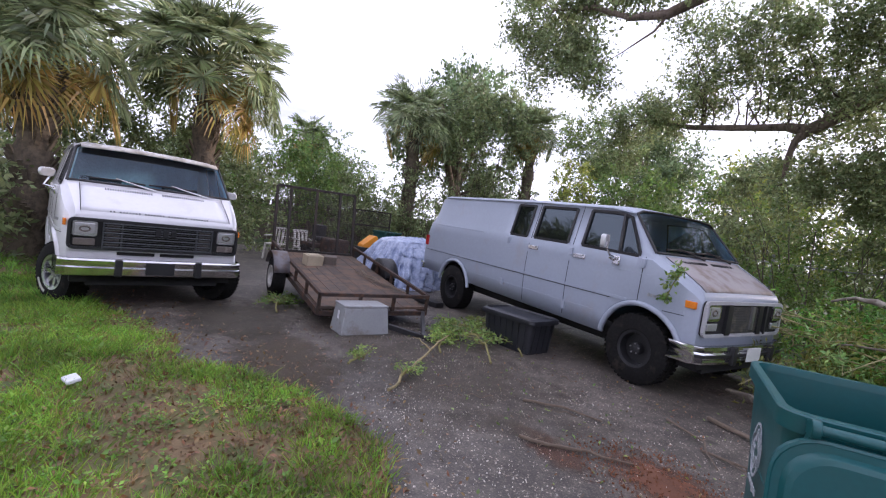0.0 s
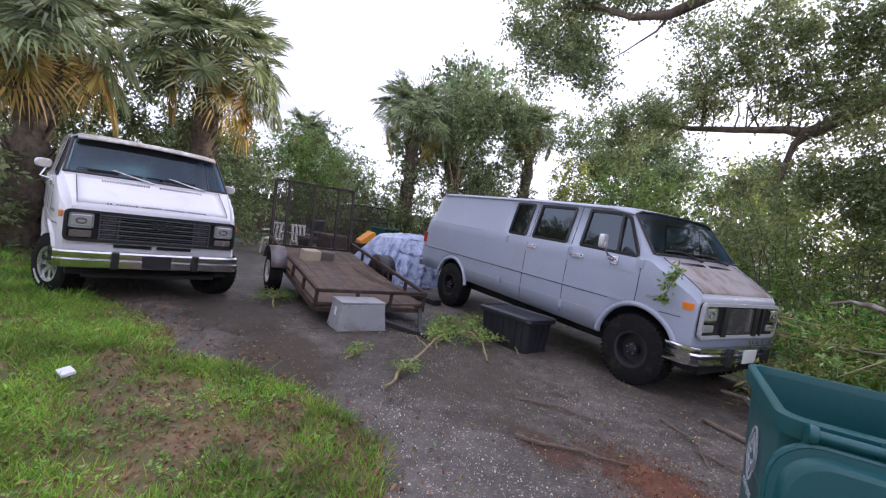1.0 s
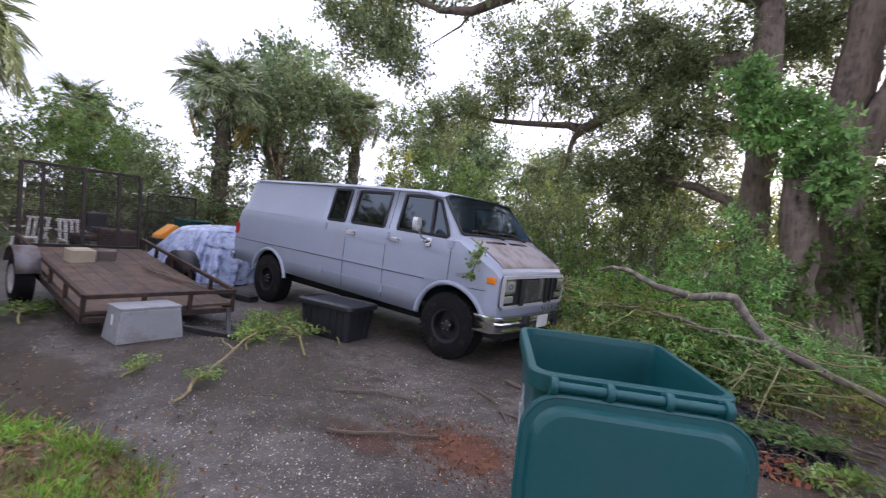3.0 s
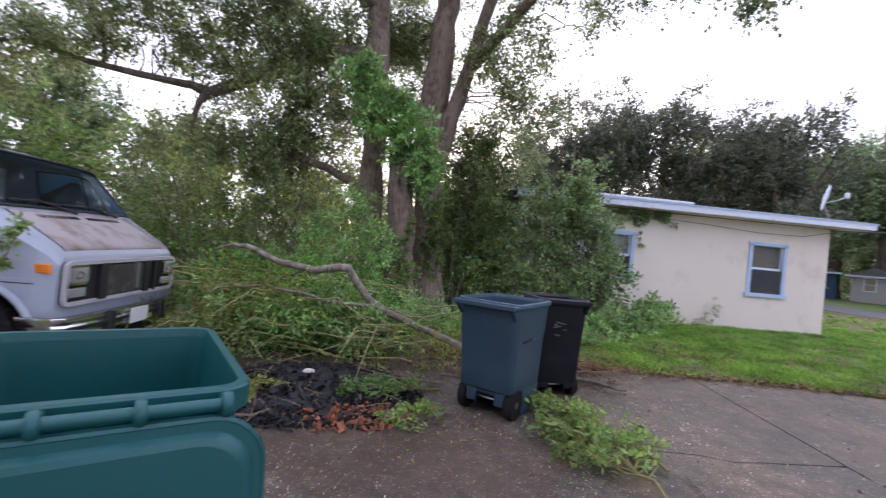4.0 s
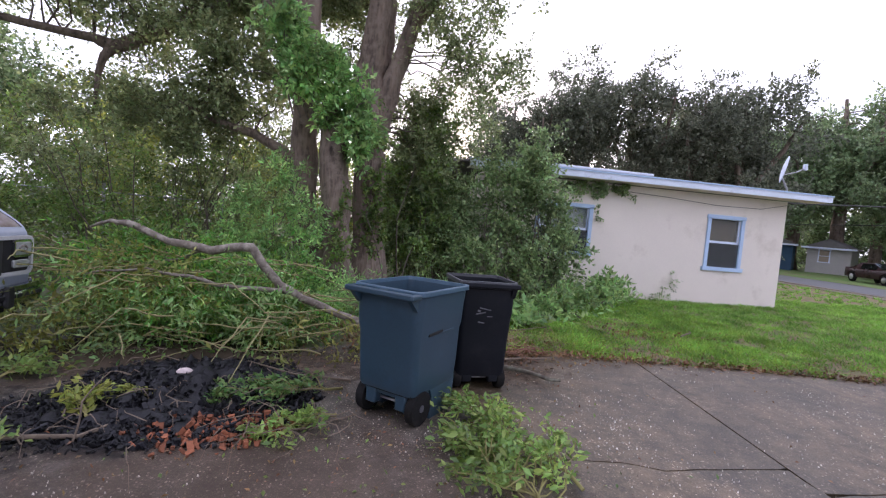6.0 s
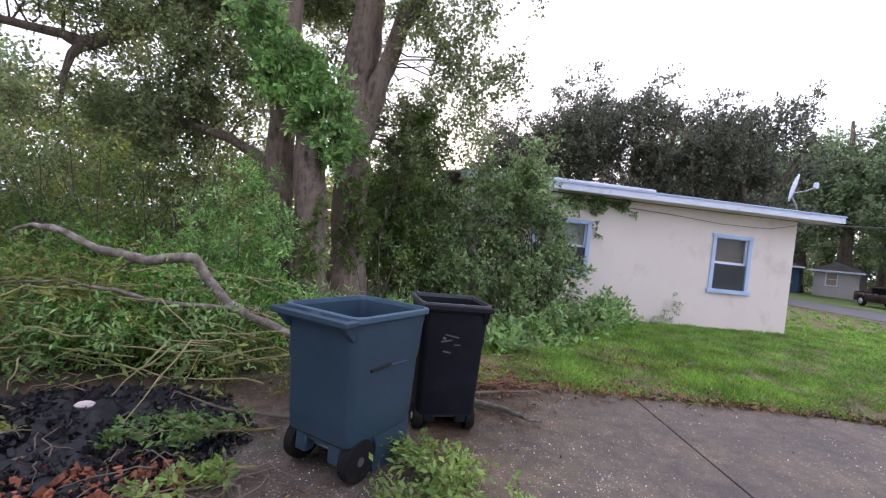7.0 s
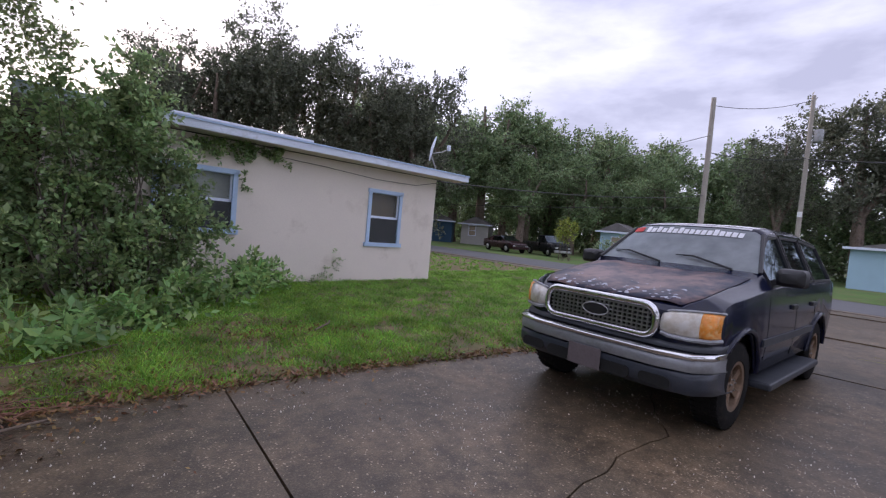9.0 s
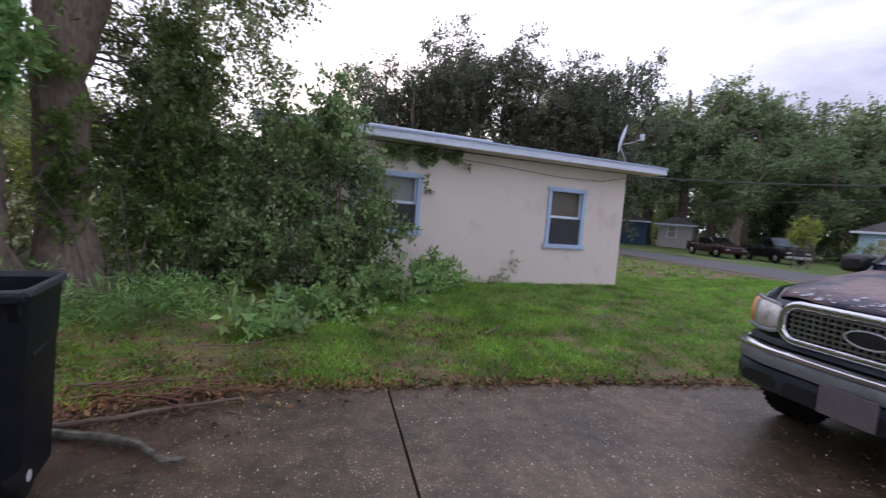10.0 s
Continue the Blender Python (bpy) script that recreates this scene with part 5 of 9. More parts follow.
for x0, x1, z0, z1 in WINS:
    w = part("window", MB().box(((x0 + x1) / 2, HY + 0.2, (z0 + z1) / 2), (x1 - x0, 0.01, z1 - z0)), M_CURTAIN if x0 < 10 else M_BLIND, house, "sash window with pale curtain" if x0 < 10 else "sash window with drawn blind behind")
    fr = MB()
    t = 0.1
    fr.box(((x0 + x1) / 2, HY - 0.01, z1 + 0.02), (x1 - x0 + 2 * t, 0.05, t)).box(((x0 + x1) / 2, HY - 0.02, z0 - 0.03), (x1 - x0 + 2 * t + 0.06, 0.09, t))
    for x in (x0 - t / 2 + 0.02, x1 + t / 2 - 0.02):
        fr.box((x, HY - 0.01, (z0 + z1) / 2), (t, 0.05, z1 - z0 + 0.02))
    part("frame", fr, M_BLUETRIM, w, "pale blue window frame", 0, 0.006)
    sash = MB()
    zm = (z0 + z1) / 2
    for za, zb, y in ((zm, z1, HY + 0.05), (z0, zm, HY + 0.03)):
        sash.box(((x0 + x1) / 2, y, za + 0.025), (x1 - x0, 0.03, 0.05)).box(((x0 + x1) / 2, y, zb - 0.02), (x1 - x0, 0.03, 0.04))
        for x in (x0 + 0.03, x1 - 0.03):
            sash.box((x, y, (za + zb) / 2), (0.05, 0.03, zb - za))
        g = part("pane", MB().box(((x0 + x1) / 2, y + 0.01, (za + zb) / 2), (x1 - x0 - 0.06, 0.005, zb - za - 0.05)), M_PANE, w)
        g.visible_shadow = False
    part("sash", sash, M_FASCIA, w, "", 0, 0.004)
    scr = part("insect_screen", MB().box(((x0 + x1) / 2, HY + 0.008, (z0 + zm) / 2), (x1 - x0 - 0.02, 0.003, zm - z0 - 0.02)), M_SCREENING, w, "dark insect screen over the lower sash")
    scr.visible_shadow = False
cable = MB().tube([(8.6, HY - 0.03, 2.85), (11.5, HY - 0.04, 2.75), (13.0, HY - 0.05, 2.66), (14.3, HY - 0.05, 2.68), (15.1, HY - 0.04, 2.85)], 0.006, 5)
part("cable", cable, M_BLACK, house, "sagging cable along the eave", 40)

dish = thing("satellite_dish", "grey satellite dish on a bent mast on the roof edge", "satellite dish", pose(14.75, 7.4, 3.15, 0, 0, 0))
part("mast", MB().tube([(0, 0, 0), (-0.02, 0, 0.12), (-0.22, 0, 0.42), (-0.2, 0, 0.55)], 0.022, 8), M_STEEL, dish, "", 40)
pan = MB()
rows = []
for r in np.linspace(0.02, 0.36, 7):
    rows.append([Vector((-0.22 + 0.35 * (r * r), 0.0 + r * 0.8 * math.cos(a), 0.6 + r * math.sin(a))) for a in np.linspace(0, 2 * math.pi, 25)[:-1]])
pan.loft(rows, True)
pan.moved(Matrix.Translation((-0.2, 0, 0.6)) @ Matrix.Rotation(radians(14), 4, "Y") @ Matrix.Rotation(radians(-35), 4, "Z") @ Matrix.Translation((0.2, 0, -0.6)))
part("reflector", pan, M_FASCIA, dish, "", 60, 0.0, 0.01)
part("arm", MB().tube([(-0.2, 0, 0.45), (0.15, -0.05, 0.55), (0.36, -0.08, 0.66)], 0.015, 6), M_STEEL, dish, "", 40)
part("receiver", MB().box((0.38, -0.08, 0.7), (0.09, 0.09, 0.16)), M_FASCIA, dish, "", 0, 0.02)

# ---- wheeled bins ----
M_TEAL = mat("green_bin_plastic", (0.006, 0.085, 0.09), 0.38, 0, 0.14, 3, 50, 0.06, (0.014, 0.085, 0.085), 0.25)
M_BLUE = mat("blue_grey_bin_plastic", (0.029, 0.058, 0.086), 0.42, 0, 0.14, 3, 50, 0.06, (0.032, 0.07, 0.11), 0.2)
M_BINBLACK = mat("black_bin_plastic", (0.008, 0.0095, 0.014), 0.5, 0, 0.2, 3, 50, 0.06, (0.014, 0.015, 0.019), 0.2, spec=0.2)
M_WHITEHUB = mat("white_wheel_hub", (0.6, 0.6, 0.6), 0.5, 0, 0.1, 9, 60, 0.05)
M_GREYHUB = mat("grey_wheel_hub", (0.1, 0.1, 0.11), 0.4, 0.2, 0.15, 9, 60, 0.05)
# paler than the body: the blue rim's bright highlight, painted on
M_RIM_BLUE = mat("blue_bin_rim_highlight", (0.06, 0.11, 0.16), 0.4, 0, 0.25, 9, 60, 0.1)
M_RIM_GREY = mat("paler_grey_bin_rim", (0.05, 0.053, 0.06), 0.5, 0, 0.3, 9, 60, 0.1)
M_TEAL_DARK = mat("dark_green_bin_plastic", (0.01, 0.07, 0.065), 0.45, 0, 0.14, 3, 50, 0.06)
M_SCUFF_DIM = mat("worn_grey_print", (0.1, 0.1, 0.11), 0.8, 0, 0.3, 20, 80, 0.1)
M_SCUFF = mat("pale_scuffs", (0.4, 0.42, 0.45), 0.8, 0, 0.3, 20, 80, 0.1)


def bin_ring(w, d, z, r, n=5, y0=0.0):
    return [Vector((a, b + y0, z)) for a, b in round_rect(-w / 2, w / 2, -d / 2, d / 2, r, n)]


def wheeled_bin(label, m, paint, w, d, h, group, lid=None, inner=None, scuff=False, emblem=False, wheel_r=0.13, shelf=0.0, low=0.245):
    """A cart with a tapered body. The wheels and handle are on local -y; lid: hangs open behind the handle."""
    b = thing("wheeled_bin", label, "trash bin", m, group)
    rings = [bin_ring(w * 0.82, d * 0.82, low, 0.05, 5, 0.01), bin_ring(w * 0.85, d * 0.85, low + 0.025, 0.06, 5, 0.01), bin_ring(w * 0.87, d * 0.87, 0.42, 0.06, 5, 0.01), bin_ring(w * 0.895, d * 0.9, h * 0.66, 0.06), bin_ring(w * 0.92, d * 0.93, h * 0.7, 0.065), bin_ring(w * 0.945, d * 0.95, h * 0.86, 0.07), bin_ring(w * 0.965, d * 0.97, h - 0.05, 0.07)]
    inn = [bin_ring(w * 0.94, d * 0.945, h - 0.02, 0.06), bin_ring(w * 0.88, d * 0.89, h * 0.66, 0.05), bin_ring(w * 0.76, d * 0.72, 0.2, 0.04)]
    mb = MB().loft(rings, True)
    mb.add(rings[0], [tuple(range(len(rings[0])))])
    body = part("body", mb, paint, b, "", 35)
    lin = MB().loft(inn, True)
    lin.add(inn[-1], [tuple(range(len(inn[-1])))])
    part("inside", lin, paint, b, "", 35)
    lip = 0.036 if shelf else 0.06
    rim = MB().loft([bin_ring(w * 0.955, d * 0.96, h - lip + 0.005, 0.07), bin_ring(w * 1.03, d * 1.03, h - lip, 0.08), bin_ring(w * 1.03, d * 1.03, h - 0.006, 0.08), bin_ring(w * 1.015, d * 1.015, h, 0.075), bin_ring(w * 0.945, d * 0.95, h, 0.06), bin_ring(w * 0.935, d * 0.94, h - 0.03, 0.06)], True)
    part("rim", rim, inner or paint, b, "paler rim" if inner else "", 35)
    for s in (-1, 1):
        rib = MB()
        rib.box((s * (w * 0.445), 0.0, h * 0.665), (0.014, d * 0.5, 0.018))
        part("rib", rib, paint, b, "", 30, 0.006)
        part("rib", MB().beam((s * w * 0.2, d * 0.41, 0.3), (s * w * 0.22, d * 0.465, h * 0.62), 0.025, 0.02), paint, b, "", 30, 0.006)
    if not shelf:
        part("catch_bar", MB().box((0, -d * 0.452, h * 0.6), (w * 0.34, 0.03, 0.03)), paint, b, "", 0, 0.008)
    if shelf:
        # side skirts run down to the ground in front of the wheels and arch over them
        yc, ra = -d * 0.24, wheel_r + 0.03
        arch = [(yc + ra * math.cos(a), wheel_r + ra * math.sin(a)) for a in np.linspace(-0.5, math.pi * 0.5, 9)]
        prof = [(d * 0.42, low + 0.04), (d * 0.4, 0.0), (arch[0][0] + 0.01, 0.0)] + arch + [(yc, max(low + 0.04, arch[-1][1] + 0.01))]
        for s in (-1, 1):
            part("skirt", slab(prof, s * w * 0.41 - (0.05 if s > 0 else 0.0), 0, 0, 0.05), paint, b, "", 30, 0.008)
        part("foot", MB().box((0, d * 0.3, low / 2 + 0.01), (w * 0.74, d * 0.2, low)), paint, b, "", 30, 0.012)
        for s in (-1, 1):
            part("axle_bracket", MB().box((s * w * 0.225, -d * 0.33, (low + wheel_r) / 2), (0.1, 0.08, low - wheel_r + 0.05)), paint, b, "", 30, 0.015)
        part("underside", MB().box((0, -d * 0.1, low + 0.01), (w * 0.76, d * 0.58, 0.04)), M_DARK, b)
    else:
        foot = MB()
        for s in (-1, 1):
            foot.box((s * w * 0.225, -d * 0.2, 0.17), (0.05, d * 0.36, 0.24))
        foot.box((0, d * 0.02, 0.19), (w * 0.44, d * 0.5, 0.2)).box((0, d * 0.24, 0.155), (w * 0.76, d * 0.3, 0.29))
        part("foot", foot, paint, b, "", 30, 0.012)
    axle = MB().tube([(-w * 0.38, -d * 0.24, wheel_r), (w * 0.38, -d * 0.24, wheel_r)], 0.012, 8)
    part("axle", axle, M_STEEL, b, "", 40)
    hub_x = 0.375 if shelf else 0.33
    for s in (-1, 1):
        tw = MB().lathe([(wheel_r * 0.72, -0.035), (wheel_r * 0.97, -0.035), (wheel_r, -0.02), (wheel_r, 0.02), (wheel_r * 0.97, 0.035), (wheel_r * 0.72, 0.035)], 28, "x", (s * w * hub_x, -d * 0.24, wheel_r))
        wo = part("wheel", tw, M_RUBBER, b, "black plastic wheel", 35)
        hub = MB().lathe([(wheel_r * 0.74, -0.02), (wheel_r * 0.74, 0.02), (wheel_r * 0.6, 0.012), (0.03, 0.012), (0.028, 0.04), (0.001, 0.04), (0.001, -0.04), (0.028, -0.04), (0.03, -0.012), (wheel_r * 0.6, -0.012)], 24, "x", (s * w * hub_x, -d * 0.24, wheel_r))
        for k in range(8):
            a = 2 * math.pi * k / 8
            hub.beam((s * w * hub_x, -d * 0.24 + 0.03 * math.cos(a), wheel_r + 0.03 * math.sin(a)), (s * w * hub_x, -d * 0.24 + wheel_r * 0.7 * math.cos(a), wheel_r + wheel_r * 0.7 * math.sin(a)), 0.05, 0.012)
        part("hub", hub, M_GREYHUB if not scuff else M_WHITEHUB, wo, "" if not scuff else "white hub", 35)
    # handle on posts behind the rim
    hy, hz = -d / 2 - 0.06, h - 0.02
    if shelf:
        # a flat grip shelf with two slots, moulded on to the rim
        ye = -d * 0.515 - shelf
        grip = MB().box((0, ye, hz - 0.012), (w * 0.96, 0.045, 0.045))
        for x in (-0.46, 0.0, 0.46):
            grip.box((x * w, (ye - d * 0.5) / 2, hz - 0.014), (0.05 if x else 0.09, shelf + 0.05, 0.04))
        grip.box((0, -d * 0.505, hz - 0.03), (w * 0.9, 0.02, 0.05))
        part("handle", grip, paint, b, "", 30, 0.012)
        for s in (-1, 1):
            part("handle_gusset", MB().add([(s * w * 0.42 + q, y, z) for q in (-0.02, 0.02) for y, z in ((ye, hz - 0.03), (-d * 0.47, hz - 0.03), (-d * 0.47, hz - 0.13))], [(0, 1, 2), (5, 4, 3), (0, 3, 4, 1), (1, 4, 5, 2), (2, 5, 3, 0)]), paint, b, "", 30)
            part("side_notch", MB().box((s * w * 0.452, -d * 0.12, h * 0.675), (0.02, d * 0.26, 0.022), Matrix.Rotation(0.05, 3, "X")), M_DARK, b, "", 30, 0.004)
    else:
        hd = MB().tube([(-w * 0.4, hy, hz), (w * 0.4, hy, hz)], 0.015, 10)
        ho = part("handle", hd, paint, b, "", 40)
        for x in (-0.4, -0.135, 0.135, 0.4):
            post = MB().lathe([(0.001, -0.012), (0.027, -0.012), (0.03, 0), (0.027, 0.012), (0.001, 0.012)], 14, "x", (x * w, hy, hz))
            post.beam((x * w, hy, hz), (x * w, -d / 2 + 0.02, h - 0.035), 0.022, 0.04)
            post.beam((x * w, hy, hz), (x * w, -d / 2 + 0.03, h - 0.15), 0.022, 0.035)
            part("handle_bracket", post, paint, ho, "", 35, 0.003)
    if lid:
        la = radians(lid)
        n = 6
        out = round_rect(-w * 0.54, w * 0.54, -0.02 - d * 1.08, -0.03, 0.12, n)
        pts = lambda sc, up: [Vector((x * sc, (-0.5 * d + (y + 0.5 * d) * sc), up + 0.035 * (1 - (2 * x / w) ** 2) * 0)) for x, y in out]
        lm = MB().loft([pts(1.0, -0.03), pts(1.0, 0.0), pts(0.985, 0.012), pts(0.93, 0.012), pts(0.9, 0.03), pts(0.86, 0.036)], True)
        lm.add(pts(0.86, 0.036), [tuple(range(len(out)))])
        lm.add(pts(0.97, -0.02), [tuple(range(len(out)))])
        turn = Matrix.Translation((0, hy, hz)) @ Matrix.Rotation(la, 4, "X")
        lm.moved(turn)
        lo = part("lid", lm, paint, b, "open lid hanging down behind the handle", 35)
        lid_lip = MB()
        q = [turn @ p for p in pts(0.995, 0.004)]
        for a, c in zip(q, q[1:] + q[:1]):
            lid_lip.tube([a, c], 0.009, 6, False)
        part("lid_edge", lid_lip, paint, lo, "", 40)
    if scuff:
        for x, z, ww, hh in ((-0.06, 0.75, 0.13, 0.03), (-0.02, 0.79, 0.16, 0.025), (0.03, 0.72, 0.07, 0.02), (-0.05, 0.66, 0.09, 0.03), (-0.08, 0.77, 0.04, 0.05)):
            y = -float(np.interp(z, [0.42, h * 0.66, h], [d * 0.42, d * 0.455, d * 0.485])) - 0.003
            bar = MB().box((x, y, z), (ww * 0.7, 0.004, hh * 0.4), Matrix.Rotation(rng.uniform(-0.3, 0.3), 3, "Y"))
            part("worn_print", bar, M_SCUFF_DIM, body, "worn pale print")
    if emblem:
        em = MB()
        z0 = h - 0.28
        x0 = -w * 0.482
        for k in range(28):
            a0, a1 = 2 * math.pi * k / 28, 2 * math.pi * (k + 1) / 28
            em.beam((x0 + 0.012 * 0, 0.02 + 0.075 * math.cos(a0), z0 + 0.1 * math.sin(a0)), (x0, 0.02 + 0.075 * math.cos(a1), z0 + 0.1 * math.sin(a1)), 0.004, 0.01)
        for k in range(9):
            a = 2 * math.pi * k / 9
            em.box((x0, 0.02 + 0.04 * math.cos(a), z0 + 0.055 * math.sin(a)), (0.004, 0.012, 0.05), Matrix.Rotation(-a + math.pi / 2, 3, "X"))
        part("emblem", em, M_SCUFF, body, "worn round white emblem")
        em = MB()
        for k in range(7):
            em.box((x0 + 0.006, 0.02, z0 - 0.15 - 0.0 * k), (0.004, 0.016, 0.03)) if k == 0 else em.box((x0 + 0.004, -0.08 + 0.03 * k, z0 - 0.14), (0.004, 0.018, 0.02))
        tagged(part("emblem_lettering", em, M_SCUFF, body, "short row of worn white bars"), kind="stuff")
    return b


wheeled_bin("open green wheeled bin with its lid hanging back", pose(2.65, -2.44, 0, 0, 0, 30), M_TEAL, 0.65, 0.76, 1.08, "wheeled bins", lid=86, inner=None, emblem=True)
wheeled_bin("empty blue-grey wheeled bin with its lid missing", pose(4.49, 0.42, 0, 0, 0, -38), M_BLUE, 0.63, 0.78, 1.05, "wheeled bins", inner=M_RIM_BLUE, wheel_r=0.135, shelf=0.07)
wheeled_bin("black wheeled bin with a worn print, lid missing", pose(5.2, 1.13, 0, 0, 0, 5), M_BINBLACK, 0.58, 0.6, 1.05, "wheeled bins", inner=M_RIM_GREY, scuff=True, wheel_r=0.1, shelf=0.02, low=0.14)

# ---- plants ----
def unit(a):
    return a / (np.linalg.norm(a, axis=1, keepdims=True) + 1e-9)


def leaf_mesh(name, pos, size, aspect, material, up=0.3, droop=0.0, direction=None):
    """A mesh of small folded leaves, one at each place."""
    n = len(pos)
    d = unit(rng.normal(size=(n, 3)) * np.array([1, 1, 0.7]) + np.array([0, 0, -droop])) if direction is None else unit(direction + rng.normal(size=(n, 3)) * 0.25)
    nrm = unit(rng.normal(size=(n, 3)) + np.array([0, 0, up * 2]))
    s = unit(np.cross(d, nrm))
    k = np.cross(s, d)
    L = (size * rng.uniform(0.6, 1.35, n))[:, None]
    W = L * aspect
    base = pos
    mid1, mid2 = pos + d * L * 0.5 + s * W * 0.5 + k * W * 0.18, pos + d * L * 0.5 - s * W * 0.5 + k * W * 0.18
    tip = pos + d * L
    v = np.stack([base, mid1, tip, mid2], 1).reshape(-1, 3)
    i = np.arange(n) * 4
    f = np.concatenate([np.stack([i, i + 1, i + 2], 1), np.stack([i, i + 2, i + 3], 1)], 0)
    me = bpy.data.meshes.new(name)
    me.vertices.add(len(v))
    me.vertices.foreach_set("co", v.ravel())
    me.loops.add(f.size)
    me.loops.foreach_set("vertex_index", f.ravel().astype(np.int32))
    me.polygons.add(len(f))
    me.polygons.foreach_set("loop_start", np.arange(0, f.size, 3, dtype=np.int32))
    me.update(calc_edges=True)
    me.materials.append(material)
    return me


def blades_mesh(name, base, tip, width, material):
    """Narrow blades from base to tip; each one two triangles with a bend."""
    n = len(base)
    d = tip - base
    s = unit(np.cross(d, rng.normal(size=(n, 3)))) * (width / 2 if np.isscalar(width) else (np.asarray(width) / 2)[:, None])
    mid = base + d * 0.55 + np.array([0, 0, 1]) * np.linalg.norm(d, axis=1, keepdims=True) * 0.08
    v = np.stack([base - s, base + s, mid + s * 0.7, mid - s * 0.7, tip], 1).reshape(-1, 3)
    i = np.arange(n) * 5
    f = np.concatenate([np.stack([i, i + 1, i + 2], 1), np.stack([i, i + 2, i + 3], 1), np.stack([i + 3, i + 2, i + 4], 1)], 0)
    me = bpy.data.meshes.new(name)
    me.vertices.add(len(v))
    me.vertices.foreach_set("co", v.ravel())
    me.loops.add(f.size)
    me.loops.foreach_set("vertex_index", f.ravel().astype(np.int32))
    me.polygons.add(len(f))
    me.polygons.foreach_set("loop_start", np.arange(0, f.size, 3, dtype=np.int32))
    me.update(calc_edges=True)
    me.materials.append(material)
    return me


def clusters(blobs, per, spread):
    """Leaf places in loose clusters inside ellipsoids: blobs are (x, y, z, rx, ry, rz, clusters)."""
    pos, centres = [], []
    for x, y, z, rx, ry, rz, n in blobs:
        q = rng.normal(size=(n, 3))
        q = unit(q) * (rng.uniform(0.25, 1.0, (n, 1)) ** 0.6)
        c = np.array([x, y, z]) + q * np.array([rx, ry, rz])
        centres.append(c)
        k = rng.poisson(per, n)
        rep = np.repeat(c, k, 0)
        sp = np.repeat(spread * rng.uniform(0.6, 1.3, n), k)[:, None]
        pos.append(rep + np.clip(rng.normal(size=rep.shape), -1.7, 1.7) * sp * np.array([1, 1, 0.7]))
    return np.concatenate(pos), np.concatenate(centres)


def sprays(blobs, per, spread, leaf):
    """Leaf places and directions on short leafy twigs, in loose clusters inside ellipsoids."""
    pos, way, centres = [], [], []
    for x, y, z, rx, ry, rz, n in blobs:
        q = unit(rng.normal(size=(n, 3))) * (rng.uniform(0.2, 1.0, (n, 1)) ** 0.55)
        c = np.array([x, y, z]) + q * np.array([rx, ry, rz])
        centres.append(c)
        k = np.maximum(2, rng.poisson(per / 9, n))
        start = np.repeat(c, k, 0)
        m = len(start)
        out = np.repeat(q, k, 0)
        d = unit(unit(rng.normal(size=(m, 3))) + 0.55 * out + np.array([0, 0, 0.1]))
        length = np.repeat(spread * rng.uniform(0.7, 1.35, n), k) * rng.uniform(0.8, 1.9, m)
        start = start + rng.normal(size=(m, 3)) * spread * 0.3
        side = unit(np.cross(d, rng.normal(size=(m, 3))))
        for j in range(9):
            u = 0.2 + 0.1 * j
            p = start + d * (length * u)[:, None]
            p[:, 2] -= 0.18 * length * u * u
            sgn = 1.0 if j % 2 else -1.0
            pos.append(p + rng.normal(size=(m, 3)) * leaf * 0.2)
            way.append(d * (0.45 + 0.5 * (j == 8)) + side * sgn * 0.8 * (j < 8) + rng.normal(size=(m, 3)) * 0.35)
            side = unit(np.cross(d, side) + 0.4 * side)
    return np.concatenate(pos), np.concatenate(way), np.concatenate(centres)


def bent(a, b, sag, n=6, wob=0.06):
    """A wandering line from a to b."""
    a, b = np.array(a, float), np.array(b, float)
    L = np.linalg.norm(b - a)
    pts = []
    off = rng.normal(size=3) * 0.0
    for k in range(n + 1):
        t = k / n
        p = a + (b - a) * t
        p[2] += sag * 4 * t * (1 - t)
        if 0 < k < n:
            off = off * 0.5 + rng.normal(size=3) * wob * L
            p = p + off
        pts.append(tuple(p))
    return pts


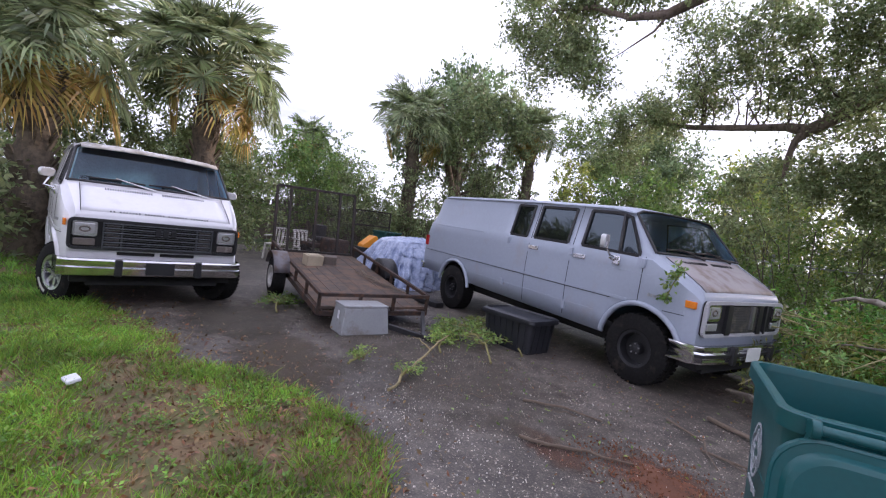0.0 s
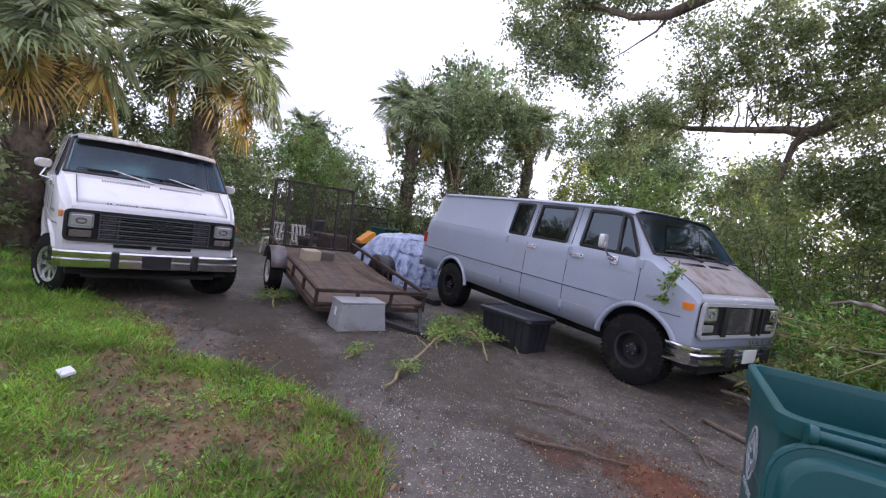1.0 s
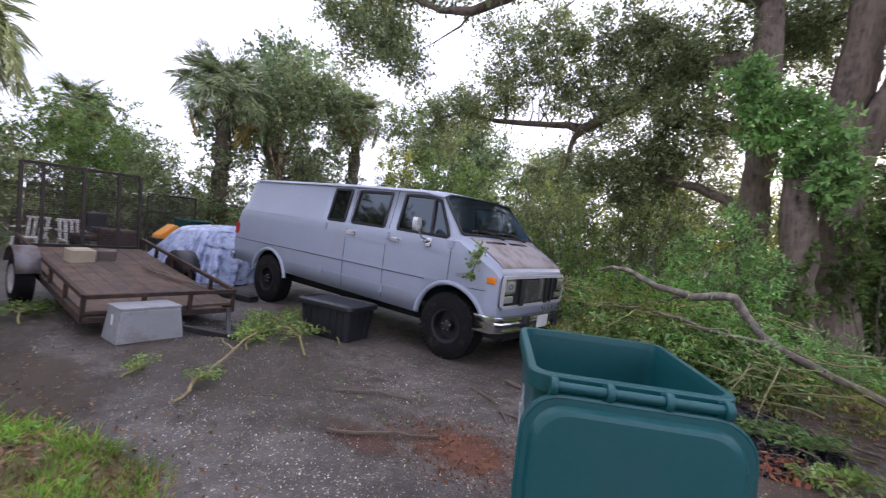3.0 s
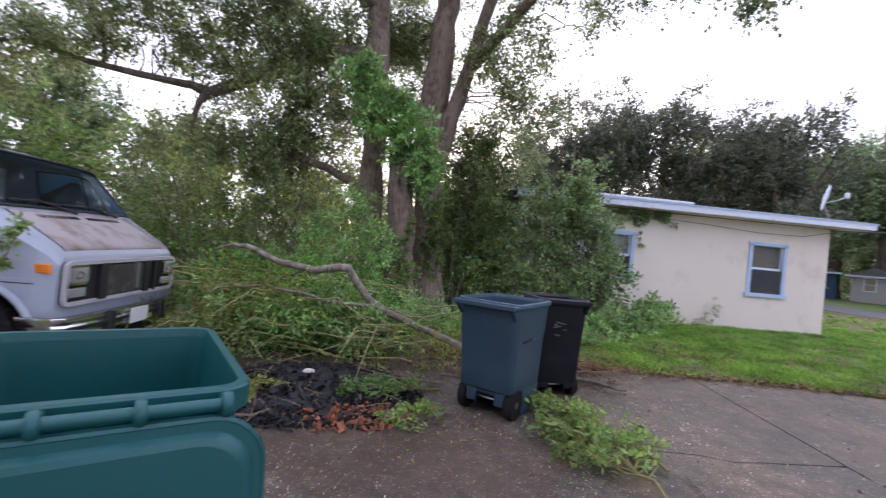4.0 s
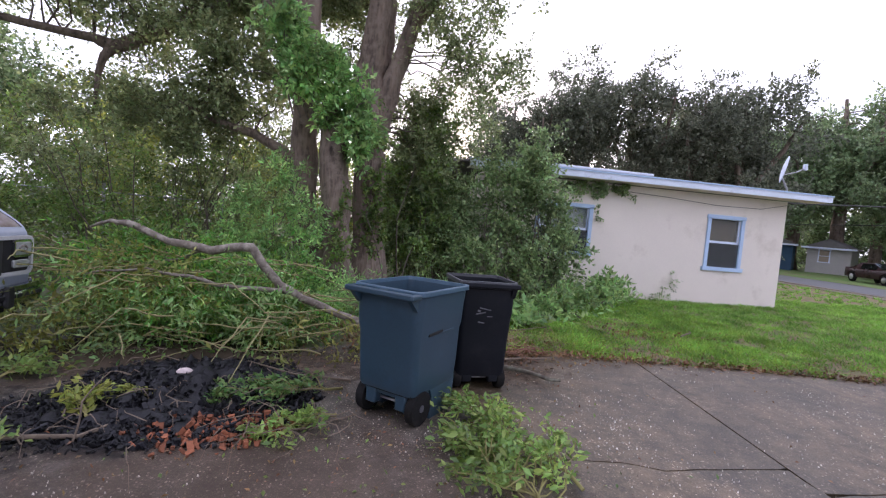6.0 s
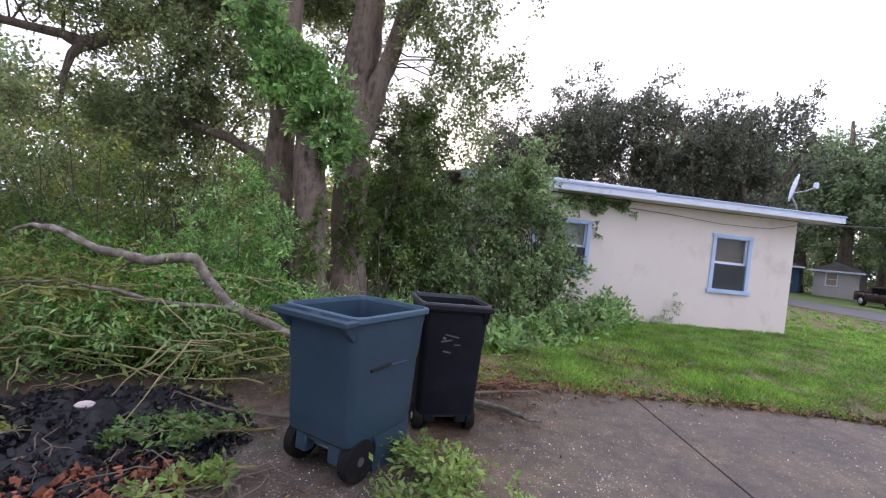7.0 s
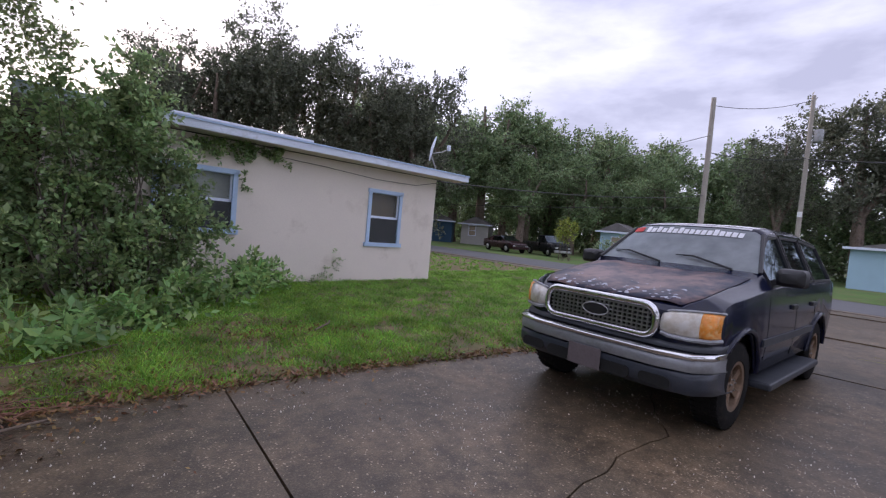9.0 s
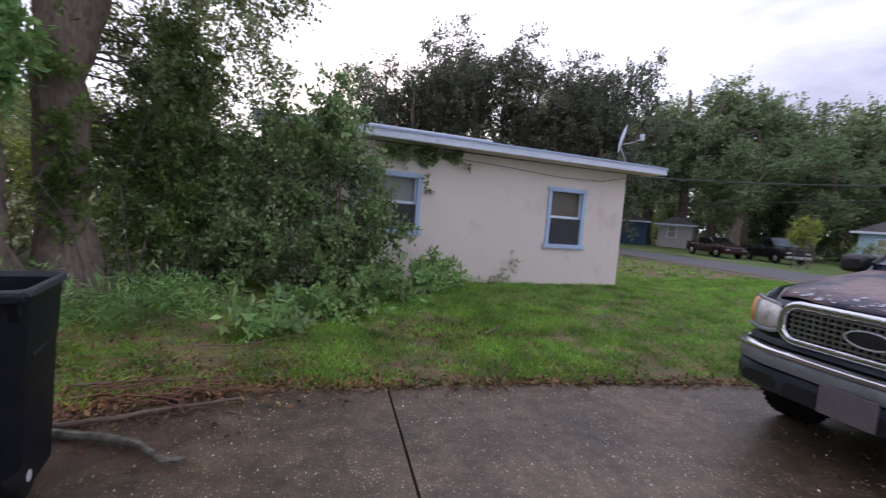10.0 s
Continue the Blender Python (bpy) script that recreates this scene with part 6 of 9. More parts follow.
def tree(label, name, category, stems, blobs, per, spread, leaf, aspect, leaf_m, bark_m, twigs=40, group="", droop=0.2, m=None, twig_r=0.02, up=0.3):
    """stems: lists of (x, y, z, radius) along each trunk or limb; thin twigs run to some of the clusters."""
    t = thing(name, label, category, m, group)
    pos, way, centres = sprays(blobs, per, spread, leaf)
    wood = MB()
    nodes = []
    for st in stems:
        fine = []
        for p, q in zip(st, st[1:]):
            for k in range(4):
                u = k / 4
                w = [lerp(a, b, u) for a, b in zip(p, q)]
                j = noise.noise_vector((w[0] * 2, w[1] * 2, w[2] * 2)) * w[3] * 0.5
                fine.append((w[0] + j.x, w[1] + j.y, w[2] + j.z * 0.3, w[3] * (1 + 0.15 * noise.noise((w[2] * 3, w[0], 2)))))
        fine.append(st[-1])
        k0 = len(wood.v)
        wood.tube([p[:3] for p in fine], [p[3] for p in fine], 18)
        for i in range(k0, len(wood.v)):
            c, a = Vector(fine[(i - k0) // 18][:3]), (i - k0) % 18
            ridge = 1 + 0.16 * noise.noise((a * 1.4, c.z * 0.9, c.x)) + 0.1 * noise.noise((a * 3.1, c.z * 3.0, c.x + 5))
            wood.v[i] = tuple(c + (Vector(wood.v[i]) - c) * ridge)
        nodes += [p for p in fine[2:]]
    part("trunk", wood, bark_m, t, "", 60)
    nd = np.array([p[:3] for p in nodes])
    tw = MB()
    for c in centres[rng.permutation(len(centres))[:twigs]]:
        dd = np.linalg.norm(nd - c, axis=1) + 0.6 * np.maximum(0, nd[:, 2] - c[2])
        k = int(np.argmin(dd))
        a = nd[k]
        r = min(nodes[k][3] * 0.35, twig_r)
        pts = bent(a, c, 0.03 * np.linalg.norm(c - a), 5, 0.05)
        tw.tube(pts, list(np.linspace(r, twig_r * 0.3, 6)), 5)
    if twigs:
        tagged(part("limb", tw, M_BARK_PLAIN, t, "", 60), kind="stuff")
    cr = new("crown", leaf_mesh("crown", pos, leaf, aspect, leaf_m, up, droop, way))
    cr.parent = t
    return t


def shrub(label, blobs, per, spread, leaf, aspect, leaf_m, name="shrub", category="shrub", stems=10, group="", stem_m=None, up=0.5, foot_z=0.0):
    """A leafy mass on thin stems that rise from its foot."""
    t = thing(name, label, category, None, group)
    pos, way, centres = sprays(blobs, per, spread * 0.8, leaf)
    pos[:, 2] = np.abs(pos[:, 2] - 0.01) + 0.01
    st = MB()
    fx, fy = np.mean([b[0] for b in blobs]), np.mean([b[1] for b in blobs])
    for c in centres[rng.permutation(len(centres))[:stems]]:
        foot = (lerp(fx, c[0], 0.6) + rng.normal() * 0.1, lerp(fy, c[1], 0.6) + rng.normal() * 0.1, foot_z)
        st.tube(bent(foot, c, 0.0, 4, 0.05), [0.018, 0.014, 0.011, 0.008, 0.004], 5)
    if stems:
        tagged(part("stem", st, stem_m or M_BARK_PLAIN, t, "", 60), kind="stuff")
    cr = new("leaves", leaf_mesh("leaves", pos, leaf, aspect, leaf_m, up, 0.0, way))
    cr.parent = t
    return t


M_LEAF_MIDG = leaf_mat("soft_green_leaves", (0.22, 0.29, 0.1), glow=0.5)
# pale grey-green holds the haze and glow over the house shrub
M_LEAF_HOUSE = leaf_mat("pale_haze_leaves", (0.27, 0.37, 0.16), glow=0.45)
# yellow puts low sunlight into the thicket's colour; wilted twigs share it
M_LEAF_YEL = leaf_mat("sunlit_leaves", (0.32, 0.36, 0.08), glow=0.5)
M_LEAF_BR = leaf_mat("bright_leaves", (0.31, 0.5, 0.17), 0.03, glow=0.45)
M_LEAF_HEAP = leaf_mat("brush_leaves", (0.15, 0.3, 0.05), 0.04, 0.6)
M_LEAF_HEAP_G = leaf_mat("green_brush_leaves", (0.14, 0.25, 0.07))
M_LEAF_HEAP_Y = leaf_mat("yellowing_brush_leaves", (0.24, 0.26, 0.06))
M_LEAF_BLUE = leaf_mat("grey_green_leaves", (0.3, 0.38, 0.22), glow=0.5)
M_LEAF_CUT2 = leaf_mat("cut_green_leaves", (0.25, 0.37, 0.09))
M_LEAF_CUT = leaf_mat("wilting_cut_leaves", (0.22, 0.28, 0.08))
M_LEAF_PALE = leaf_mat("pale_cut_leaves", (0.28, 0.43, 0.15))
M_FAN = leaf_mat("palm_fans", (0.27, 0.32, 0.16), 0.03, 0.45, 0.4, 0.3)
M_FAN_DRY = leaf_mat("dry_palm_fans", (0.46, 0.34, 0.1), 0.03, 0.45, 0.35)
M_PALMBARK = mat("palm_trunk", (0.1, 0.08, 0.06), 0.95, 0, 0.5, 6, 30, 1.0, (0.18, 0.14, 0.1), 0.4)


# ---- things in the yard ----
M_PLANK = mat("weathered_deck_planks", (0.135, 0.083, 0.054), 0.85, 0, 0.35, 3, 35, 0.5, (0.07, 0.055, 0.045), 0.45, rand=0.15)
M_GREYBOX = mat("grey_steel_box", (0.31, 0.32, 0.33), 0.5, 0.1, 0.1, 4, 50, 0.08, (0.22, 0.2, 0.18), 0.25)
M_MUDGUARD = mat("dull_mudguard", (0.16, 0.15, 0.16), 0.55, 0.2, 0.25, 5, 50, 0.15, (0.12, 0.08, 0.06), 0.35)
M_TOTE = mat("black_tote_plastic", (0.022, 0.023, 0.028), 0.4, 0, 0.2, 5, 60, 0.08)
# the second colour is no dirt: it paints fold shade in patches
M_TARP = mat("blue_grey_plastic_sheet", (0.4, 0.46, 0.62), 0.24, 0, 0.25, 4, 18, 0.5, (0.2, 0.25, 0.4), 0.3)
M_BLOCK = mat("grey_concrete_block", (0.36, 0.33, 0.29), 0.9, 0, 0.15, 8, 60, 0.4)
M_CREAMBLOCK = mat("cream_concrete_block", (0.46, 0.39, 0.28), 0.9, 0, 0.15, 8, 60, 0.4)
M_FENCEWOOD = mat("grey_fence_boards", (0.16, 0.13, 0.11), 0.9, 0, 0.3, 4, 40, 0.3, rand=0.25)
M_GALV = mat("galvanised_wire", (0.3, 0.31, 0.31), 0.5, 0.7, 0.2, 6, 40, 0.05)
M_ORANGEPAINT = mat("orange_machine_paint", (0.75, 0.28, 0.02), 0.45, 0, 0.15, 5, 40, 0.05)
M_WHITEPLASTIC = mat("dull_white_plastic", (0.62, 0.6, 0.56), 0.55, 0, 0.12, 5, 40, 0.06, (0.35, 0.32, 0.28), 0.25)
M_CHAR = mat("charred_wood", (0.0065, 0.0065, 0.009), 0.5, 0, 0.4, 14, 70, 1.0, (0.02, 0.019, 0.021), 0.2, island=0.8, spec=0.35)
M_REDCHIP = mat("red_bark_chips", (0.24, 0.085, 0.042), 0.9, 0, 0.3, 14, 60, 0.4, island=0.5)
M_GATE = mat("dark_weathered_steel", (0.035, 0.03, 0.028), 0.75, 0.2, 0.3, 6, 50, 0.3, (0.06, 0.04, 0.03), 0.25)
M_TWIG_RED = mat("reddish_twigs", (0.2, 0.1, 0.065), 0.9, 0, 0.35, 9, 50, 0.5)
M_TWIG_OLIVE = mat("olive_cut_stems", (0.27, 0.24, 0.11), 0.85, 0, 0.35, 9, 50, 0.5)
M_TWIG = mat("dry_twigs", (0.16, 0.122, 0.09), 0.9, 0, 0.35, 9, 50, 0.5)
M_BRANCH = mat("cut_branch_bark", (0.14, 0.115, 0.092), 0.9, 0, 0.35, 7, 40, 0.8, (0.3, 0.27, 0.22), 0.35)
M_MOSSY = mat("mossy_dead_bark", (0.1, 0.088, 0.068), 0.95, 0, 0.5, 9, 40, 1.0, (0.2, 0.2, 0.15), 0.35)
M_LITTER = leaf_mat("dead_leaves", (0.2, 0.11, 0.045), 0.03, 0.5, 0.15)
M_STONE = mat("pale_stone", (0.6, 0.5, 0.48), 0.8, 0, 0.15, 9, 50, 0.3)
M_TERRA = mat("pale_terracotta", (0.52, 0.36, 0.27), 0.8, 0, 0.15, 5, 40, 0.15, (0.35, 0.27, 0.2), 0.25)


def trailer():
    t = thing("utility_trailer", "rusty flatbed utility trailer with plank deck and mesh ramp gate", "trailer", pose(-2.5, -2.05, 0.16, 0, 6.6, 0.5))
    L, W = 3.2, 1.6
    fr = MB()
    for y in (-W / 2, W / 2):
        fr.beam((0, y, 0.04), (-L, y, 0.04), 0.05, 0.08)
    for x in np.linspace(0, -L, 6):
        fr.beam((x, -W / 2, 0.03), (x, W / 2, 0.03), 0.05, 0.06)
    part("frame", fr, M_RUST, t, "rusty angle-iron frame")
    n = 9
    for k in range(n):
        y = lerp(-W / 2 + 0.1, W / 2 - 0.1, k / (n - 1))
        pl = MB().box((-L / 2, y + rng.normal() * 0.002, 0.093 + rng.normal() * 0.003), (L - 0.05 + rng.normal() * 0.01, 0.1725, 0.035))
        part("plank", pl, M_PLANK, t)
    for y in (-W / 2, W / 2):
        part("rail", MB().beam((0, y, 0.28), (-L, y, 0.28), 0.045, 0.045), M_RUST, t)
        for x in np.linspace(-0.02, -L + 0.02, 6):
            part("post", MB().beam((x, y, 0.05), (x, y, 0.28), 0.04, 0.04), M_RUST, t)
    part("rail", MB().beam((0, -W / 2, 0.28), (0, W / 2, 0.28), 0.045, 0.045), M_RUST, t)
    for y in (-0.25, 0.25):
        part("post", MB().beam((0, y, 0.05), (0, y, 0.28), 0.04, 0.04), M_RUST, t)
    gate = MB()
    gh = 1.22
    lean = 0.12
    pt = lambda y, z: (-L - 0.02 - lean * z / gh - 0.14 * z, y, 0.1 + z)
    for y in (-W / 2 + 0.03, W / 2 - 0.03):
        gate.beam(pt(y, 0), pt(y, gh), 0.045, 0.045)
    for z in (0.02, gh):
        gate.beam(pt(-W / 2 + 0.03, z), pt(W / 2 - 0.03, z), 0.045, 0.045)
    go = part("ramp_gate", gate, M_GATE, t, "raised mesh ramp gate")
    for y in (-W / 4 - 0.12, -0.02, W / 4 + 0.06):
        part("gate_bar", MB().beam(pt(y, 0), pt(y, gh), 0.045, 0.04), M_GATE, go)
    mesh = MB()
    for k in range(60):
        y = lerp(-W / 2, W / 2, k / 59)
        mesh.beam(pt(y, 0), pt(y, gh), 0.005, 0.004)
    for k in range(34):
        z = lerp(0, gh, k / 33)
        mesh.beam(pt(-W / 2, z), pt(W / 2, z), 0.005, 0.004)
    tagged(part("wire_mesh", mesh, M_GATE, go, "fine rusted wire mesh"), kind="stuff")
    tongue = MB().beam((0.0, -0.4, 0.03), (0.62, -0.02 + 0.45, -0.08), 0.05, 0.07).beam((0.0, 0.75, 0.03), (0.62, 0.45, -0.08), 0.05, 0.07).box((0.68, 0.45, -0.07), (0.2, 0.08, 0.08))
    part("tongue", tongue, M_BLACK, t, "black coupler on the ground", 0, 0.006)
    for s in (-1, 1):
        q = pose(0, 0, 0, 0, -6.6, 0)
        fd = MB()
        ring0 = [Vector((-1.9 + 0.36 * math.cos(a), s * (W / 2 + 0.03), 0.03 + 0.36 * math.sin(a))) for a in np.linspace(0.25, math.pi - 0.25, 11)]
        ring1 = [p + Vector((0, s * 0.24, 0)) for p in ring0]
        fd.loft([ring0, ring1], False)
        fd.loft([ring0, [Vector((p.x, p.y, 0.06)) for p in ring0]], False)
        part("mudguard", fd, M_MUDGUARD if s < 0 else M_BLACK, t, "dented grey mudguard", 40, 0.0, 0.006)
        wm = thing("wheel", "", "")
        for k in ("label", "category"):
            if k in wm.keys():
                del wm[k]
        wm.parent = t
        wm.matrix_local = Matrix.Translation((-1.9, s * (W / 2 + 0.15), 0.06)) @ pose(0, 0, 0, 0, -6.6, 0)
        wheel(wm, 0, 0, 0.31, 0.19, 0.17, M_WHITEPLASTIC, s, 0, False, "white steel rim", 0.03, dz=-0.31 - 0.09)
    return t


trailer()
blk = thing("concrete_block", "pale concrete block lying on the trailer deck", "block", pose(-4.75, -2.35, 0.515, 0, 6.6, 12))
part("block", MB().box((0, 0, 0.095), (0.2, 0.3, 0.19)).box((0, 0, 0.195), (0.14, 0.24, 0.012)), M_CREAMBLOCK, blk, "", 0, 0.01)
blk2 = thing("wood_offcut", "short grey wooden block on the trailer deck", "block", pose(-4.9, -1.98, 0.53, 0, 6.6, -20))
part("block", MB().box((0, 0, 0.08), (0.2, 0.22, 0.16)), M_FENCEWOOD, blk2, "", 0, 0.015)
for a, b in (((-4.2, -1.75, 0.52), (-3.0, -1.35, 0.39)), ((-4.4, -1.6, 0.55), (-3.4, -1.5, 0.43))):
    stick_ob = put("stick", MB().tube(bent(a, b, 0.0, 6, 0.015), 0.014, 5), M_TWIG, 60)
    tagged(stick_ob, "dry stick lying on the trailer deck", "stick", "sticks")

box = thing("steel_box", "grey steel equipment box on the paving", "box", pose(-2.27, -2.35, 0, 0, 0, 2))
part("body", MB().box((0, 0, 0.17), (0.4, 0.66, 0.34), None, 0.88), M_GREYBOX, box, "", 0, 0.012)
part("lid", MB().box((-0.005, 0, 0.355), (0.36, 0.6, 0.03)), M_GREYBOX, box, "", 0, 0.008)
part("label_plate", MB().box((0.183, 0.08, 0.2), (0.004, 0.05, 0.018)), M_STICKER, box, "small white label")
part("warning_strip", MB().box((0.0, -0.306, 0.22), (0.05, 0.008, 0.12)), M_STICKER, box, "faded sticker")

tote = thing("storage_tote", "black plastic storage tote with a ribbed lid", "storage box", pose(-1.42, -0.40, 0, 0, 0, 8))
tb = MB().loft([bin_ring(0.78, 0.46, 0.0, 0.05), bin_ring(0.86, 0.52, 0.4, 0.06)], True, True)
part("body", tb, M_TOTE, tote, "", 35)
tl = MB().loft([bin_ring(0.92, 0.58, 0.39, 0.07), bin_ring(0.94, 0.6, 0.41, 0.07), bin_ring(0.93, 0.59, 0.45, 0.07), bin_ring(0.84, 0.5, 0.47, 0.06), bin_ring(0.82, 0.48, 0.45, 0.06), bin_ring(0.66, 0.36, 0.455, 0.05)], True, True)
part("lid", tl, M_TOTE, tote, "", 35)
for x in np.linspace(-0.3, 0.3, 7):
    for s in (-1, 1):
        part("rib", MB().beam((x * 1.02, s * 0.232, 0.03), (x * 1.1, s * 0.26, 0.39), 0.025, 0.02), M_TOTE, tote)
for y in np.linspace(-0.16, 0.16, 4):
    part("rib", MB().beam((0.392, y, 0.03), (0.43, y, 0.39), 0.025, 0.02), M_TOTE, tote)

# sheeted heap
tarp = thing("covered_machine", "machine wrapped in crumpled blue-grey plastic sheeting", "tarp", pose(-6.3, 0.05, 0, 0, 0, 0))
g = MB()
rows = []
for i in range(56):
    q = i / 55
    v = max(0.0, (q - 0.3) / 0.7)
    r = []
    for j in range(216):
        th = 2 * math.pi * j / 216
        c, n_ = math.cos(th), math.sin(th)
        square = (abs(c) ** 3.2 + abs(n_) ** 3.2) ** (-1 / 3.2)
        if q < 0.3:
            rad, x0, y0, z = 0.52 * square * q / 0.3, 0.0, 0.17, 1.13 - 0.03 * (q / 0.3) ** 2 + 0.05 * n_ * q / 0.3
        else:
            rad = square * lerp(0.52, 0.93 + 0.05 * noise.noise((2 * c, 2 * n_, 7)), v ** 0.8)
            x0, y0, z = 0.0, lerp(0.17, 0.0, v), (1.1 + 0.05 * n_ * (1 - v)) * (1 - v ** 1.15)
        fold = abs(noise.noise((3.4 * c + 0.6 * v, 3.4 * n_, 1.3))) + 0.45 * abs(noise.noise((8.0 * c, 8.0 * n_, 2.0 + 1.2 * v)))
        rad += (0.42 * fold - 0.12) * min(1.0, 1.4 * v) * (1 if v < 0.9 else 0.7)
        p = Vector((x0 + rad * c, y0 + rad * n_, z))
        k1, k2 = abs(noise.noise(p * 4.2)), abs(noise.noise(p * 10 + Vector((5, 1, 2))))
        rad += 0.12 * k1 + 0.035 * k2 - 0.04
        r.append(Vector((x0 + rad * c, y0 + rad * n_, max(0.012, z - 0.09 * k1 - 0.025 * k2 * (1 + v) + (0.1 * k2 if v > 0.9 else 0.0)))))
    rows.append(r)
g.loft(rows, True)
part("sheet", g, M_TARP, tarp, "", 24)
rope = MB().tube(bent((-0.4, -0.9, 0.25), (0.9, 0.5, 0.5), 0.25, 8, 0.03), 0.012, 5)
part("rope", rope, M_WHITEPLASTIC, tarp, "", 60)
jack = thing("block_stand", "pale block standing beside the sheeted heap", "block", pose(-5.35, -0.75, 0, 0, 0, 15))
part("block", MB().box((0, 0, 0.18), (0.2, 0.22, 0.36)), M_BLOCK, jack, "", 0, 0.012)
ramp_ob = put("car_ramp", MB().beam((-4.9, -0.55, 0.09), (-3.7, -0.25, 0.05), 0.2, 0.09), M_BLACK, 0, 0.01)
tagged(ramp_ob, "black steel beam lying beside the grey van", "beam")

# behind the trailer
orange = thing("orange_machine", "small orange machine with a sloping hood", "machine", pose(-9.0, 0.35, 0, 0, 0, 0))
wedge = [(-0.28, 0.62), (0.14, 0.62), (0.15, 0.7), (0.13, 0.95), (0.06, 0.97), (-0.26, 0.7)]
part("hood", MB().loft([[Vector((x, y, z)) for y, z in wedge] for x in (0.0, 0.45)], True, True), M_ORANGEPAINT, orange, "", 0, 0.015)
part("base", MB().box((0.22, -0.05, 0.44), (0.5, 0.6, 0.36)), M_BLACK, orange, "", 0, 0.01)
for y in (-0.3, 0.3):
    part("wheel", MB().lathe([(0.001, -0.05), (0.17, -0.05), (0.19, -0.03), (0.19, 0.03), (0.17, 0.05), (0.001, 0.05)], 18, "x", (0.5, y, 0.19)), M_RUBBER, orange, "", 40)
wheeled_bin("dark green wheeled bin standing behind the heap", pose(-9.4, 1.12, 0, 0, 0, 100), M_TEAL_DARK, 0.6, 0.7, 1.1, "wheeled bins")


panel = thing("mesh_panel", "dark steel mesh gate panel standing behind the trailer", "gate", pose(-10.2, 0.95, 0))
frame_bars = MB()
for y in (-0.6, 0.6):
    frame_bars.beam((0, y, 0.0), (0, y, 1.68), 0.04, 0.04)
for z in (0.06, 1.66):
    frame_bars.beam((0, -0.6, z), (0, 0.6, z), 0.04, 0.04)
part("panel_frame", frame_bars, M_GATE, panel)
part("rail", MB().beam((0, -0.58, 1.2), (0, 0.58, 1.2), 0.03, 0.04), M_GATE, panel)
net = MB()
for k in range(36):
    net.beam((0, -0.58 + 1.16 * k / 35, 0.08), (0, -0.58 + 1.16 * k / 35, 1.64), 0.006, 0.005)
for k in range(44):
    net.beam((0, -0.58, 0.1 + 1.52 * k / 43), (0, 0.58, 0.1 + 1.52 * k / 43), 0.006, 0.005)
tagged(part("wire_mesh", net, M_GATE, panel), kind="stuff")


def plastic_chair(m, label):
    c = thing("patio_chair", label, "chair", m, "patio chairs")
    part("seat", MB().box((0, 0, 0.42), (0.46, 0.46, 0.04)), M_WHITEPLASTIC, c, "", 0, 0.012)
    for x, y in ((-0.2, -0.2), (0.2, -0.2), (-0.2, 0.2), (0.2, 0.2)):
        part("leg", MB().beam((x, y, 0.42), (x * 1.15, y * 1.15, 0), 0.04, 0.04), M_WHITEPLASTIC, c)
    for y in (-0.16, -0.05, 0.06, 0.17):
        part("back_slat", MB().beam((-0.22, y, 0.42), (-0.3, y, 0.85), 0.06, 0.02), M_WHITEPLASTIC, c)
    part("back_rail", MB().beam((-0.3, -0.22, 0.85), (-0.3, 0.22, 0.85), 0.03, 0.06), M_WHITEPLASTIC, c, "", 0, 0.01)
    for y in (-0.24, 0.24):
        part("armrest", MB().beam((-0.26, y, 0.64), (0.2, y, 0.64), 0.05, 0.03), M_WHITEPLASTIC, c)
    return c


chair = plastic_chair(pose(-9.3, -1.35, 0, 0, 0, 10), "dull white plastic patio chair")
copy_thing(chair, pose(-9.7, -2.0, 0, 0, 0, -35))
barrow = thing("garden_tractor", "old dark red lawn tractor behind the trailer", "lawn tractor", pose(-8.6, -0.9, 0, 0, 0, 10))
part("hood", MB().box((0.35, 0, 0.6), (0.7, 0.5, 0.4)), M_RUST, barrow, "", 0, 0.05)
part("fender", MB().box((-0.4, 0, 0.55), (0.7, 0.9, 0.12)), M_RUST, barrow, "", 0, 0.04)
part("seat", MB().box((-0.4, 0, 0.72), (0.4, 0.4, 0.12)).box((-0.58, 0, 0.92), (0.1, 0.4, 0.35)), M_BLACK, barrow, "", 0, 0.04)
for x, y, r in ((0.5, 0.36, 0.2), (0.5, -0.36, 0.2), (-0.45, 0.42, 0.27), (-0.45, -0.42, 0.27)):
    part("wheel", MB().lathe([(0.001, -0.08), (r - 0.03, -0.09), (r, -0.05), (r, 0.05), (r - 0.03, 0.09), (0.001, 0.08)], 20, "y", (x, y, r)), M_RUBBER, barrow, "", 40)

# wooden fence across the far end, each board a piece
fence = thing("board_fence", "weathered grey board fence at the end of the yard", "fence")
fp = [(-17.4, -9.0), (-17.0, -3.4), (-16.6, 3.2), (-15.6, 6.6)]
run = []
for (x0, y0), (x1, y1) in zip(fp, fp[1:]):
    n = int(math.hypot(x1 - x0, y1 - y0) / 0.155)
    for k in range(n):
        run.append((lerp(x0, x1, k / n), lerp(y0, y1, k / n)))
    part("rail", MB().beam((x0 - 0.04, y0, 0.4), (x1 - 0.04, y1, 0.4), 0.04, 0.09).beam((x0 - 0.04, y0, 1.4), (x1 - 0.04, y1, 1.4), 0.04, 0.09), M_FENCEWOOD, fence)
board = MB().box((0, 0, 0.85), (0.02, 0.14, 1.7)).mesh("board")
board.materials.append(M_FENCEWOOD)
for x, y in run:
    o = new("board", board)
    o.parent = fence
    o.matrix_local = pose(x, y, rng.normal() * 0.02 - 0.02, rng.normal() * 0.8, rng.normal() * 0.6, rng.normal() * 1.5)

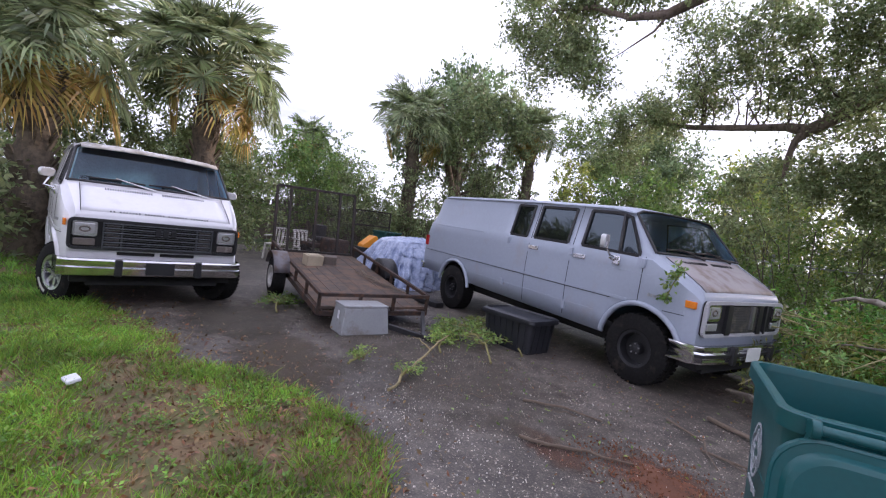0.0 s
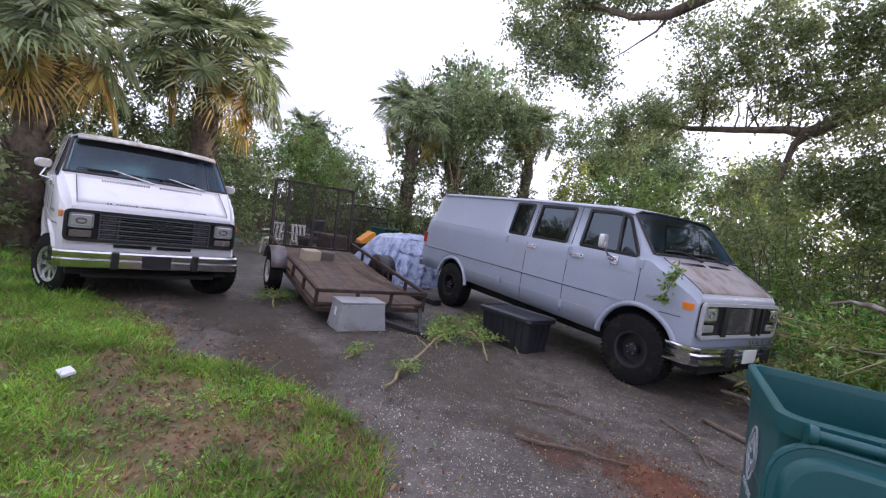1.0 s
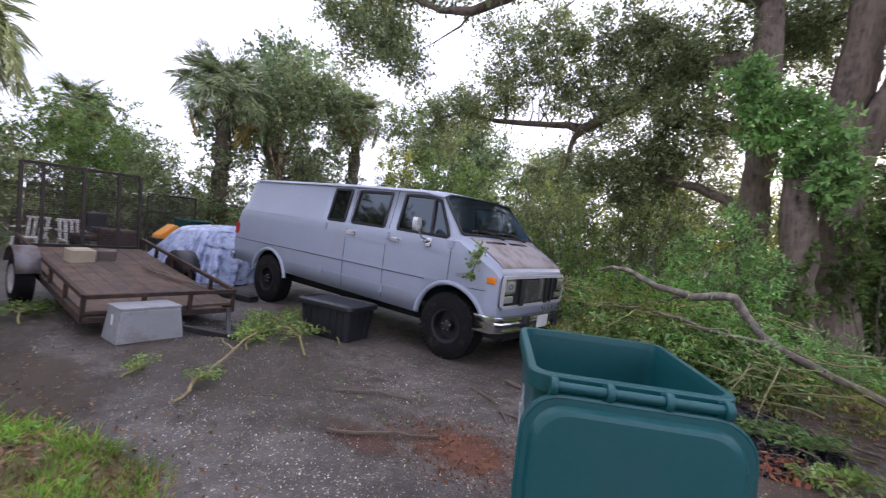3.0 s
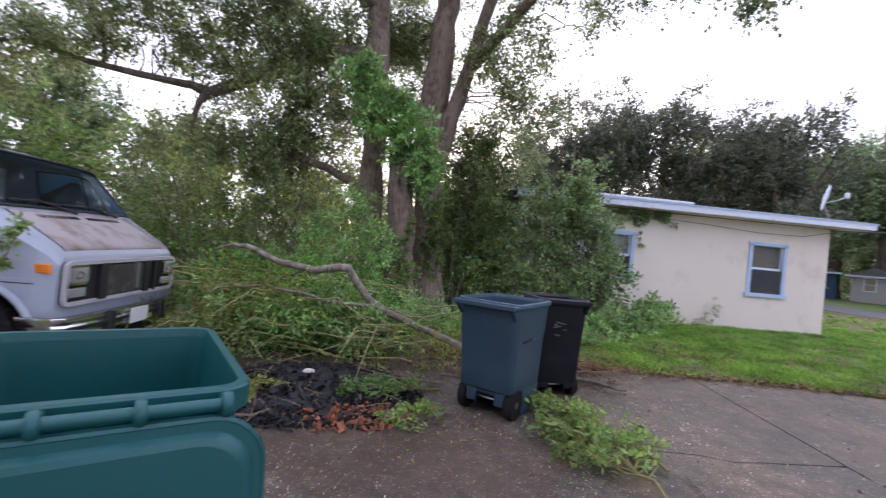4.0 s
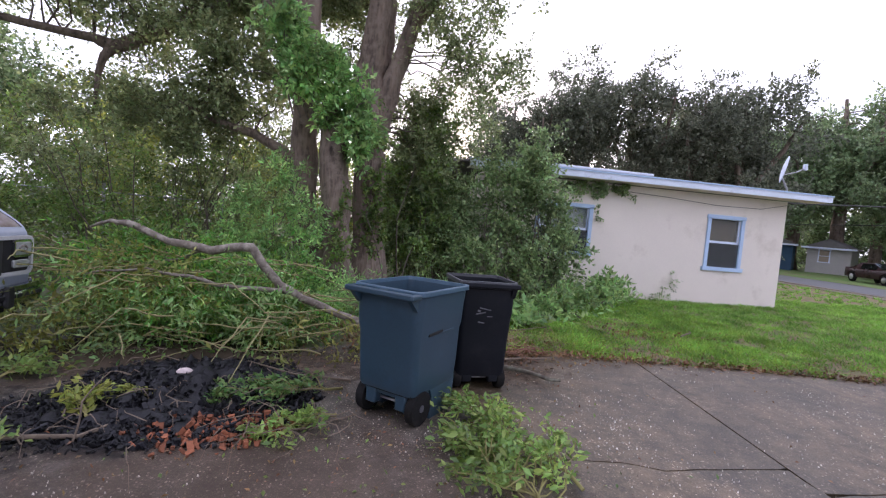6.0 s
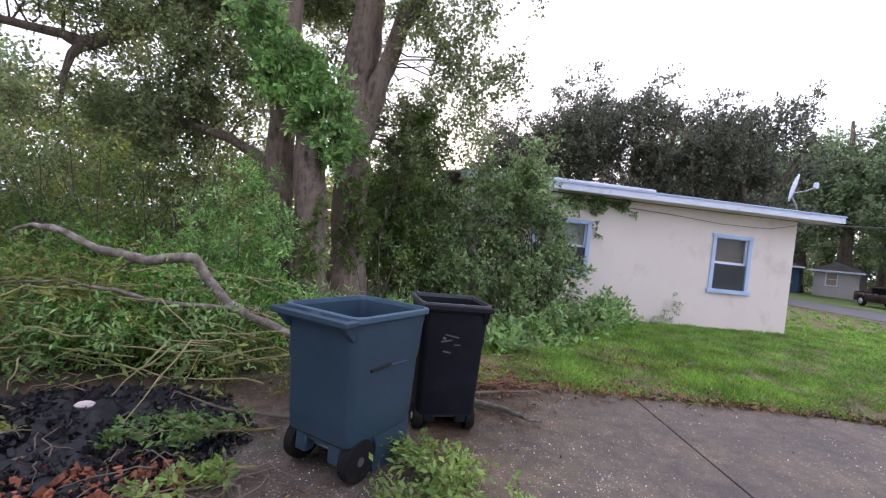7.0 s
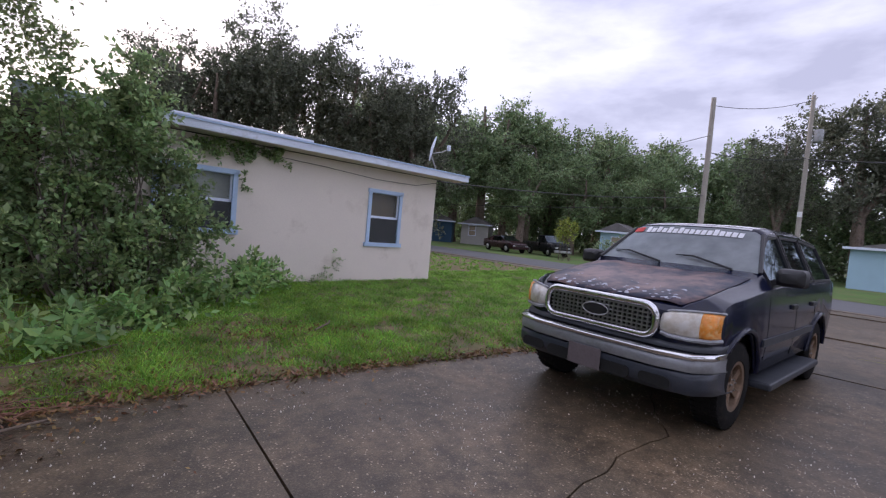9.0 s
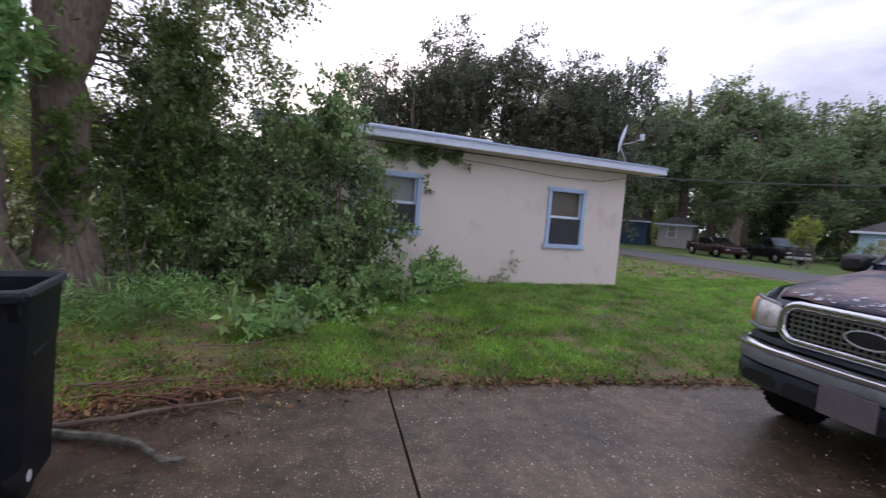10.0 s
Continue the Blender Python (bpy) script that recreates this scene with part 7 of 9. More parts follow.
# chain-link fence behind the grey van
link = thing("chain_link_fence", "rusting chain-link fence overgrown with leaves", "fence")
posts = [(-12.5, 7.2), (-9.5, 7.1), (-6.5, 7.1), (-4.0, 7.05), (-1.53, 7.0), (0.8, 6.95)]
for x, y in posts:
    part("post", MB().tube([(x, y, -0.05), (x, y, 1.8)], 0.03, 8), M_GALV, link, "", 60)
wire = MB()
for (x0, y0), (x1, y1) in zip(posts, posts[1:]):
    wire.tube([(x0, y0, 1.62), ((x0 + x1) / 2, (y0 + y1) / 2, 1.6), (x1, y1, 1.62)], 0.014, 6)
    n = int(abs(x1 - x0) / 0.09)
    for k in range(-16, n):
        for d in (1, -1):
            xa, xb = x0 + k * 0.09, x0 + k * 0.09 + 1.5
            za, zb = (0.05, 1.6) if d > 0 else (1.6, 0.05)
            ta, tb2 = max(0, (x0 - xa) / 1.5), min(1, (x1 - xa) / 1.5)
            if ta < tb2:
                wire.add([(lerp(xa, xb, q), y0, lerp(za, zb, q) + e) for q in (ta, tb2) for e in (-0.002, 0.002)] , [(0, 1, 3, 2)])
tagged(part("wire_mesh", wire, M_GALV, link), kind="stuff")

# ---- trees and shrubs ----
# the big oak behind the brush, with three stems
tree("large old oak with three ivy-clad stems and a spreading limb", "oak_tree", "tree",
    [[(3.5, 5.1, -0.1, 0.34), (3.42, 5.0, 0.8, 0.26), (3.34, 4.95, 1.9, 0.25), (3.2, 4.9, 3.3, 0.22)],
     [(4.1, 5.8, -0.1, 0.42), (3.94, 5.7, 1.2, 0.28), (3.84, 5.9, 3.0, 0.29), (3.74, 6.1, 4.4, 0.32), (3.85, 6.1, 5.4, 0.3), (3.9, 6.1, 6.8, 0.25), (3.6, 5.8, 9.5, 0.08)],
     [(2.8, 5.8, -0.1, 0.3), (2.68, 5.65, 1.6, 0.24), (2.6, 5.6, 3.4, 0.25), (2.5, 5.6, 5.2, 0.27), (2.5, 5.6, 7.5, 0.2), (2.3, 5.6, 9.5, 0.07)],
     [(3.85, 5.85, 2.6, 0.2), (4.15, 5.95, 4.0, 0.19), (4.5, 6.0, 5.4, 0.16), (5.0, 5.8, 7.6, 0.12), (5.2, 5.6, 10.0, 0.07)],
     [(2.5, 5.6, 5.3, 0.16), (1.3, 6.0, 5.4, 0.15), (0.4, 6.0, 5.0, 0.14), (-0.5, 6.1, 4.5, 0.13), (-0.95, 6.1, 4.3, 0.12), (-1.3, 6.1, 4.42, 0.08), (-2.3, 6.0, 4.5, 0.07), (-3.3, 6.0, 4.62, 0.055), (-4.5, 6.0, 4.95, 0.035), (-5.4, 6.0, 4.8, 0.015)],
     [(-0.95, 6.1, 4.32, 0.1), (-1.12, 6.1, 4.1, 0.07), (-1.2, 6.1, 3.75, 0.05), (-1.25, 6.1, 3.2, 0.02)],
     [(2.6, 5.7, 2.2, 0.12), (2.2, 5.9, 2.7, 0.1), (1.6, 6.0, 2.98, 0.08), (0.9, 6.0, 3.15, 0.06), (0.3, 6.0, 3.4, 0.04), (-0.3, 6.0, 3.2, 0.02)],
     [(2.5, 5.6, 6.3, 0.15), (0.8, 4.0, 6.6, 0.12), (-0.6, 2.7, 5.95, 0.1), (-1.7, 2.25, 5.5, 0.085), (-2.4, 2.2, 5.62, 0.06), (-3.3, 2.15, 6.1, 0.045), (-4.4, 2.1, 6.4, 0.02)],
     [(-1.7, 2.25, 5.5, 0.03), (-1.9, 2.2, 5.25, 0.018), (-2.5, 2.2, 5.05, 0.01), (-2.9, 2.2, 4.95, 0.006)],
     [(4.5, 6.0, 5.4, 0.13), (5.6, 4.8, 6.6, 0.1), (6.8, 3.6, 7.4, 0.06), (7.4, 2.4, 6.3, 0.03), (7.6, 1.9, 5.3, 0.01)]],
    [(1.0, 6.0, 6.0, 2.0, 1.2, 0.75, 62), (-0.8, 6.1, 5.3, 1.1, 0.8, 0.6, 32), (-2.4, 5.9, 5.5, 1.3, 0.9, 0.75, 34), (-3.8, 5.9, 5.3, 1.1, 0.8, 0.75, 26), (-4.9, 6.0, 4.9, 0.7, 0.7, 0.55, 20), (-5.3, 6.0, 4.1, 0.5, 0.5, 0.4, 10),
     (-1.9, 5.2, 6.3, 1.4, 0.8, 0.6, 30), (-0.2, 5.4, 6.2, 1.0, 0.7, 0.6, 26), (0.6, 5.6, 4.5, 0.8, 0.5, 0.45, 18), (1.6, 5.7, 4.3, 0.8, 0.5, 0.7, 28), (0.6, 6.1, 3.4, 0.9, 0.6, 0.5, 26), (-0.2, 6.6, 3.2, 1.0, 0.6, 0.6, 24), (-1.5, 6.5, 3.5, 0.9, 0.5, 0.4, 14),
     (-4.9, 2.2, 6.5, 0.9, 0.6, 0.7, 24), (-4.3, 2.2, 5.6, 0.65, 0.5, 0.7, 20), (-5.0, 2.3, 5.4, 0.4, 0.4, 0.45, 6), (-3.3, 2.2, 5.1, 0.5, 0.45, 0.6, 20), (-3.2, 2.3, 6.4, 0.8, 0.5, 0.5, 22), (-1.9, 2.3, 6.1, 0.9, 0.5, 0.4, 18), (-0.8, 2.7, 6.5, 0.9, 0.6, 0.5, 16),
     (3.0, 5.6, 8.0, 3.0, 2.4, 1.6, 64), (0.6, 7.4, 4.2, 2.2, 0.9, 1.4, 56), (5.3, 5.6, 6.0, 0.9, 0.9, 1.2, 34), (6.6, 4.4, 7.0, 1.8, 1.5, 1.1, 36), (5.2, 6.4, 3.6, 0.7, 0.6, 1.3, 26), (4.6, 7.2, 3.0, 0.9, 0.7, 1.6, 60), (5.7, 7.2, 4.0, 0.9, 0.7, 1.0, 20), (6.0, 5.8, 4.9, 0.8, 0.7, 1.0, 14), (3.1, 6.7, 6.2, 0.55, 0.5, 0.8, 40), (1.0, 5.9, 5.3, 0.7, 0.5, 0.6, 30), (3.2, 7.2, 5.4, 1.4, 0.8, 1.3, 34), (7.6, 1.9, 5.35, 0.45, 0.4, 0.3, 9)],
    175, 0.27, 0.078, 0.6, M_LEAF, M_BARK, 190)


def palm(label, x, y, trunk_h, r, fans, dry, group="palms", lean=(0, 0), skirt=0.5):
    """A cabbage palm: a rough trunk, folded fans all round, and brown ones hanging."""
    t = thing("palm_tree", label, "palm tree", pose(x, y, 0), group)
    tr = MB()
    prof = []
    for k in range(15):
        u = k / 14
        prof.append(((lean[0] * u, lean[1] * u, trunk_h * u - 0.1 * (k == 0)), 0.26 + 0.05 * math.sin(k * 2.1) + 0.1 * (1 - u) ** 3))
    tr.tube([p for p, _ in prof], [q for _, q in prof], 12)
    for k in range(90):
        u = rng.uniform(0.1, 1.0)
        a = rng.uniform(0, 2 * math.pi)
        d = Vector((math.cos(a), math.sin(a), 0))
        p = Vector((lean[0] * u, lean[1] * u, trunk_h * u)) + d * 0.24
        tr.beam(p, p + d * 0.14 + Vector((0, 0, 0.24)), 0.07, 0.03)
    part("trunk", tr, M_PALMBARK, t, "", 40)
    top = np.array([lean[0], lean[1], trunk_h + 0.15])
    for name, count, material, lo, hi in (("crown", fans, M_FAN, -0.35, 1.4), ("dead_fronds", dry, M_FAN_DRY, -0.75, -0.3)):
        base, tip, wid = [], [], []
        stalk = MB()
        for k in range(count):
            a = rng.uniform(0, 2 * math.pi)
            e = rng.uniform(lo, hi)
            d = np.array([math.cos(a) * math.cos(e), math.sin(a) * math.cos(e), math.sin(e)])
            L = r * rng.uniform(0.45, 0.64) * (0.9 if name != "crown" else 1)
            hub = top + d * L + np.array([0, 0, -0.12 * L])
            stalk.tube([top, top + d * L * 0.5, hub], [0.03, 0.02, 0.014], 4)
            side = np.cross(d, [0, 0, 1.0])
            side /= np.linalg.norm(side) + 1e-6
            tw = rng.uniform(-0.5, 0.5)
            upv = np.cross(side, d)
            nod = rng.uniform(0.8, 1.45) if e < 0.5 else rng.uniform(0.2, 0.9)
            mid_way = d * math.cos(nod) - upv * math.sin(nod) * (1 if upv[2] > 0 else -1)
            n = 36
            R = r * rng.uniform(0.37, 0.45)
            for j in range(n):
                f = lerp(-2.4, 2.4, j / (n - 1))
                q = mid_way * math.cos(f) + side * math.sin(f)
                ln = R * (1 - 0.2 * abs(f) / 2) * rng.uniform(0.9, 1.05)
                sag = np.array([0, 0, -1.0]) * ln * (0.03 + 0.1 * rng.random() + (0.12 if name != "crown" else 0))
                m = hub + q * ln * 0.6
                base.append(hub)
                tip.append(m)
                wid.append(0.075)
                base.append(m)
                tip.append(m + q * ln * 0.4 + sag)
                wid.append(0.045)
        part("stalk" if name == "crown" else "dead_stalk", stalk, material, t, "", 60)
        o = new(name, blades_mesh(name, np.array(base), np.array(tip), np.array(wid), material))
        o.parent = t
        if name != "crown":
            tagged(o, "brown hanging dead fronds")
    pos, _ = clusters([(lean[0], lean[1], trunk_h - 0.1, r * 0.45, r * 0.45, 0.45, int(40 * skirt) + 6)], 45, 0.2)
    o = new("seed_stalk", leaf_mesh("seed_stalk", pos, 0.16, 0.12, M_FAN_DRY, 0.0, 0.6))
    o.parent = t
    return t


palm("cabbage palm with a round crown and brown hanging fronds", -9.5, -3.95, 4.35, 2.4, 66, 4)
palm("leaning cabbage palm with golden dry fronds", -7.6, -6.75, 3.6, 2.1, 58, 9, lean=(0.1, 0.1))
palm("tall cabbage palm behind the fence with vine-hung trunk", -13.9, 3.95, 5.4, 2.4, 54, 5)
palm("cabbage palm half hidden by other trees", -13.5, 10.0, 6.2, 2.1, 46, 5)
palm("distant cabbage palm above the bushes", -19.5, 0.9, 4.6, 1.7, 36, 6)

G = "background shrubs"
# far end of the yard
shrub("bright yellow-green bushes behind the board fence", [(-14.6, -2.7, 2.0, 1.1, 1.3, 2.0, 90), (-15.0, -0.6, 2.4, 1.2, 1.6, 2.3, 120), (-15.4, 1.0, 2.7, 1.2, 1.4, 2.3, 90), (-16.2, -1.8, 2.9, 1.0, 1.2, 1.2, 44), (-16.4, 0.4, 3.3, 1.0, 1.3, 1.0, 46), (-15.8, 2.2, 2.9, 0.9, 0.9, 1.3, 40)], 45, 0.35, 0.115, 0.5, M_LEAF_B, stems=24, group=G)
shrub("broad-leaved tree growing between the palms", [(-13.2, 6.4, 6.6, 1.1, 1.1, 1.0, 50), (-13.0, 7.6, 7.0, 0.9, 0.9, 0.8, 36), (-13.1, 5.8, 5.2, 1.0, 0.9, 1.0, 34), (-12.8, 8.6, 5.4, 1.0, 1.0, 1.0, 34), (-13.0, 7.2, 5.0, 1.0, 1.0, 1.2, 34)], 42, 0.36, 0.15, 0.5, M_LEAF, name="tree", category="tree", stems=26, group=G)
shrub("dark green bush crowding the end of the yard", [(-13.6, 1.5, 1.7, 0.9, 1.0, 1.8, 80), (-13.2, 2.5, 1.3, 0.8, 1.0, 1.3, 60), (-13.0, 3.2, 0.8, 0.8, 1.0, 0.8, 40)], 50, 0.3, 0.12, 0.5, M_LEAF, stems=20, group=G)
shrub("tangle of vines and dark leaves round the palm trunk", [(-13.6, 4.4, 2.2, 1.2, 1.6, 2.0, 100), (-12.9, 6.6, 2.2, 1.3, 1.6, 2.0, 100), (-12.6, 8.6, 2.4, 1.4, 1.6, 2.2, 90)], 45, 0.32, 0.12, 0.5, M_LEAF, stems=50, group=G)
shrub("dense dark undergrowth under the palms", [(-6.9, -7.3, 1.0, 0.9, 0.7, 1.0, 40), (-9.4, -7.2, 1.2, 1.6, 1.4, 1.3, 70), (-11.5, -5.2, 1.7, 1.5, 1.8, 1.8, 100), (-13.0, -7.6, 2.4, 2.0, 2.4, 2.4, 120), (-11.3, -4.4, 2.9, 0.9, 1.3, 0.9, 50), (-10.8, -6.6, 2.9, 1.0, 1.2, 1.0, 60), (-11.2, -2.6, 1.6, 0.8, 0.9, 1.5, 50), (-11.0, -5.6, 4.2, 1.0, 1.3, 0.9, 60), (-10.4, -7.6, 3.9, 1.0, 1.2, 1.0, 60), (-11.4, -3.6, 3.3, 0.8, 0.8, 0.8, 36)], 45, 0.34, 0.13, 0.5, M_LEAF, stems=40, group=G)
shrub("slender tree standing behind the chain-link fence", [(-12.9, 12.0, 6.9, 1.5, 1.2, 1.3, 50), (-11.3, 12.0, 6.0, 1.4, 1.2, 1.7, 60), (-9.7, 12.0, 4.9, 1.4, 1.0, 1.5, 60), (-11.6, 12.0, 3.4, 1.6, 1.0, 1.6, 70)], 44, 0.36, 0.14, 0.5, M_LEAF_MIDG, name="tree", category="tree", stems=30, group=G)
shrub("yellowing shrub beside the chain-link fence", [(-8.6, 7.9, 2.6, 1.0, 0.8, 2.0, 70)], 45, 0.3, 0.12, 0.5, M_LEAF_YEL, stems=16, group=G)
shrub("bright green bushes behind the grey van", [(-6.4, 8.2, 2.4, 1.3, 0.9, 1.9, 90), (-4.6, 8.3, 2.2, 1.3, 0.9, 1.8, 80)], 45, 0.32, 0.12, 0.5, M_LEAF_B, stems=24, group=G)
shrub("leafy undergrowth along the fence", [(-2.2, 7.7, 1.9, 1.4, 0.8, 1.7, 90), (0.2, 7.6, 1.8, 1.4, 0.8, 1.6, 90), (-0.9, 6.0, 0.9, 1.2, 0.8, 0.9, 60), (-2.8, 6.2, 0.9, 1.3, 0.7, 0.9, 60)], 48, 0.3, 0.085, 0.5, M_LEAF_B, stems=30, group=G)
shrub("dark leafy thicket near the big oak", [(0.9, 6.4, 2.4, 1.1, 0.9, 1.7, 80), (1.6, 8.2, 2.6, 1.6, 1.0, 2.2, 90), (-1.4, 5.6, 2.5, 1.0, 0.8, 1.1, 50)], 48, 0.3, 0.085, 0.5, M_LEAF, stems=30, group=G)
shrub("sunlit yellow-green thicket beyond the fence", [(-3.6, 10.0, 2.6, 1.8, 1.0, 2.0, 70), (-0.5, 9.8, 2.4, 2.2, 1.0, 2.0, 110), (2.0, 10.2, 2.4, 1.8, 1.0, 2.1, 90), (4.4, 10.4, 2.0, 1.4, 0.9, 1.8, 50)], 45, 0.34, 0.115, 0.5, M_LEAF_YEL, stems=20, group=G)
shrub("green shrub leaning against the house, paled by painted haze", [(6.7, 6.4, 1.0, 1.2, 0.7, 0.95, 80), (7.9, 6.7, 1.0, 0.8, 0.5, 0.85, 44), (6.9, 6.7, 2.1, 0.8, 0.5, 0.7, 44), (7.5, 6.6, 2.5, 0.7, 0.5, 0.6, 34), (7.7, 6.4, 3.2, 0.4, 0.35, 0.6, 16), (7.0, 6.5, 3.0, 0.5, 0.3, 0.4, 14), (8.2, 6.7, 2.2, 0.3, 0.25, 0.5, 8), (8.35, 6.75, 1.7, 0.35, 0.25, 0.6, 16), (8.4, 6.6, 0.9, 0.45, 0.3, 0.6, 20)], 60, 0.26, 0.1, 0.55, M_LEAF_HOUSE, stems=50)
shrub("dark leafy shrub filling the corner by the porch", [(5.2, 6.9, 1.4, 0.9, 0.7, 1.4, 90), (5.9, 6.8, 1.6, 0.7, 0.6, 1.2, 60), (4.9, 7.2, 2.6, 0.8, 0.6, 0.9, 50), (4.4, 7.6, 1.5, 0.8, 0.6, 1.5, 60), (5.4, 8.4, 1.6, 1.0, 0.6, 1.6, 60)], 90, 0.28, 0.085, 0.5, M_LEAF_HOUSE, stems=30)
shrub("low leafy cuttings lying before the house", [(8.2, 5.6, 0.25, 0.9, 0.4, 0.26, 22), (7.15, 4.6, 0.2, 0.7, 0.5, 0.18, 24), (6.6, 3.7, 0.12, 0.4, 0.4, 0.1, 12), (9.2, 6.5, 0.3, 0.7, 0.4, 0.35, 22), (10.0, 7.0, 0.2, 0.5, 0.3, 0.2, 10)], 36, 0.22, 0.14, 0.42, M_LEAF_PALE, stems=20)
shrub("vine climbing the house wall and eave", [(9.2, 7.62, 2.75, 0.7, 0.06, 0.16, 26), (9.64, 7.64, 2.2, 0.03, 0.04, 0.25, 3), (10.3, 7.66, 2.8, 0.6, 0.04, 0.1, 12), (8.3, 7.3, 0.8, 0.4, 0.2, 0.5, 14)], 30, 0.1, 0.08, 0.55, M_LEAF_HOUSE, stems=0)
shrub("small vine at the foot of the house wall", [(11.75, 7.6, 0.22, 0.14, 0.05, 0.2, 5), (11.95, 7.63, 0.65, 0.06, 0.03, 0.3, 4), (11.2, 7.58, 0.1, 0.6, 0.08, 0.1, 14), (10.2, 7.5, 0.25, 0.4, 0.15, 0.25, 14)], 22, 0.09, 0.05, 0.45, M_LEAF_HOUSE, stems=0)
shrub("bright green saplings at the foot of the oak", [(2.7, 4.5, 0.9, 0.6, 0.4, 0.75, 44), (3.0, 4.4, 1.5, 0.2, 0.2, 0.5, 14), (2.55, 4.6, 1.9, 0.35, 0.3, 0.6, 26), (1.9, 4.9, 1.4, 0.5, 0.4, 0.55, 28), (2.0, 4.9, 0.8, 0.6, 0.5, 0.55, 36), (1.4, 5.2, 0.7, 0.6, 0.4, 0.5, 26), (3.3, 4.3, 0.35, 0.6, 0.4, 0.35, 24)], 54, 0.17, 0.085, 0.36, M_LEAF_BR, stems=24)
shrub("bright green leafy sprouts on the oak stem", [(2.5, 4.6, 4.45, 0.4, 0.35, 0.45, 34), (2.85, 4.6, 3.95, 0.55, 0.4, 0.5, 50), (3.3, 4.65, 3.5, 0.5, 0.38, 0.45, 44), (3.66, 4.7, 3.05, 0.3, 0.3, 0.4, 28), (3.7, 4.8, 2.55, 0.14, 0.16, 0.25, 8)], 46, 0.15, 0.12, 0.45, M_LEAF_BR, stems=14, name="oak_sprout", foot_z=3.1)
shrub("ivy hanging on the oak stems", [(4.05, 5.45, 2.2, 0.28, 0.12, 1.6, 50), (5.1, 6.5, 2.2, 0.7, 0.6, 2.2, 90), (4.5, 6.8, 1.6, 0.9, 0.6, 1.6, 70), (3.5, 4.68, 1.2, 0.16, 0.1, 0.9, 16)], 40, 0.14, 0.08, 0.55, M_LEAF_B, stems=12, name="ivy")
shrub("tall weeds and grass behind the bins", [(4.0, 4.2, 0.2, 1.4, 0.7, 0.25, 60), (5.4, 4.9, 0.2, 0.9, 0.6, 0.25, 40), (3.2, 3.4, 0.15, 0.6, 0.5, 0.2, 24)], 40, 0.22, 0.13, 0.16, M_LEAF_BR, stems=0, name="tall_weeds", up=0.0)

# broken branch and brush heap beside the van
def branch(name, label, stems, category="branch", group="", material=None):
    t = thing(name, label, category, None, group)
    for st in stems:
        pts, rad = [], []
        for p, q in zip(st, st[1:]):
            for k in range(4):
                w = [lerp(a, b, k / 4) for a, b in zip(p, q)]
                j = noise.noise_vector((w[0] * 4, w[1] * 4, w[2] * 4)) * 0.035
                pts.append((w[0] + j.x, w[1] + j.y, max(w[3], w[2] + j.z)))
                rad.append(w[3] * (1 + 0.2 * noise.noise((w[0] * 7, w[1] * 7, 1))))
        pts.append(st[-1][:3])
        rad.append(st[-1][3])
        part("limb", MB().tube(pts, rad, 8), material or M_BRANCH, t, "", 60)
    return t


branch("fallen_branch", "long broken branch arching over the brush heap",
    [[(4.9, 1.85, 0.05, 0.034), (4.17, 2.05, 0.27, 0.043), (3.6, 2.1, 0.46, 0.047), (3.08, 2.1, 0.68, 0.052), (2.93, 2.1, 0.9, 0.052), (2.78, 2.06, 1.1, 0.050), (2.35, 2.05, 1.05, 0.047), (1.9, 2.05, 1.12, 0.040), (1.5, 2.0, 1.26, 0.036), (1.33, 2.05, 1.3, 0.022), (1.1, 2.1, 1.2, 0.014)],
     [(3.2, 2.1, 0.62, 0.036), (2.9, 1.9, 0.66, 0.025), (2.4, 1.7, 0.75, 0.020), (1.9, 1.65, 0.85, 0.014), (1.3, 1.7, 0.75, 0.009)],
     [(2.3, 2.05, 1.05, 0.029), (1.9, 2.4, 0.9, 0.022), (1.3, 2.7, 0.7, 0.014)],
     [(3.6, 2.1, 0.44, 0.029), (3.2, 2.8, 0.5, 0.022), (2.6, 3.4, 0.55, 0.014)]])
sticks = []
for k in range(120):
    a = (rng.uniform(0.7, 3.7), rng.uniform(1.4, 3.0))
    ang, L = rng.normal() * 0.7 + (3.14 if rng.random() < 0.6 else 0.0), rng.uniform(0.6, 1.7)
    z = rng.uniform(0.12, 0.95) * (0.55 if a[1] < 1.7 else 1)
    sticks.append([(a[0], a[1], z, rng.uniform(0.004, 0.011)), (a[0] + 0.5 * L * math.cos(ang), a[1] + 0.4 * L * math.sin(ang), z + rng.uniform(0, 0.15), 0.007), (a[0] + L * math.cos(ang), a[1] + 0.8 * L * math.sin(ang), max(0.03, z + rng.uniform(-0.35, 0.1)), 0.003)])
brush = branch("brush_heap", "heap of cut leafy branches beside the van", sticks, "brush pile", "", M_TWIG_OLIVE)
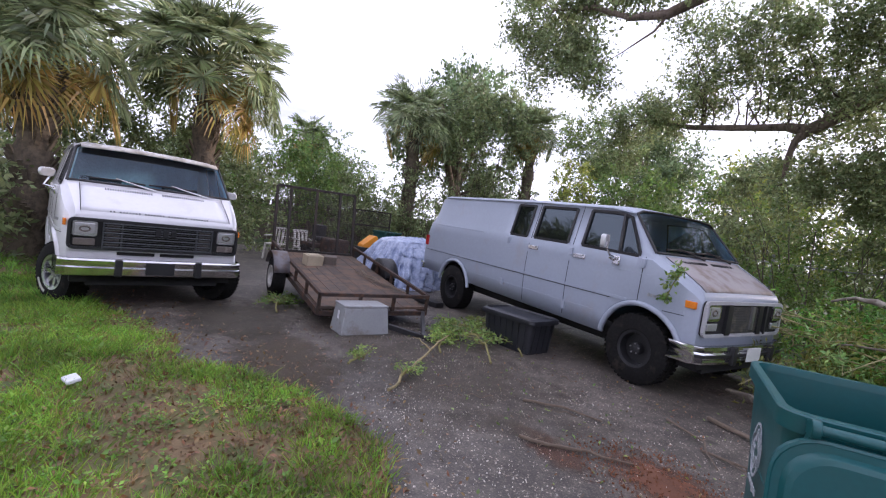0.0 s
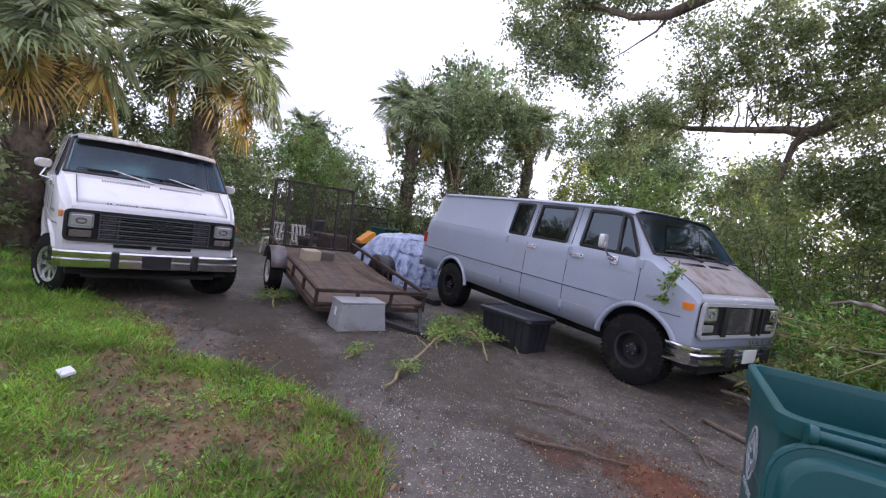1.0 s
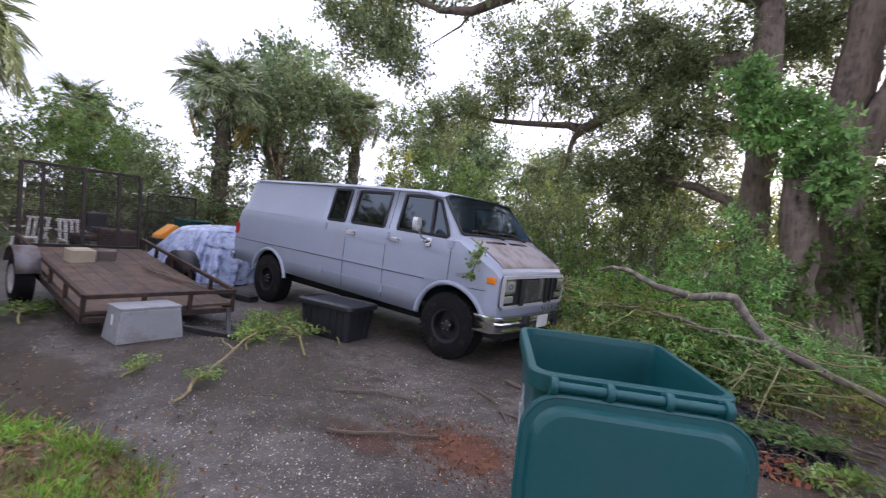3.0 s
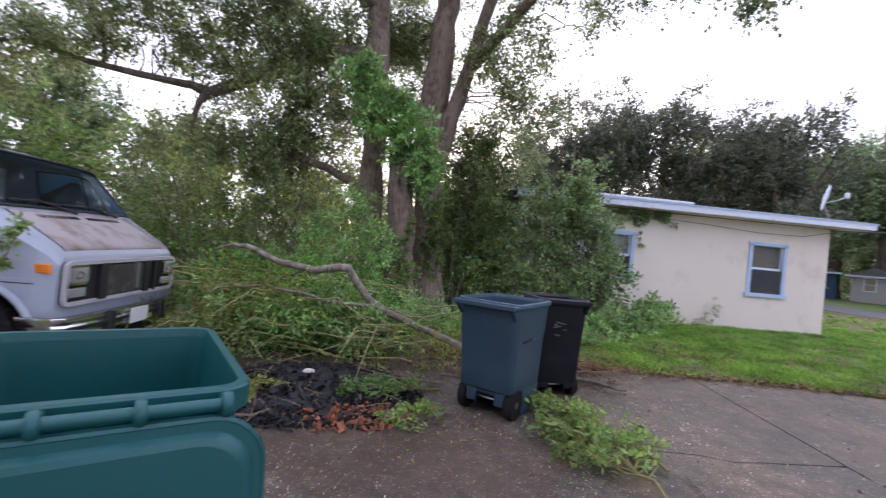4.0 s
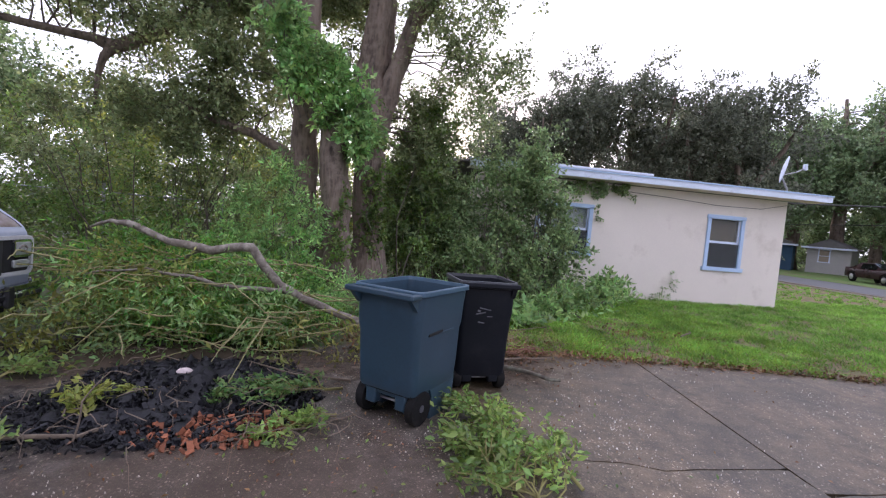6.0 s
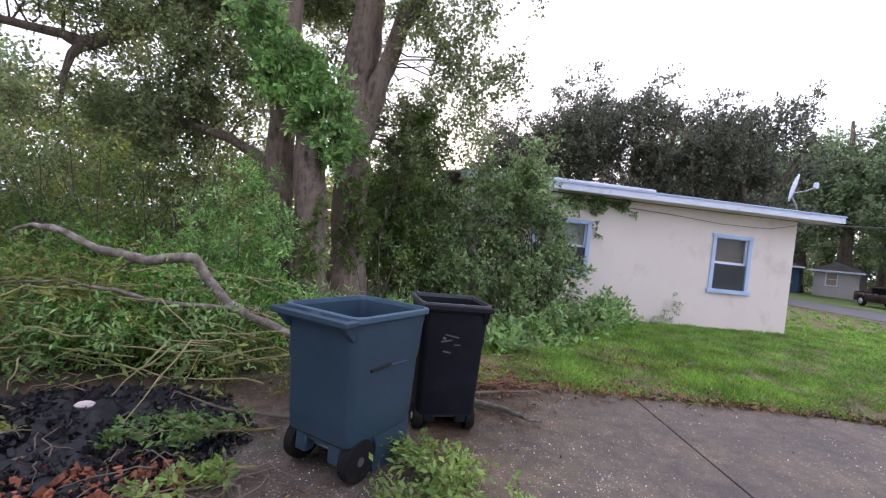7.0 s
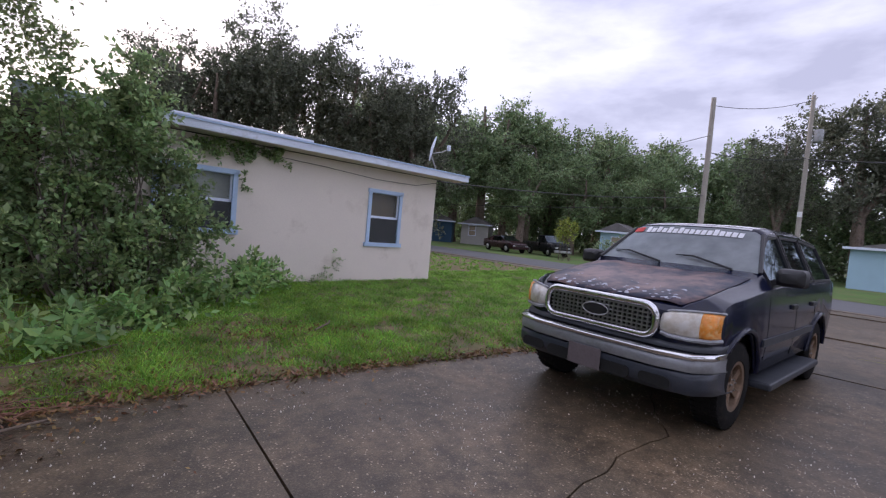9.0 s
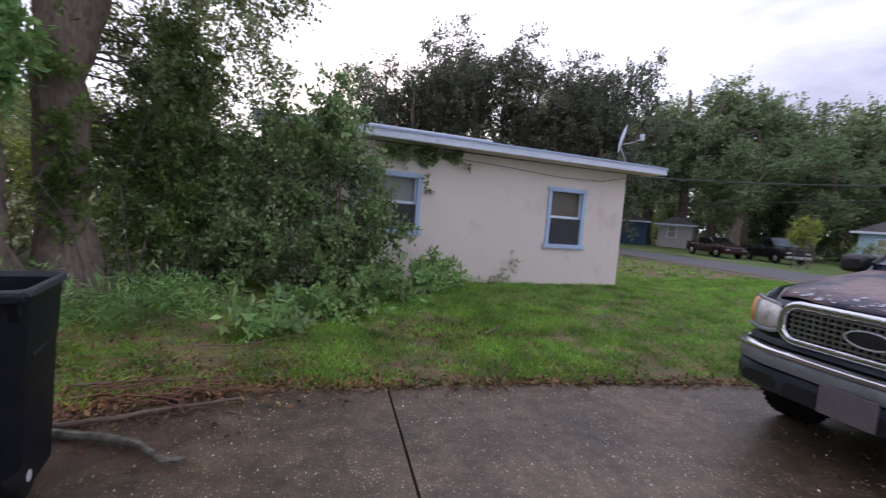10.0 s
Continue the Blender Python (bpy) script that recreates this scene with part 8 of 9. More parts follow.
for m_, blobs, per in ((M_LEAF_HEAP, [(2.0, 2.4, 0.42, 1.0, 0.8, 0.38, 110), (1.3, 2.8, 0.6, 0.9, 0.8, 0.5, 100), (3.0, 2.5, 0.26, 0.6, 0.6, 0.25, 44), (2.3, 3.4, 0.5, 1.2, 0.7, 0.5, 90)], 52), (M_LEAF_HEAP_Y, [(1.6, 2.0, 0.6, 0.9, 0.7, 0.3, 50), (1.0, 1.5, 0.25, 0.6, 0.4, 0.25, 30), (3.5, 1.9, 0.15, 0.5, 0.4, 0.14, 18)], 36), (M_LEAF_PALE, [(3.0, 1.75, 0.36, 0.3, 0.2, 0.22, 22), (2.7, 2.3, 0.7, 0.4, 0.25, 0.2, 18), (1.9, 1.6, 0.35, 0.8, 0.3, 0.3, 40)], 30)):
    pos, way, _ = sprays(blobs, per, 0.27, 0.07)
    pos[:, 2] = np.abs(pos[:, 2] - 0.015) + 0.015
    o = new("leaves", leaf_mesh("leaves", pos, 0.078, 0.33, m_, 0.5, 0.0, way))
    o.parent = brush


def leafy_cutting(label, x, y, ang, length, width, twigs, material, leaf=0.06, h=0.1, group="leafy cuttings"):
    """A cut leafy branch lying on the ground: a main stem from its butt at (x, y) along ang, with leafy side twigs."""
    t = thing("leafy_cutting", label, "cut branch", None, group)
    d = np.array([math.cos(ang), math.sin(ang), 0])
    axis = np.array(bent((x, y, 0.02), (x + d[0] * length, y + d[1] * length, 0.03), 0.03, 8, 0.025))
    axis[:, 2] = np.abs(axis[:, 2]) + 0.01
    part("stem", MB().tube([tuple(p) for p in axis], list(np.linspace(0.013, 0.004, 9)), 6), M_TWIG_G, t, "", 60)
    pos, way = [], []
    tw = MB()
    for k in range(twigs):
        u = rng.uniform(0.15, 1.0)
        i = min(7, int(u * 8))
        p0 = lerp(axis[i], axis[i + 1], u * 8 - i)
        turn = ang + (1 if rng.random() < 0.5 else -1) * rng.uniform(0.3, 1.15)
        L = width * rng.uniform(0.3, 0.75) * (1.1 - 0.4 * u)
        p1 = p0 + np.array([math.cos(turn) * L, math.sin(turn) * L, 0])
        p1[2] = rng.uniform(0.015, h)
        line = np.array(bent(p0, p1, 0.03, 4, 0.06))
        line[:, 2] = np.abs(line[:, 2]) + 0.008
        tw.tube([tuple(q) for q in line], [0.006, 0.005, 0.004, 0.003, 0.0015], 4)
        n = rng.integers(15, 30)
        v = rng.uniform(0.25, 1.05, n)
        j = np.clip((v * 4).astype(int), 0, 3)
        q = line[j] + (line[j + 1] - line[j]) * (v * 4 - j)[:, None]
        pos.append(q + rng.normal(size=(n, 3)) * np.array([0.03, 0.03, 0.02]))
        out = np.array([math.cos(turn), math.sin(turn), 0.1]) * 0.6 + rng.normal(size=(n, 3)) * np.array([0.8, 0.8, 0.4])
        way.append(out)
    tagged(part("twig", tw, M_TWIG_G, t, "", 60), kind="stuff")
    pos, way = np.concatenate(pos), np.concatenate(way)
    pos[:, 2] = np.abs(pos[:, 2] - 0.01) + 0.012
    o = new("leaves", leaf_mesh("leaves", pos, leaf, 0.42, material, 0.5, 0.0, way))
    o.parent = t
    return t


M_STEM = mat("yellow_cut_stem", (0.34, 0.27, 0.13), 0.8, 0, 0.3, 9, 50, 0.3, (0.2, 0.17, 0.09), 0.3)
M_TWIG_G = mat("green_stems", (0.22, 0.2, 0.07), 0.8, 0, 0.25, 8, 50, 0.2)
leafy_cutting("fresh green cutting lying beside the blue bin", 5.25, -1.15, 1.95, 0.95, 0.75, 50, M_LEAF_CUT2, 0.065, 0.2)
leafy_cutting("fresh leafy cutting beside the blue bin", 5.5, -0.75, 2.0, 1.3, 0.65, 46, M_LEAF_CUT2, 0.062, 0.18)
leafy_cutting("leafy cutting lying on the burnt patch", 3.95, 0.75, 3.5, 0.9, 0.6, 34, M_LEAF_HEAP_G, 0.06, 0.16)
leafy_cutting("small leafy cutting by the red chips", 3.95, 0.2, 3.9, 0.55, 0.35, 14, M_LEAF_CUT2)
leafy_cutting("wilted yellow leafy twig on the burnt ground", 2.35, 0.0, 2.2, 0.35, 0.3, 10, M_LEAF_YEL, 0.06, 0.2)
leafy_cutting("pale leafy twig on the burnt ground", 2.15, -0.45, 2.4, 0.3, 0.25, 8, M_LEAF_B)
leafy_cutting("small wilted twig on the ashes", 2.6, 0.35, 2.8, 0.3, 0.2, 6, M_LEAF_YEL)
branch("cut_stem", "long yellowish cut stem running into the leafy cuttings",
    [[(-0.26, -2.84, 0.03, 0.015), (-0.62, -2.5, 0.05, 0.014), (-0.98, -2.1, 0.09, 0.012), (-1.3, -1.72, 0.12, 0.012), (-1.65, -1.35, 0.1, 0.008)],
     [(-1.1, -1.95, 0.1, 0.009), (-1.45, -1.9, 0.1, 0.006), (-1.75, -1.8, 0.05, 0.004)]], "cut branch", "", M_STEM)
leafy_cutting("large leafy cutting lying by the black tote", -0.75, -1.35, 2.75, 1.7, 0.9, 42, M_LEAF_CUT2)
leafy_cutting("leafy cutting spread against the tote", -0.9, -0.75, 2.7, 1.7, 0.9, 40, M_LEAF_CUT)
leafy_cutting("leafy cutting beside the trailer tongue", -1.2, -1.75, 2.55, 1.1, 0.5, 22, M_LEAF_CUT2)
leafy_cutting("cut leaves lying under the trailer nose", -3.2, -3.2, 2.9, 0.8, 0.6, 22, M_LEAF_B)
leafy_cutting("small cut sprig on the paving", -1.0, -2.95, 2.2, 0.32, 0.3, 8, M_LEAF_CUT2, 0.04)
leafy_cutting("small green sprig on the paving", -0.5, -2.62, 2.2, 0.28, 0.25, 7, M_LEAF_CUT2, 0.04)
leafy_cutting("leaves fallen beside the front bumper", 1.2, 0.35, 1.2, 0.6, 0.6, 16, M_LEAF_B)
vine = thing("hanging_sprig", "green leafy sprig caught on the van's fender", "leaves")
pos, _ = clusters([(0.5, -0.08, 1.35, 0.06, 0.03, 0.06, 4), (0.43, -0.1, 1.22, 0.05, 0.03, 0.1, 3), (0.4, -0.1, 1.02, 0.06, 0.03, 0.05, 4)], 13, 0.035)
o = new("leaves", leaf_mesh("leaves", pos, 0.06, 0.5, M_LEAF_B))
o.parent = vine
part("stem", MB().tube([(0.55, -0.06, 1.4), (0.46, -0.09, 1.2), (0.4, -0.09, 1.0)], 0.006, 5), M_TWIG_G, vine, "", 60)

# loose sticks
for i, (pts, r, lab) in enumerate((
    ([(0.75, -2.23, 0.02), (0.95, -2.12, 0.03), (1.08, -1.9, 0.02), (1.2, -1.85, 0.025), (1.33, -1.69, 0.02)], 0.013, "dark stick beside the red dirt"),
    ([(0.2, -1.7, 0.02), (0.45, -1.45, 0.03), (0.75, -1.3, 0.02)], 0.012, "thin stick on the paving"),
    ([(0.9, -0.6, 0.02), (1.3, -0.75, 0.03), (1.6, -1.1, 0.02)], 0.01, "thin stick on the paving"),
    ([(1.4, -0.9, 0.02), (1.9, -0.8, 0.03), (2.2, -0.95, 0.02)], 0.01, "thin stick on the paving"),
    ([(1.0, -0.1, 0.02), (1.7, -0.3, 0.04), (2.4, -0.2, 0.03), (2.75, 0.35, 0.04)], 0.02, "long thin stick by the ashes"),
    ([(4.9, 1.75, 0.04), (5.37, 1.54, 0.05), (5.6, 1.47, 0.05), (5.87, 1.3, 0.05), (6.02, 1.12, 0.05), (6.13, 1.12, 0.04)], 0.03, "mossy branch lying behind the black bin"),
    ([(4.95, 1.6, 0.03), (5.33, 1.68, 0.04), (5.62, 1.72, 0.04), (5.92, 1.83, 0.04), (6.38, 1.94, 0.03)], 0.019, "dead branch at the lawn's edge"),
    ([(4.0, 1.3, 0.03), (4.4, 1.15, 0.04), (4.9, 1.25, 0.03)], 0.015, "dead branch behind the bins"),
    ([(9.1, 3.35, 0.06), (9.4, 3.5, 0.1), (9.55, 3.75, 0.07)], 0.014, "curved twig on the lawn"),
    ([(5.3, -1.5, 0.015), (5.55, -1.1, 0.02), (5.6, -0.8, 0.02)], 0.009, "thin twig on the concrete"),
    ([(2.4, -0.25, 0.02), (2.42, -0.18, 0.25), (2.5, -0.05, 0.4)], 0.006, "twig standing in the ashes"),
    ([(3.3, -0.2, 0.02), (3.8, 0.0, 0.03), (4.1, 0.25, 0.02)], 0.008, "thin twig by the bin"),
    ([(4.0, 0.95, 0.03), (3.5, 1.0, 0.05), (3.0, 1.3, 0.06)], 0.012, "thin branch on the ashes"),
    ([(1.4, 0.3, 0.1), (1.0, 0.7, 0.14), (0.75, 0.75, 0.12)], 0.035, "pale bare branch by the bumper"),
    ([(5.2, 2.35, 0.05), (5.8, 2.3, 0.06), (6.6, 2.35, 0.05)], 0.008, "reddish twig at the lawn's edge"),
    ([(7.0, 3.6, 0.05), (6.3, 3.2, 0.06), (5.9, 3.25, 0.05)], 0.008, "dead twig in the grass"))):
    fine = []
    for p, q in zip(pts, pts[1:]):
        for k in range(4):
            w = Vector(p).lerp(Vector(q), k / 4)
            j = noise.noise_vector(w * 5) * 0.03
            fine.append((w.x + j.x, w.y + j.y, max(r, w.z + abs(j.z) * 0.3)))
    fine.append(pts[-1])
    rad = [r * (1.1 - 0.6 * k / len(fine)) for k in range(len(fine))]
    ob = put("stick", MB().tube(fine, rad, 6), M_MOSSY if r == 0.03 else M_BRANCH if r > 0.02 else M_TWIG, 60)
    tagged(ob, lab, "stick", "sticks")

# ashes and red chips
def debris(name, label, cx, cy, rx, ry, n, s0, s1, material, h=0.05, category="debris"):
    mb = MB()
    for k in range(n):
        a, q = rng.uniform(0, 6.28), math.sqrt(rng.random())
        x, y = cx + rx * q * math.cos(a) + rng.normal() * 0.05, cy + ry * q * math.sin(a) + rng.normal() * 0.05
        s = rng.uniform(s0, s1)
        m = Euler(rng.uniform(0, 6.28, 3)).to_matrix()
        mb.box((x, y, s * 0.3 + h * (1 - q) * rng.random()), (s, s * rng.uniform(0.3, 0.8), s * rng.uniform(0.15, 0.5)), m, rng.uniform(0.4, 0.9))
    ob = new(name, mb.mesh(name, False))
    ob.data.materials.append(material)
    return tagged(ob, label, category, kind="stuff")


ash = MB()
rows = []
for i in range(41):
    r = []
    for j in range(41):
        u, w = lerp(-1, 1, i / 40), lerp(-1, 1, j / 40)
        q = math.hypot(u, w) + 0.25 * noise.noise((u * 3, w * 3, 2))
        r.append(Vector((2.75 + 0.86 * u + 0.15 * w, 0.6 + 0.84 * w, max(-0.02, 0.13 * (1 - q) + 0.09 * noise.noise((u * 7, w * 7, 0)) + 0.05 * noise.noise((u * 18, w * 18, 5))) if q < 1 else -0.02)))
    rows.append(r)
ash.loft(rows, False)
ash_ob = put("burnt_patch", ash, M_CHAR, 60)
tagged(ash_ob, "black burnt patch of ash and charred wood", "ash")
debris("charred_bits", "scattered charred bits and coals", 2.75, 0.58, 1.0, 0.88, 4600, 0.012, 0.06, M_CHAR, 0.14)
debris("charred_bits", "charred bits spilled at the edge of the ashes", 2.05, 0.05, 0.6, 0.45, 900, 0.01, 0.04, M_CHAR, 0.04)
debris("red_chips", "scatter of red-brown bark chips", 3.12, 0.02, 0.5, 0.32, 430, 0.02, 0.065, M_REDCHIP, 0.05)
debris("red_soil_crumbs", "crumbs of red dirt on the paving", 1.5, -1.7, 0.6, 0.45, 900, 0.006, 0.02, M_RUST_DIRT, 0.02)

def stain(name, label, cx, cy, rx, ry, colour, amount, scale=5.0, z=0.004):
    """A thin film of loose dirt, broken up and fading out at its rim."""
    m = mat(name + "_film", colour, 0.95, 0, 0.4, scale, 70, 0.6)
    nd, ln = m.node_tree.nodes, m.node_tree.links
    out = next(n for n in nd if n.type == "OUTPUT_MATERIAL")
    co = nd.new("ShaderNodeTexCoord")
    nz = nd.new("ShaderNodeTexNoise")
    nz.inputs["Scale"].default_value, nz.inputs["Detail"].default_value, nz.inputs["Roughness"].default_value = scale, 9, 0.7
    ln.new(co.outputs["Object"], nz.inputs["Vector"])
    mp = nd.new("ShaderNodeMapping")
    mp.inputs["Scale"].default_value = (1 / rx, 1 / ry, 1)
    ln.new(co.outputs["Object"], mp.inputs["Vector"])
    le = nd.new("ShaderNodeVectorMath")
    le.operation = "LENGTH"
    ln.new(mp.outputs["Vector"], le.inputs[0])
    sb = nd.new("ShaderNodeMath")
    sb.operation = "MULTIPLY_ADD"
    sb.inputs[1].default_value = -0.55
    ln.new(le.outputs["Value"], sb.inputs[0])
    ln.new(nz.outputs["Fac"], sb.inputs[2])
    mr = nd.new("ShaderNodeMapRange")
    mr.inputs["From Min"].default_value, mr.inputs["From Max"].default_value = 0.02, 0.3
    mr.inputs["To Max"].default_value = amount
    ln.new(sb.outputs[0], mr.inputs["Value"])
    tr = nd.new("ShaderNodeBsdfTransparent")
    mx = nd.new("ShaderNodeMixShader")
    ln.new(mr.outputs["Result"], mx.inputs["Fac"])
    ln.new(tr.outputs["BSDF"], mx.inputs[1])
    ln.new(nd["Principled BSDF"].outputs["BSDF"], mx.inputs[2])
    ln.new(mx.outputs["Shader"], out.inputs["Surface"])
    mb = MB().add([(rx * math.cos(a), ry * math.sin(a), 0) for a in np.linspace(0, 2 * math.pi, 25)[:-1]], [tuple(range(24))])
    ob = put(name, mb, m)
    ob.matrix_world = pose(cx, cy, z)
    return tagged(ob, label, "dirt", kind="structure")


stain("red_dirt", "patch of red dirt spread on the paving", 1.55, -1.68, 0.5, 0.42, (0.17, 0.072, 0.04), 0.8, 6.0)
stain("red_dirt", "faint red dirt along a stick", 0.95, -2.1, 0.45, 0.22, (0.14, 0.065, 0.04), 0.55, 7.0)
stain("ash_dust", "black ash dust trodden over the paving", 2.2, 0.1, 1.1, 0.75, (0.014, 0.013, 0.014), 0.95, 3.0, 0.01)
stain("brown_dirt", "brown soil trodden over the paving", 3.6, -0.6, 2.2, 1.2, (0.115, 0.075, 0.05), 0.45, 3.0, 0.005)
stain("brown_dirt", "brown soil spread beside the brush heap", 2.4, 1.4, 2.4, 1.3, (0.085, 0.058, 0.038), 0.95, 2.6, 0.006)
stain("brown_dirt", "brown soil washed over the slab edge", 5.0, 1.6, 1.5, 0.8, (0.1, 0.066, 0.042), 0.9, 3.0, 0.007)
stain("brown_dirt", "damp brown silt beside the lawn", -1.3, -3.5, 1.5, 0.7, (0.07, 0.052, 0.032), 0.75, 2.4, 0.009)
stain("brown_dirt", "damp olive silt in front of the white van", -3.0, -3.7, 1.4, 1.0, (0.06, 0.05, 0.034), 0.7, 2.0, 0.0095)
stain("brown_dirt", "soil and moss on the yard paving", -1.0, -1.9, 2.6, 1.6, (0.085, 0.066, 0.045), 0.45, 1.9, 0.008)
for k in range(70):
    x, y, a_, L_ = rng.uniform(1.7, 4.1), rng.uniform(-0.4, 1.4), rng.uniform(0, 6.28), rng.uniform(0.15, 0.6)
    st_ = put("twig", MB().tube(bent((x, y, 0.05 + 0.1 * rng.random()), (x + L_ * math.cos(a_), y + L_ * math.sin(a_), 0.03), 0.04, 5, 0.06), [0.0045, 0.0045, 0.004, 0.003, 0.002, 0.0015], 4), M_TWIG, 60)
    tagged(st_, "thin dry twig lying among the ashes", "twig", "twigs")
for k in range(34):
    x, y, a_, L_ = rng.uniform(5.2, 6.2), rng.uniform(1.95, 2.35), rng.normal() * 0.4, rng.uniform(0.25, 0.6)
    st_ = put("twig", MB().tube(bent((x, y, 0.02 + 0.06 * rng.random()), (x + L_ * math.cos(a_), y + L_ * math.sin(a_), 0.02 + 0.04 * rng.random()), 0.02, 5, 0.05), [0.006, 0.006, 0.005, 0.004, 0.003, 0.002], 4), M_TWIG_RED, 60)
    tagged(st_, "reddish dry twig heaped at the lawn's edge", "twig", "twigs")
for k in range(26):
    x, y, a_, L_ = rng.uniform(-1.5, 5.0), rng.uniform(-2.4, -0.6), rng.uniform(0, 6.28), rng.uniform(0.12, 0.45)
    st_ = put("twig", MB().tube(bent((x, y, 0.012), (x + L_ * math.cos(a_), y + L_ * math.sin(a_), 0.012), 0.008, 5, 0.07), [0.0045, 0.0045, 0.004, 0.003, 0.002, 0.0015], 4), M_TWIG, 60)
    tagged(st_, "thin dry twig lying on the paving", "twig", "twigs")
stone = MB().lathe([(0.001, 0.0), (0.05, 0.01), (0.06, 0.035), (0.04, 0.06), (0.001, 0.07)], 10, "z", (0, 0, 0))
so = put("stone", stone, M_STONE, 50)
so.matrix_world = pose(2.62, 0.8, 0.09, 12, 4, 30) @ Matrix.Diagonal((1.15, 0.6, 0.8, 1))
tagged(so, "pale pinkish stone lying on the ash", "stone")
cup = put("paper_scrap", MB().box((-0.92, -5.08, 0.06), (0.13, 0.09, 0.03), Matrix.Rotation(0.4, 3, "Z") @ Matrix.Rotation(0.2, 3, "X")), M_STICKER, 0, 0.008)
tagged(cup, "crumpled white scrap of paper on the lawn", "litter")

# ---- grass and litter ----
def scatter(poly, box, n):
    x = rng.uniform(box[0], box[1], n)
    y = rng.uniform(box[2], box[3], n)
    ok = inside(poly, x, y)
    return x[ok], y[ok]


def grass(name, label, poly, box, n, h0, h1, width, material, bare=0.0, per=14, tuft=0.035):
    """Grass in tufts of about per blades that spread from their middle; bare: how much ground stays open."""
    x, y = scatter(poly, box, n // per)
    keep = np.array([noise.noise((a * 0.8, b * 0.8, 7.0)) + 0.5 * noise.noise((a * 2.6, b * 2.6, 2.0)) for a, b in zip(x, y)])
    ok = keep > bare - 0.6 + rng.uniform(-0.2, 0.2, len(x))
    x, y, keep = x[ok], y[ok], keep[ok]
    k = rng.poisson(per, len(x))
    size = rng.uniform(0.65, 1.35, len(x)) * (1 + 0.5 * np.clip(keep, -0.6, 0.8))
    cx, cy, size = np.repeat(x, k), np.repeat(y, k), np.repeat(size, k)
    off = rng.normal(size=(len(cx), 2)) * tuft
    h = rng.uniform(h0, h1, len(cx)) * size
    base = np.stack([cx + off[:, 0], cy + off[:, 1], np.zeros(len(cx))], 1)
    lean = off / tuft * (h * 0.45)[:, None] + rng.normal(size=(len(cx), 2)) * (h * 0.35)[:, None]
    tip = base + np.stack([lean[:, 0], lean[:, 1], h], 1)
    ob = new(name, blades_mesh(name, base, tip, width, material))
    return tagged(ob, label, "grass", kind="stuff")


M_GRASS = leaf_mat("lawn_grass", (0.24, 0.4, 0.055), 0.03, 0.45, 0.45, 0.6)
M_GRASS_B = leaf_mat("bright_lawn_grass", (0.2, 0.39, 0.06), 0.02, 0.4, 0.45, 0.6)
M_GRASS_DRY = leaf_mat("straw", (0.3, 0.22, 0.09), 0.02, 0.4, 0.25, 0.7)
M_WEED = leaf_mat("lawn_weeds", (0.23, 0.39, 0.065), 0.03, 0.4, 0.45)
grass("grass", "rough weedy grass", LAWN_A, (-5.5, 2.6, -8.5, -3.0), 210000, 0.025, 0.08, 0.0075, M_GRASS, 0.55, 12)
grass("grass", "rough grass beyond", LAWN_A, (-16, -3.5, -13.5, -4.5), 40000, 0.06, 0.13, 0.014, M_GRASS_B, 0.1)
grass("dry_grass", "dry straw in the weedy grass", LAWN_A, (-5.5, 2.6, -8.5, -3.0), 20000, 0.02, 0.08, 0.007, M_GRASS_DRY, 0.1)
grass("grass", "bright mown grass", LAWN_B, (7.0, 24.4, 1.2, 9.5), 150000, 0.03, 0.08, 0.011, M_GRASS_B, 0.08, 10, 0.05)
grass("grass", "shaded grass at the lawn's edge", LAWN_B, (4.0, 11.0, 1.7, 7.6), 60000, 0.025, 0.075, 0.009, M_GRASS, 0.3, 10)
grass("dry_grass", "straw and dead grass at the lawn's edge", LAWN_B, (4.0, 13.0, 1.2, 4.6), 14000, 0.01, 0.04, 0.006, M_GRASS_DRY, 0.2)
grass("grass", "far bright grass beside the street", LAWN_B, (15.0, 24.4, 8.0, 30.0), 18000, 0.05, 0.1, 0.025, M_GRASS_B, 0.0)


def scatter_leaves(name, label, spots, n, size, material, category="leaf litter", up=1.2):
    pos = []
    for x, y, rx, ry, w in spots:
        k = int(n * w)
        p = np.stack([x + rng.normal(size=k) * rx, y + rng.normal(size=k) * ry, rng.uniform(0.008, 0.03, k)], 1)
        pos.append(p)
    pos = np.concatenate(pos)
    return tagged(new(name, leaf_mesh(name, pos, size, 0.5, material, up)), label, category, kind="stuff")


def rosettes(poly, box, n, per, leaf, material, label, seed):
    """Low broad-leaved plants, each with its leaves spread round a middle."""
    x, y = scatter(poly, box, n)
    ok = np.array([noise.noise((a * 1.1, b * 1.1, seed)) for a, b in zip(x, y)]) > rng.uniform(-0.15, 0.25, len(x))
    x, y = x[ok], y[ok]
    k = rng.poisson(per, len(x))
    r = np.repeat(rng.uniform(0.5, 1.3, len(x)), k)
    a = rng.uniform(0, 6.28, len(r))
    q = rng.uniform(0.1, 1.0, len(r)) * leaf * r
    pos = np.stack([np.repeat(x, k) + q * np.cos(a), np.repeat(y, k) + q * np.sin(a), 0.015 + 0.05 * r * rng.random(len(r))], 1)
    way = np.stack([np.cos(a), np.sin(a), rng.uniform(0.0, 0.6, len(r))], 1)
    return tagged(new("lawn_weeds", leaf_mesh("lawn_weeds", pos, leaf, 0.55, material, 1.2, 0.0, way)), label, "weeds", kind="stuff")


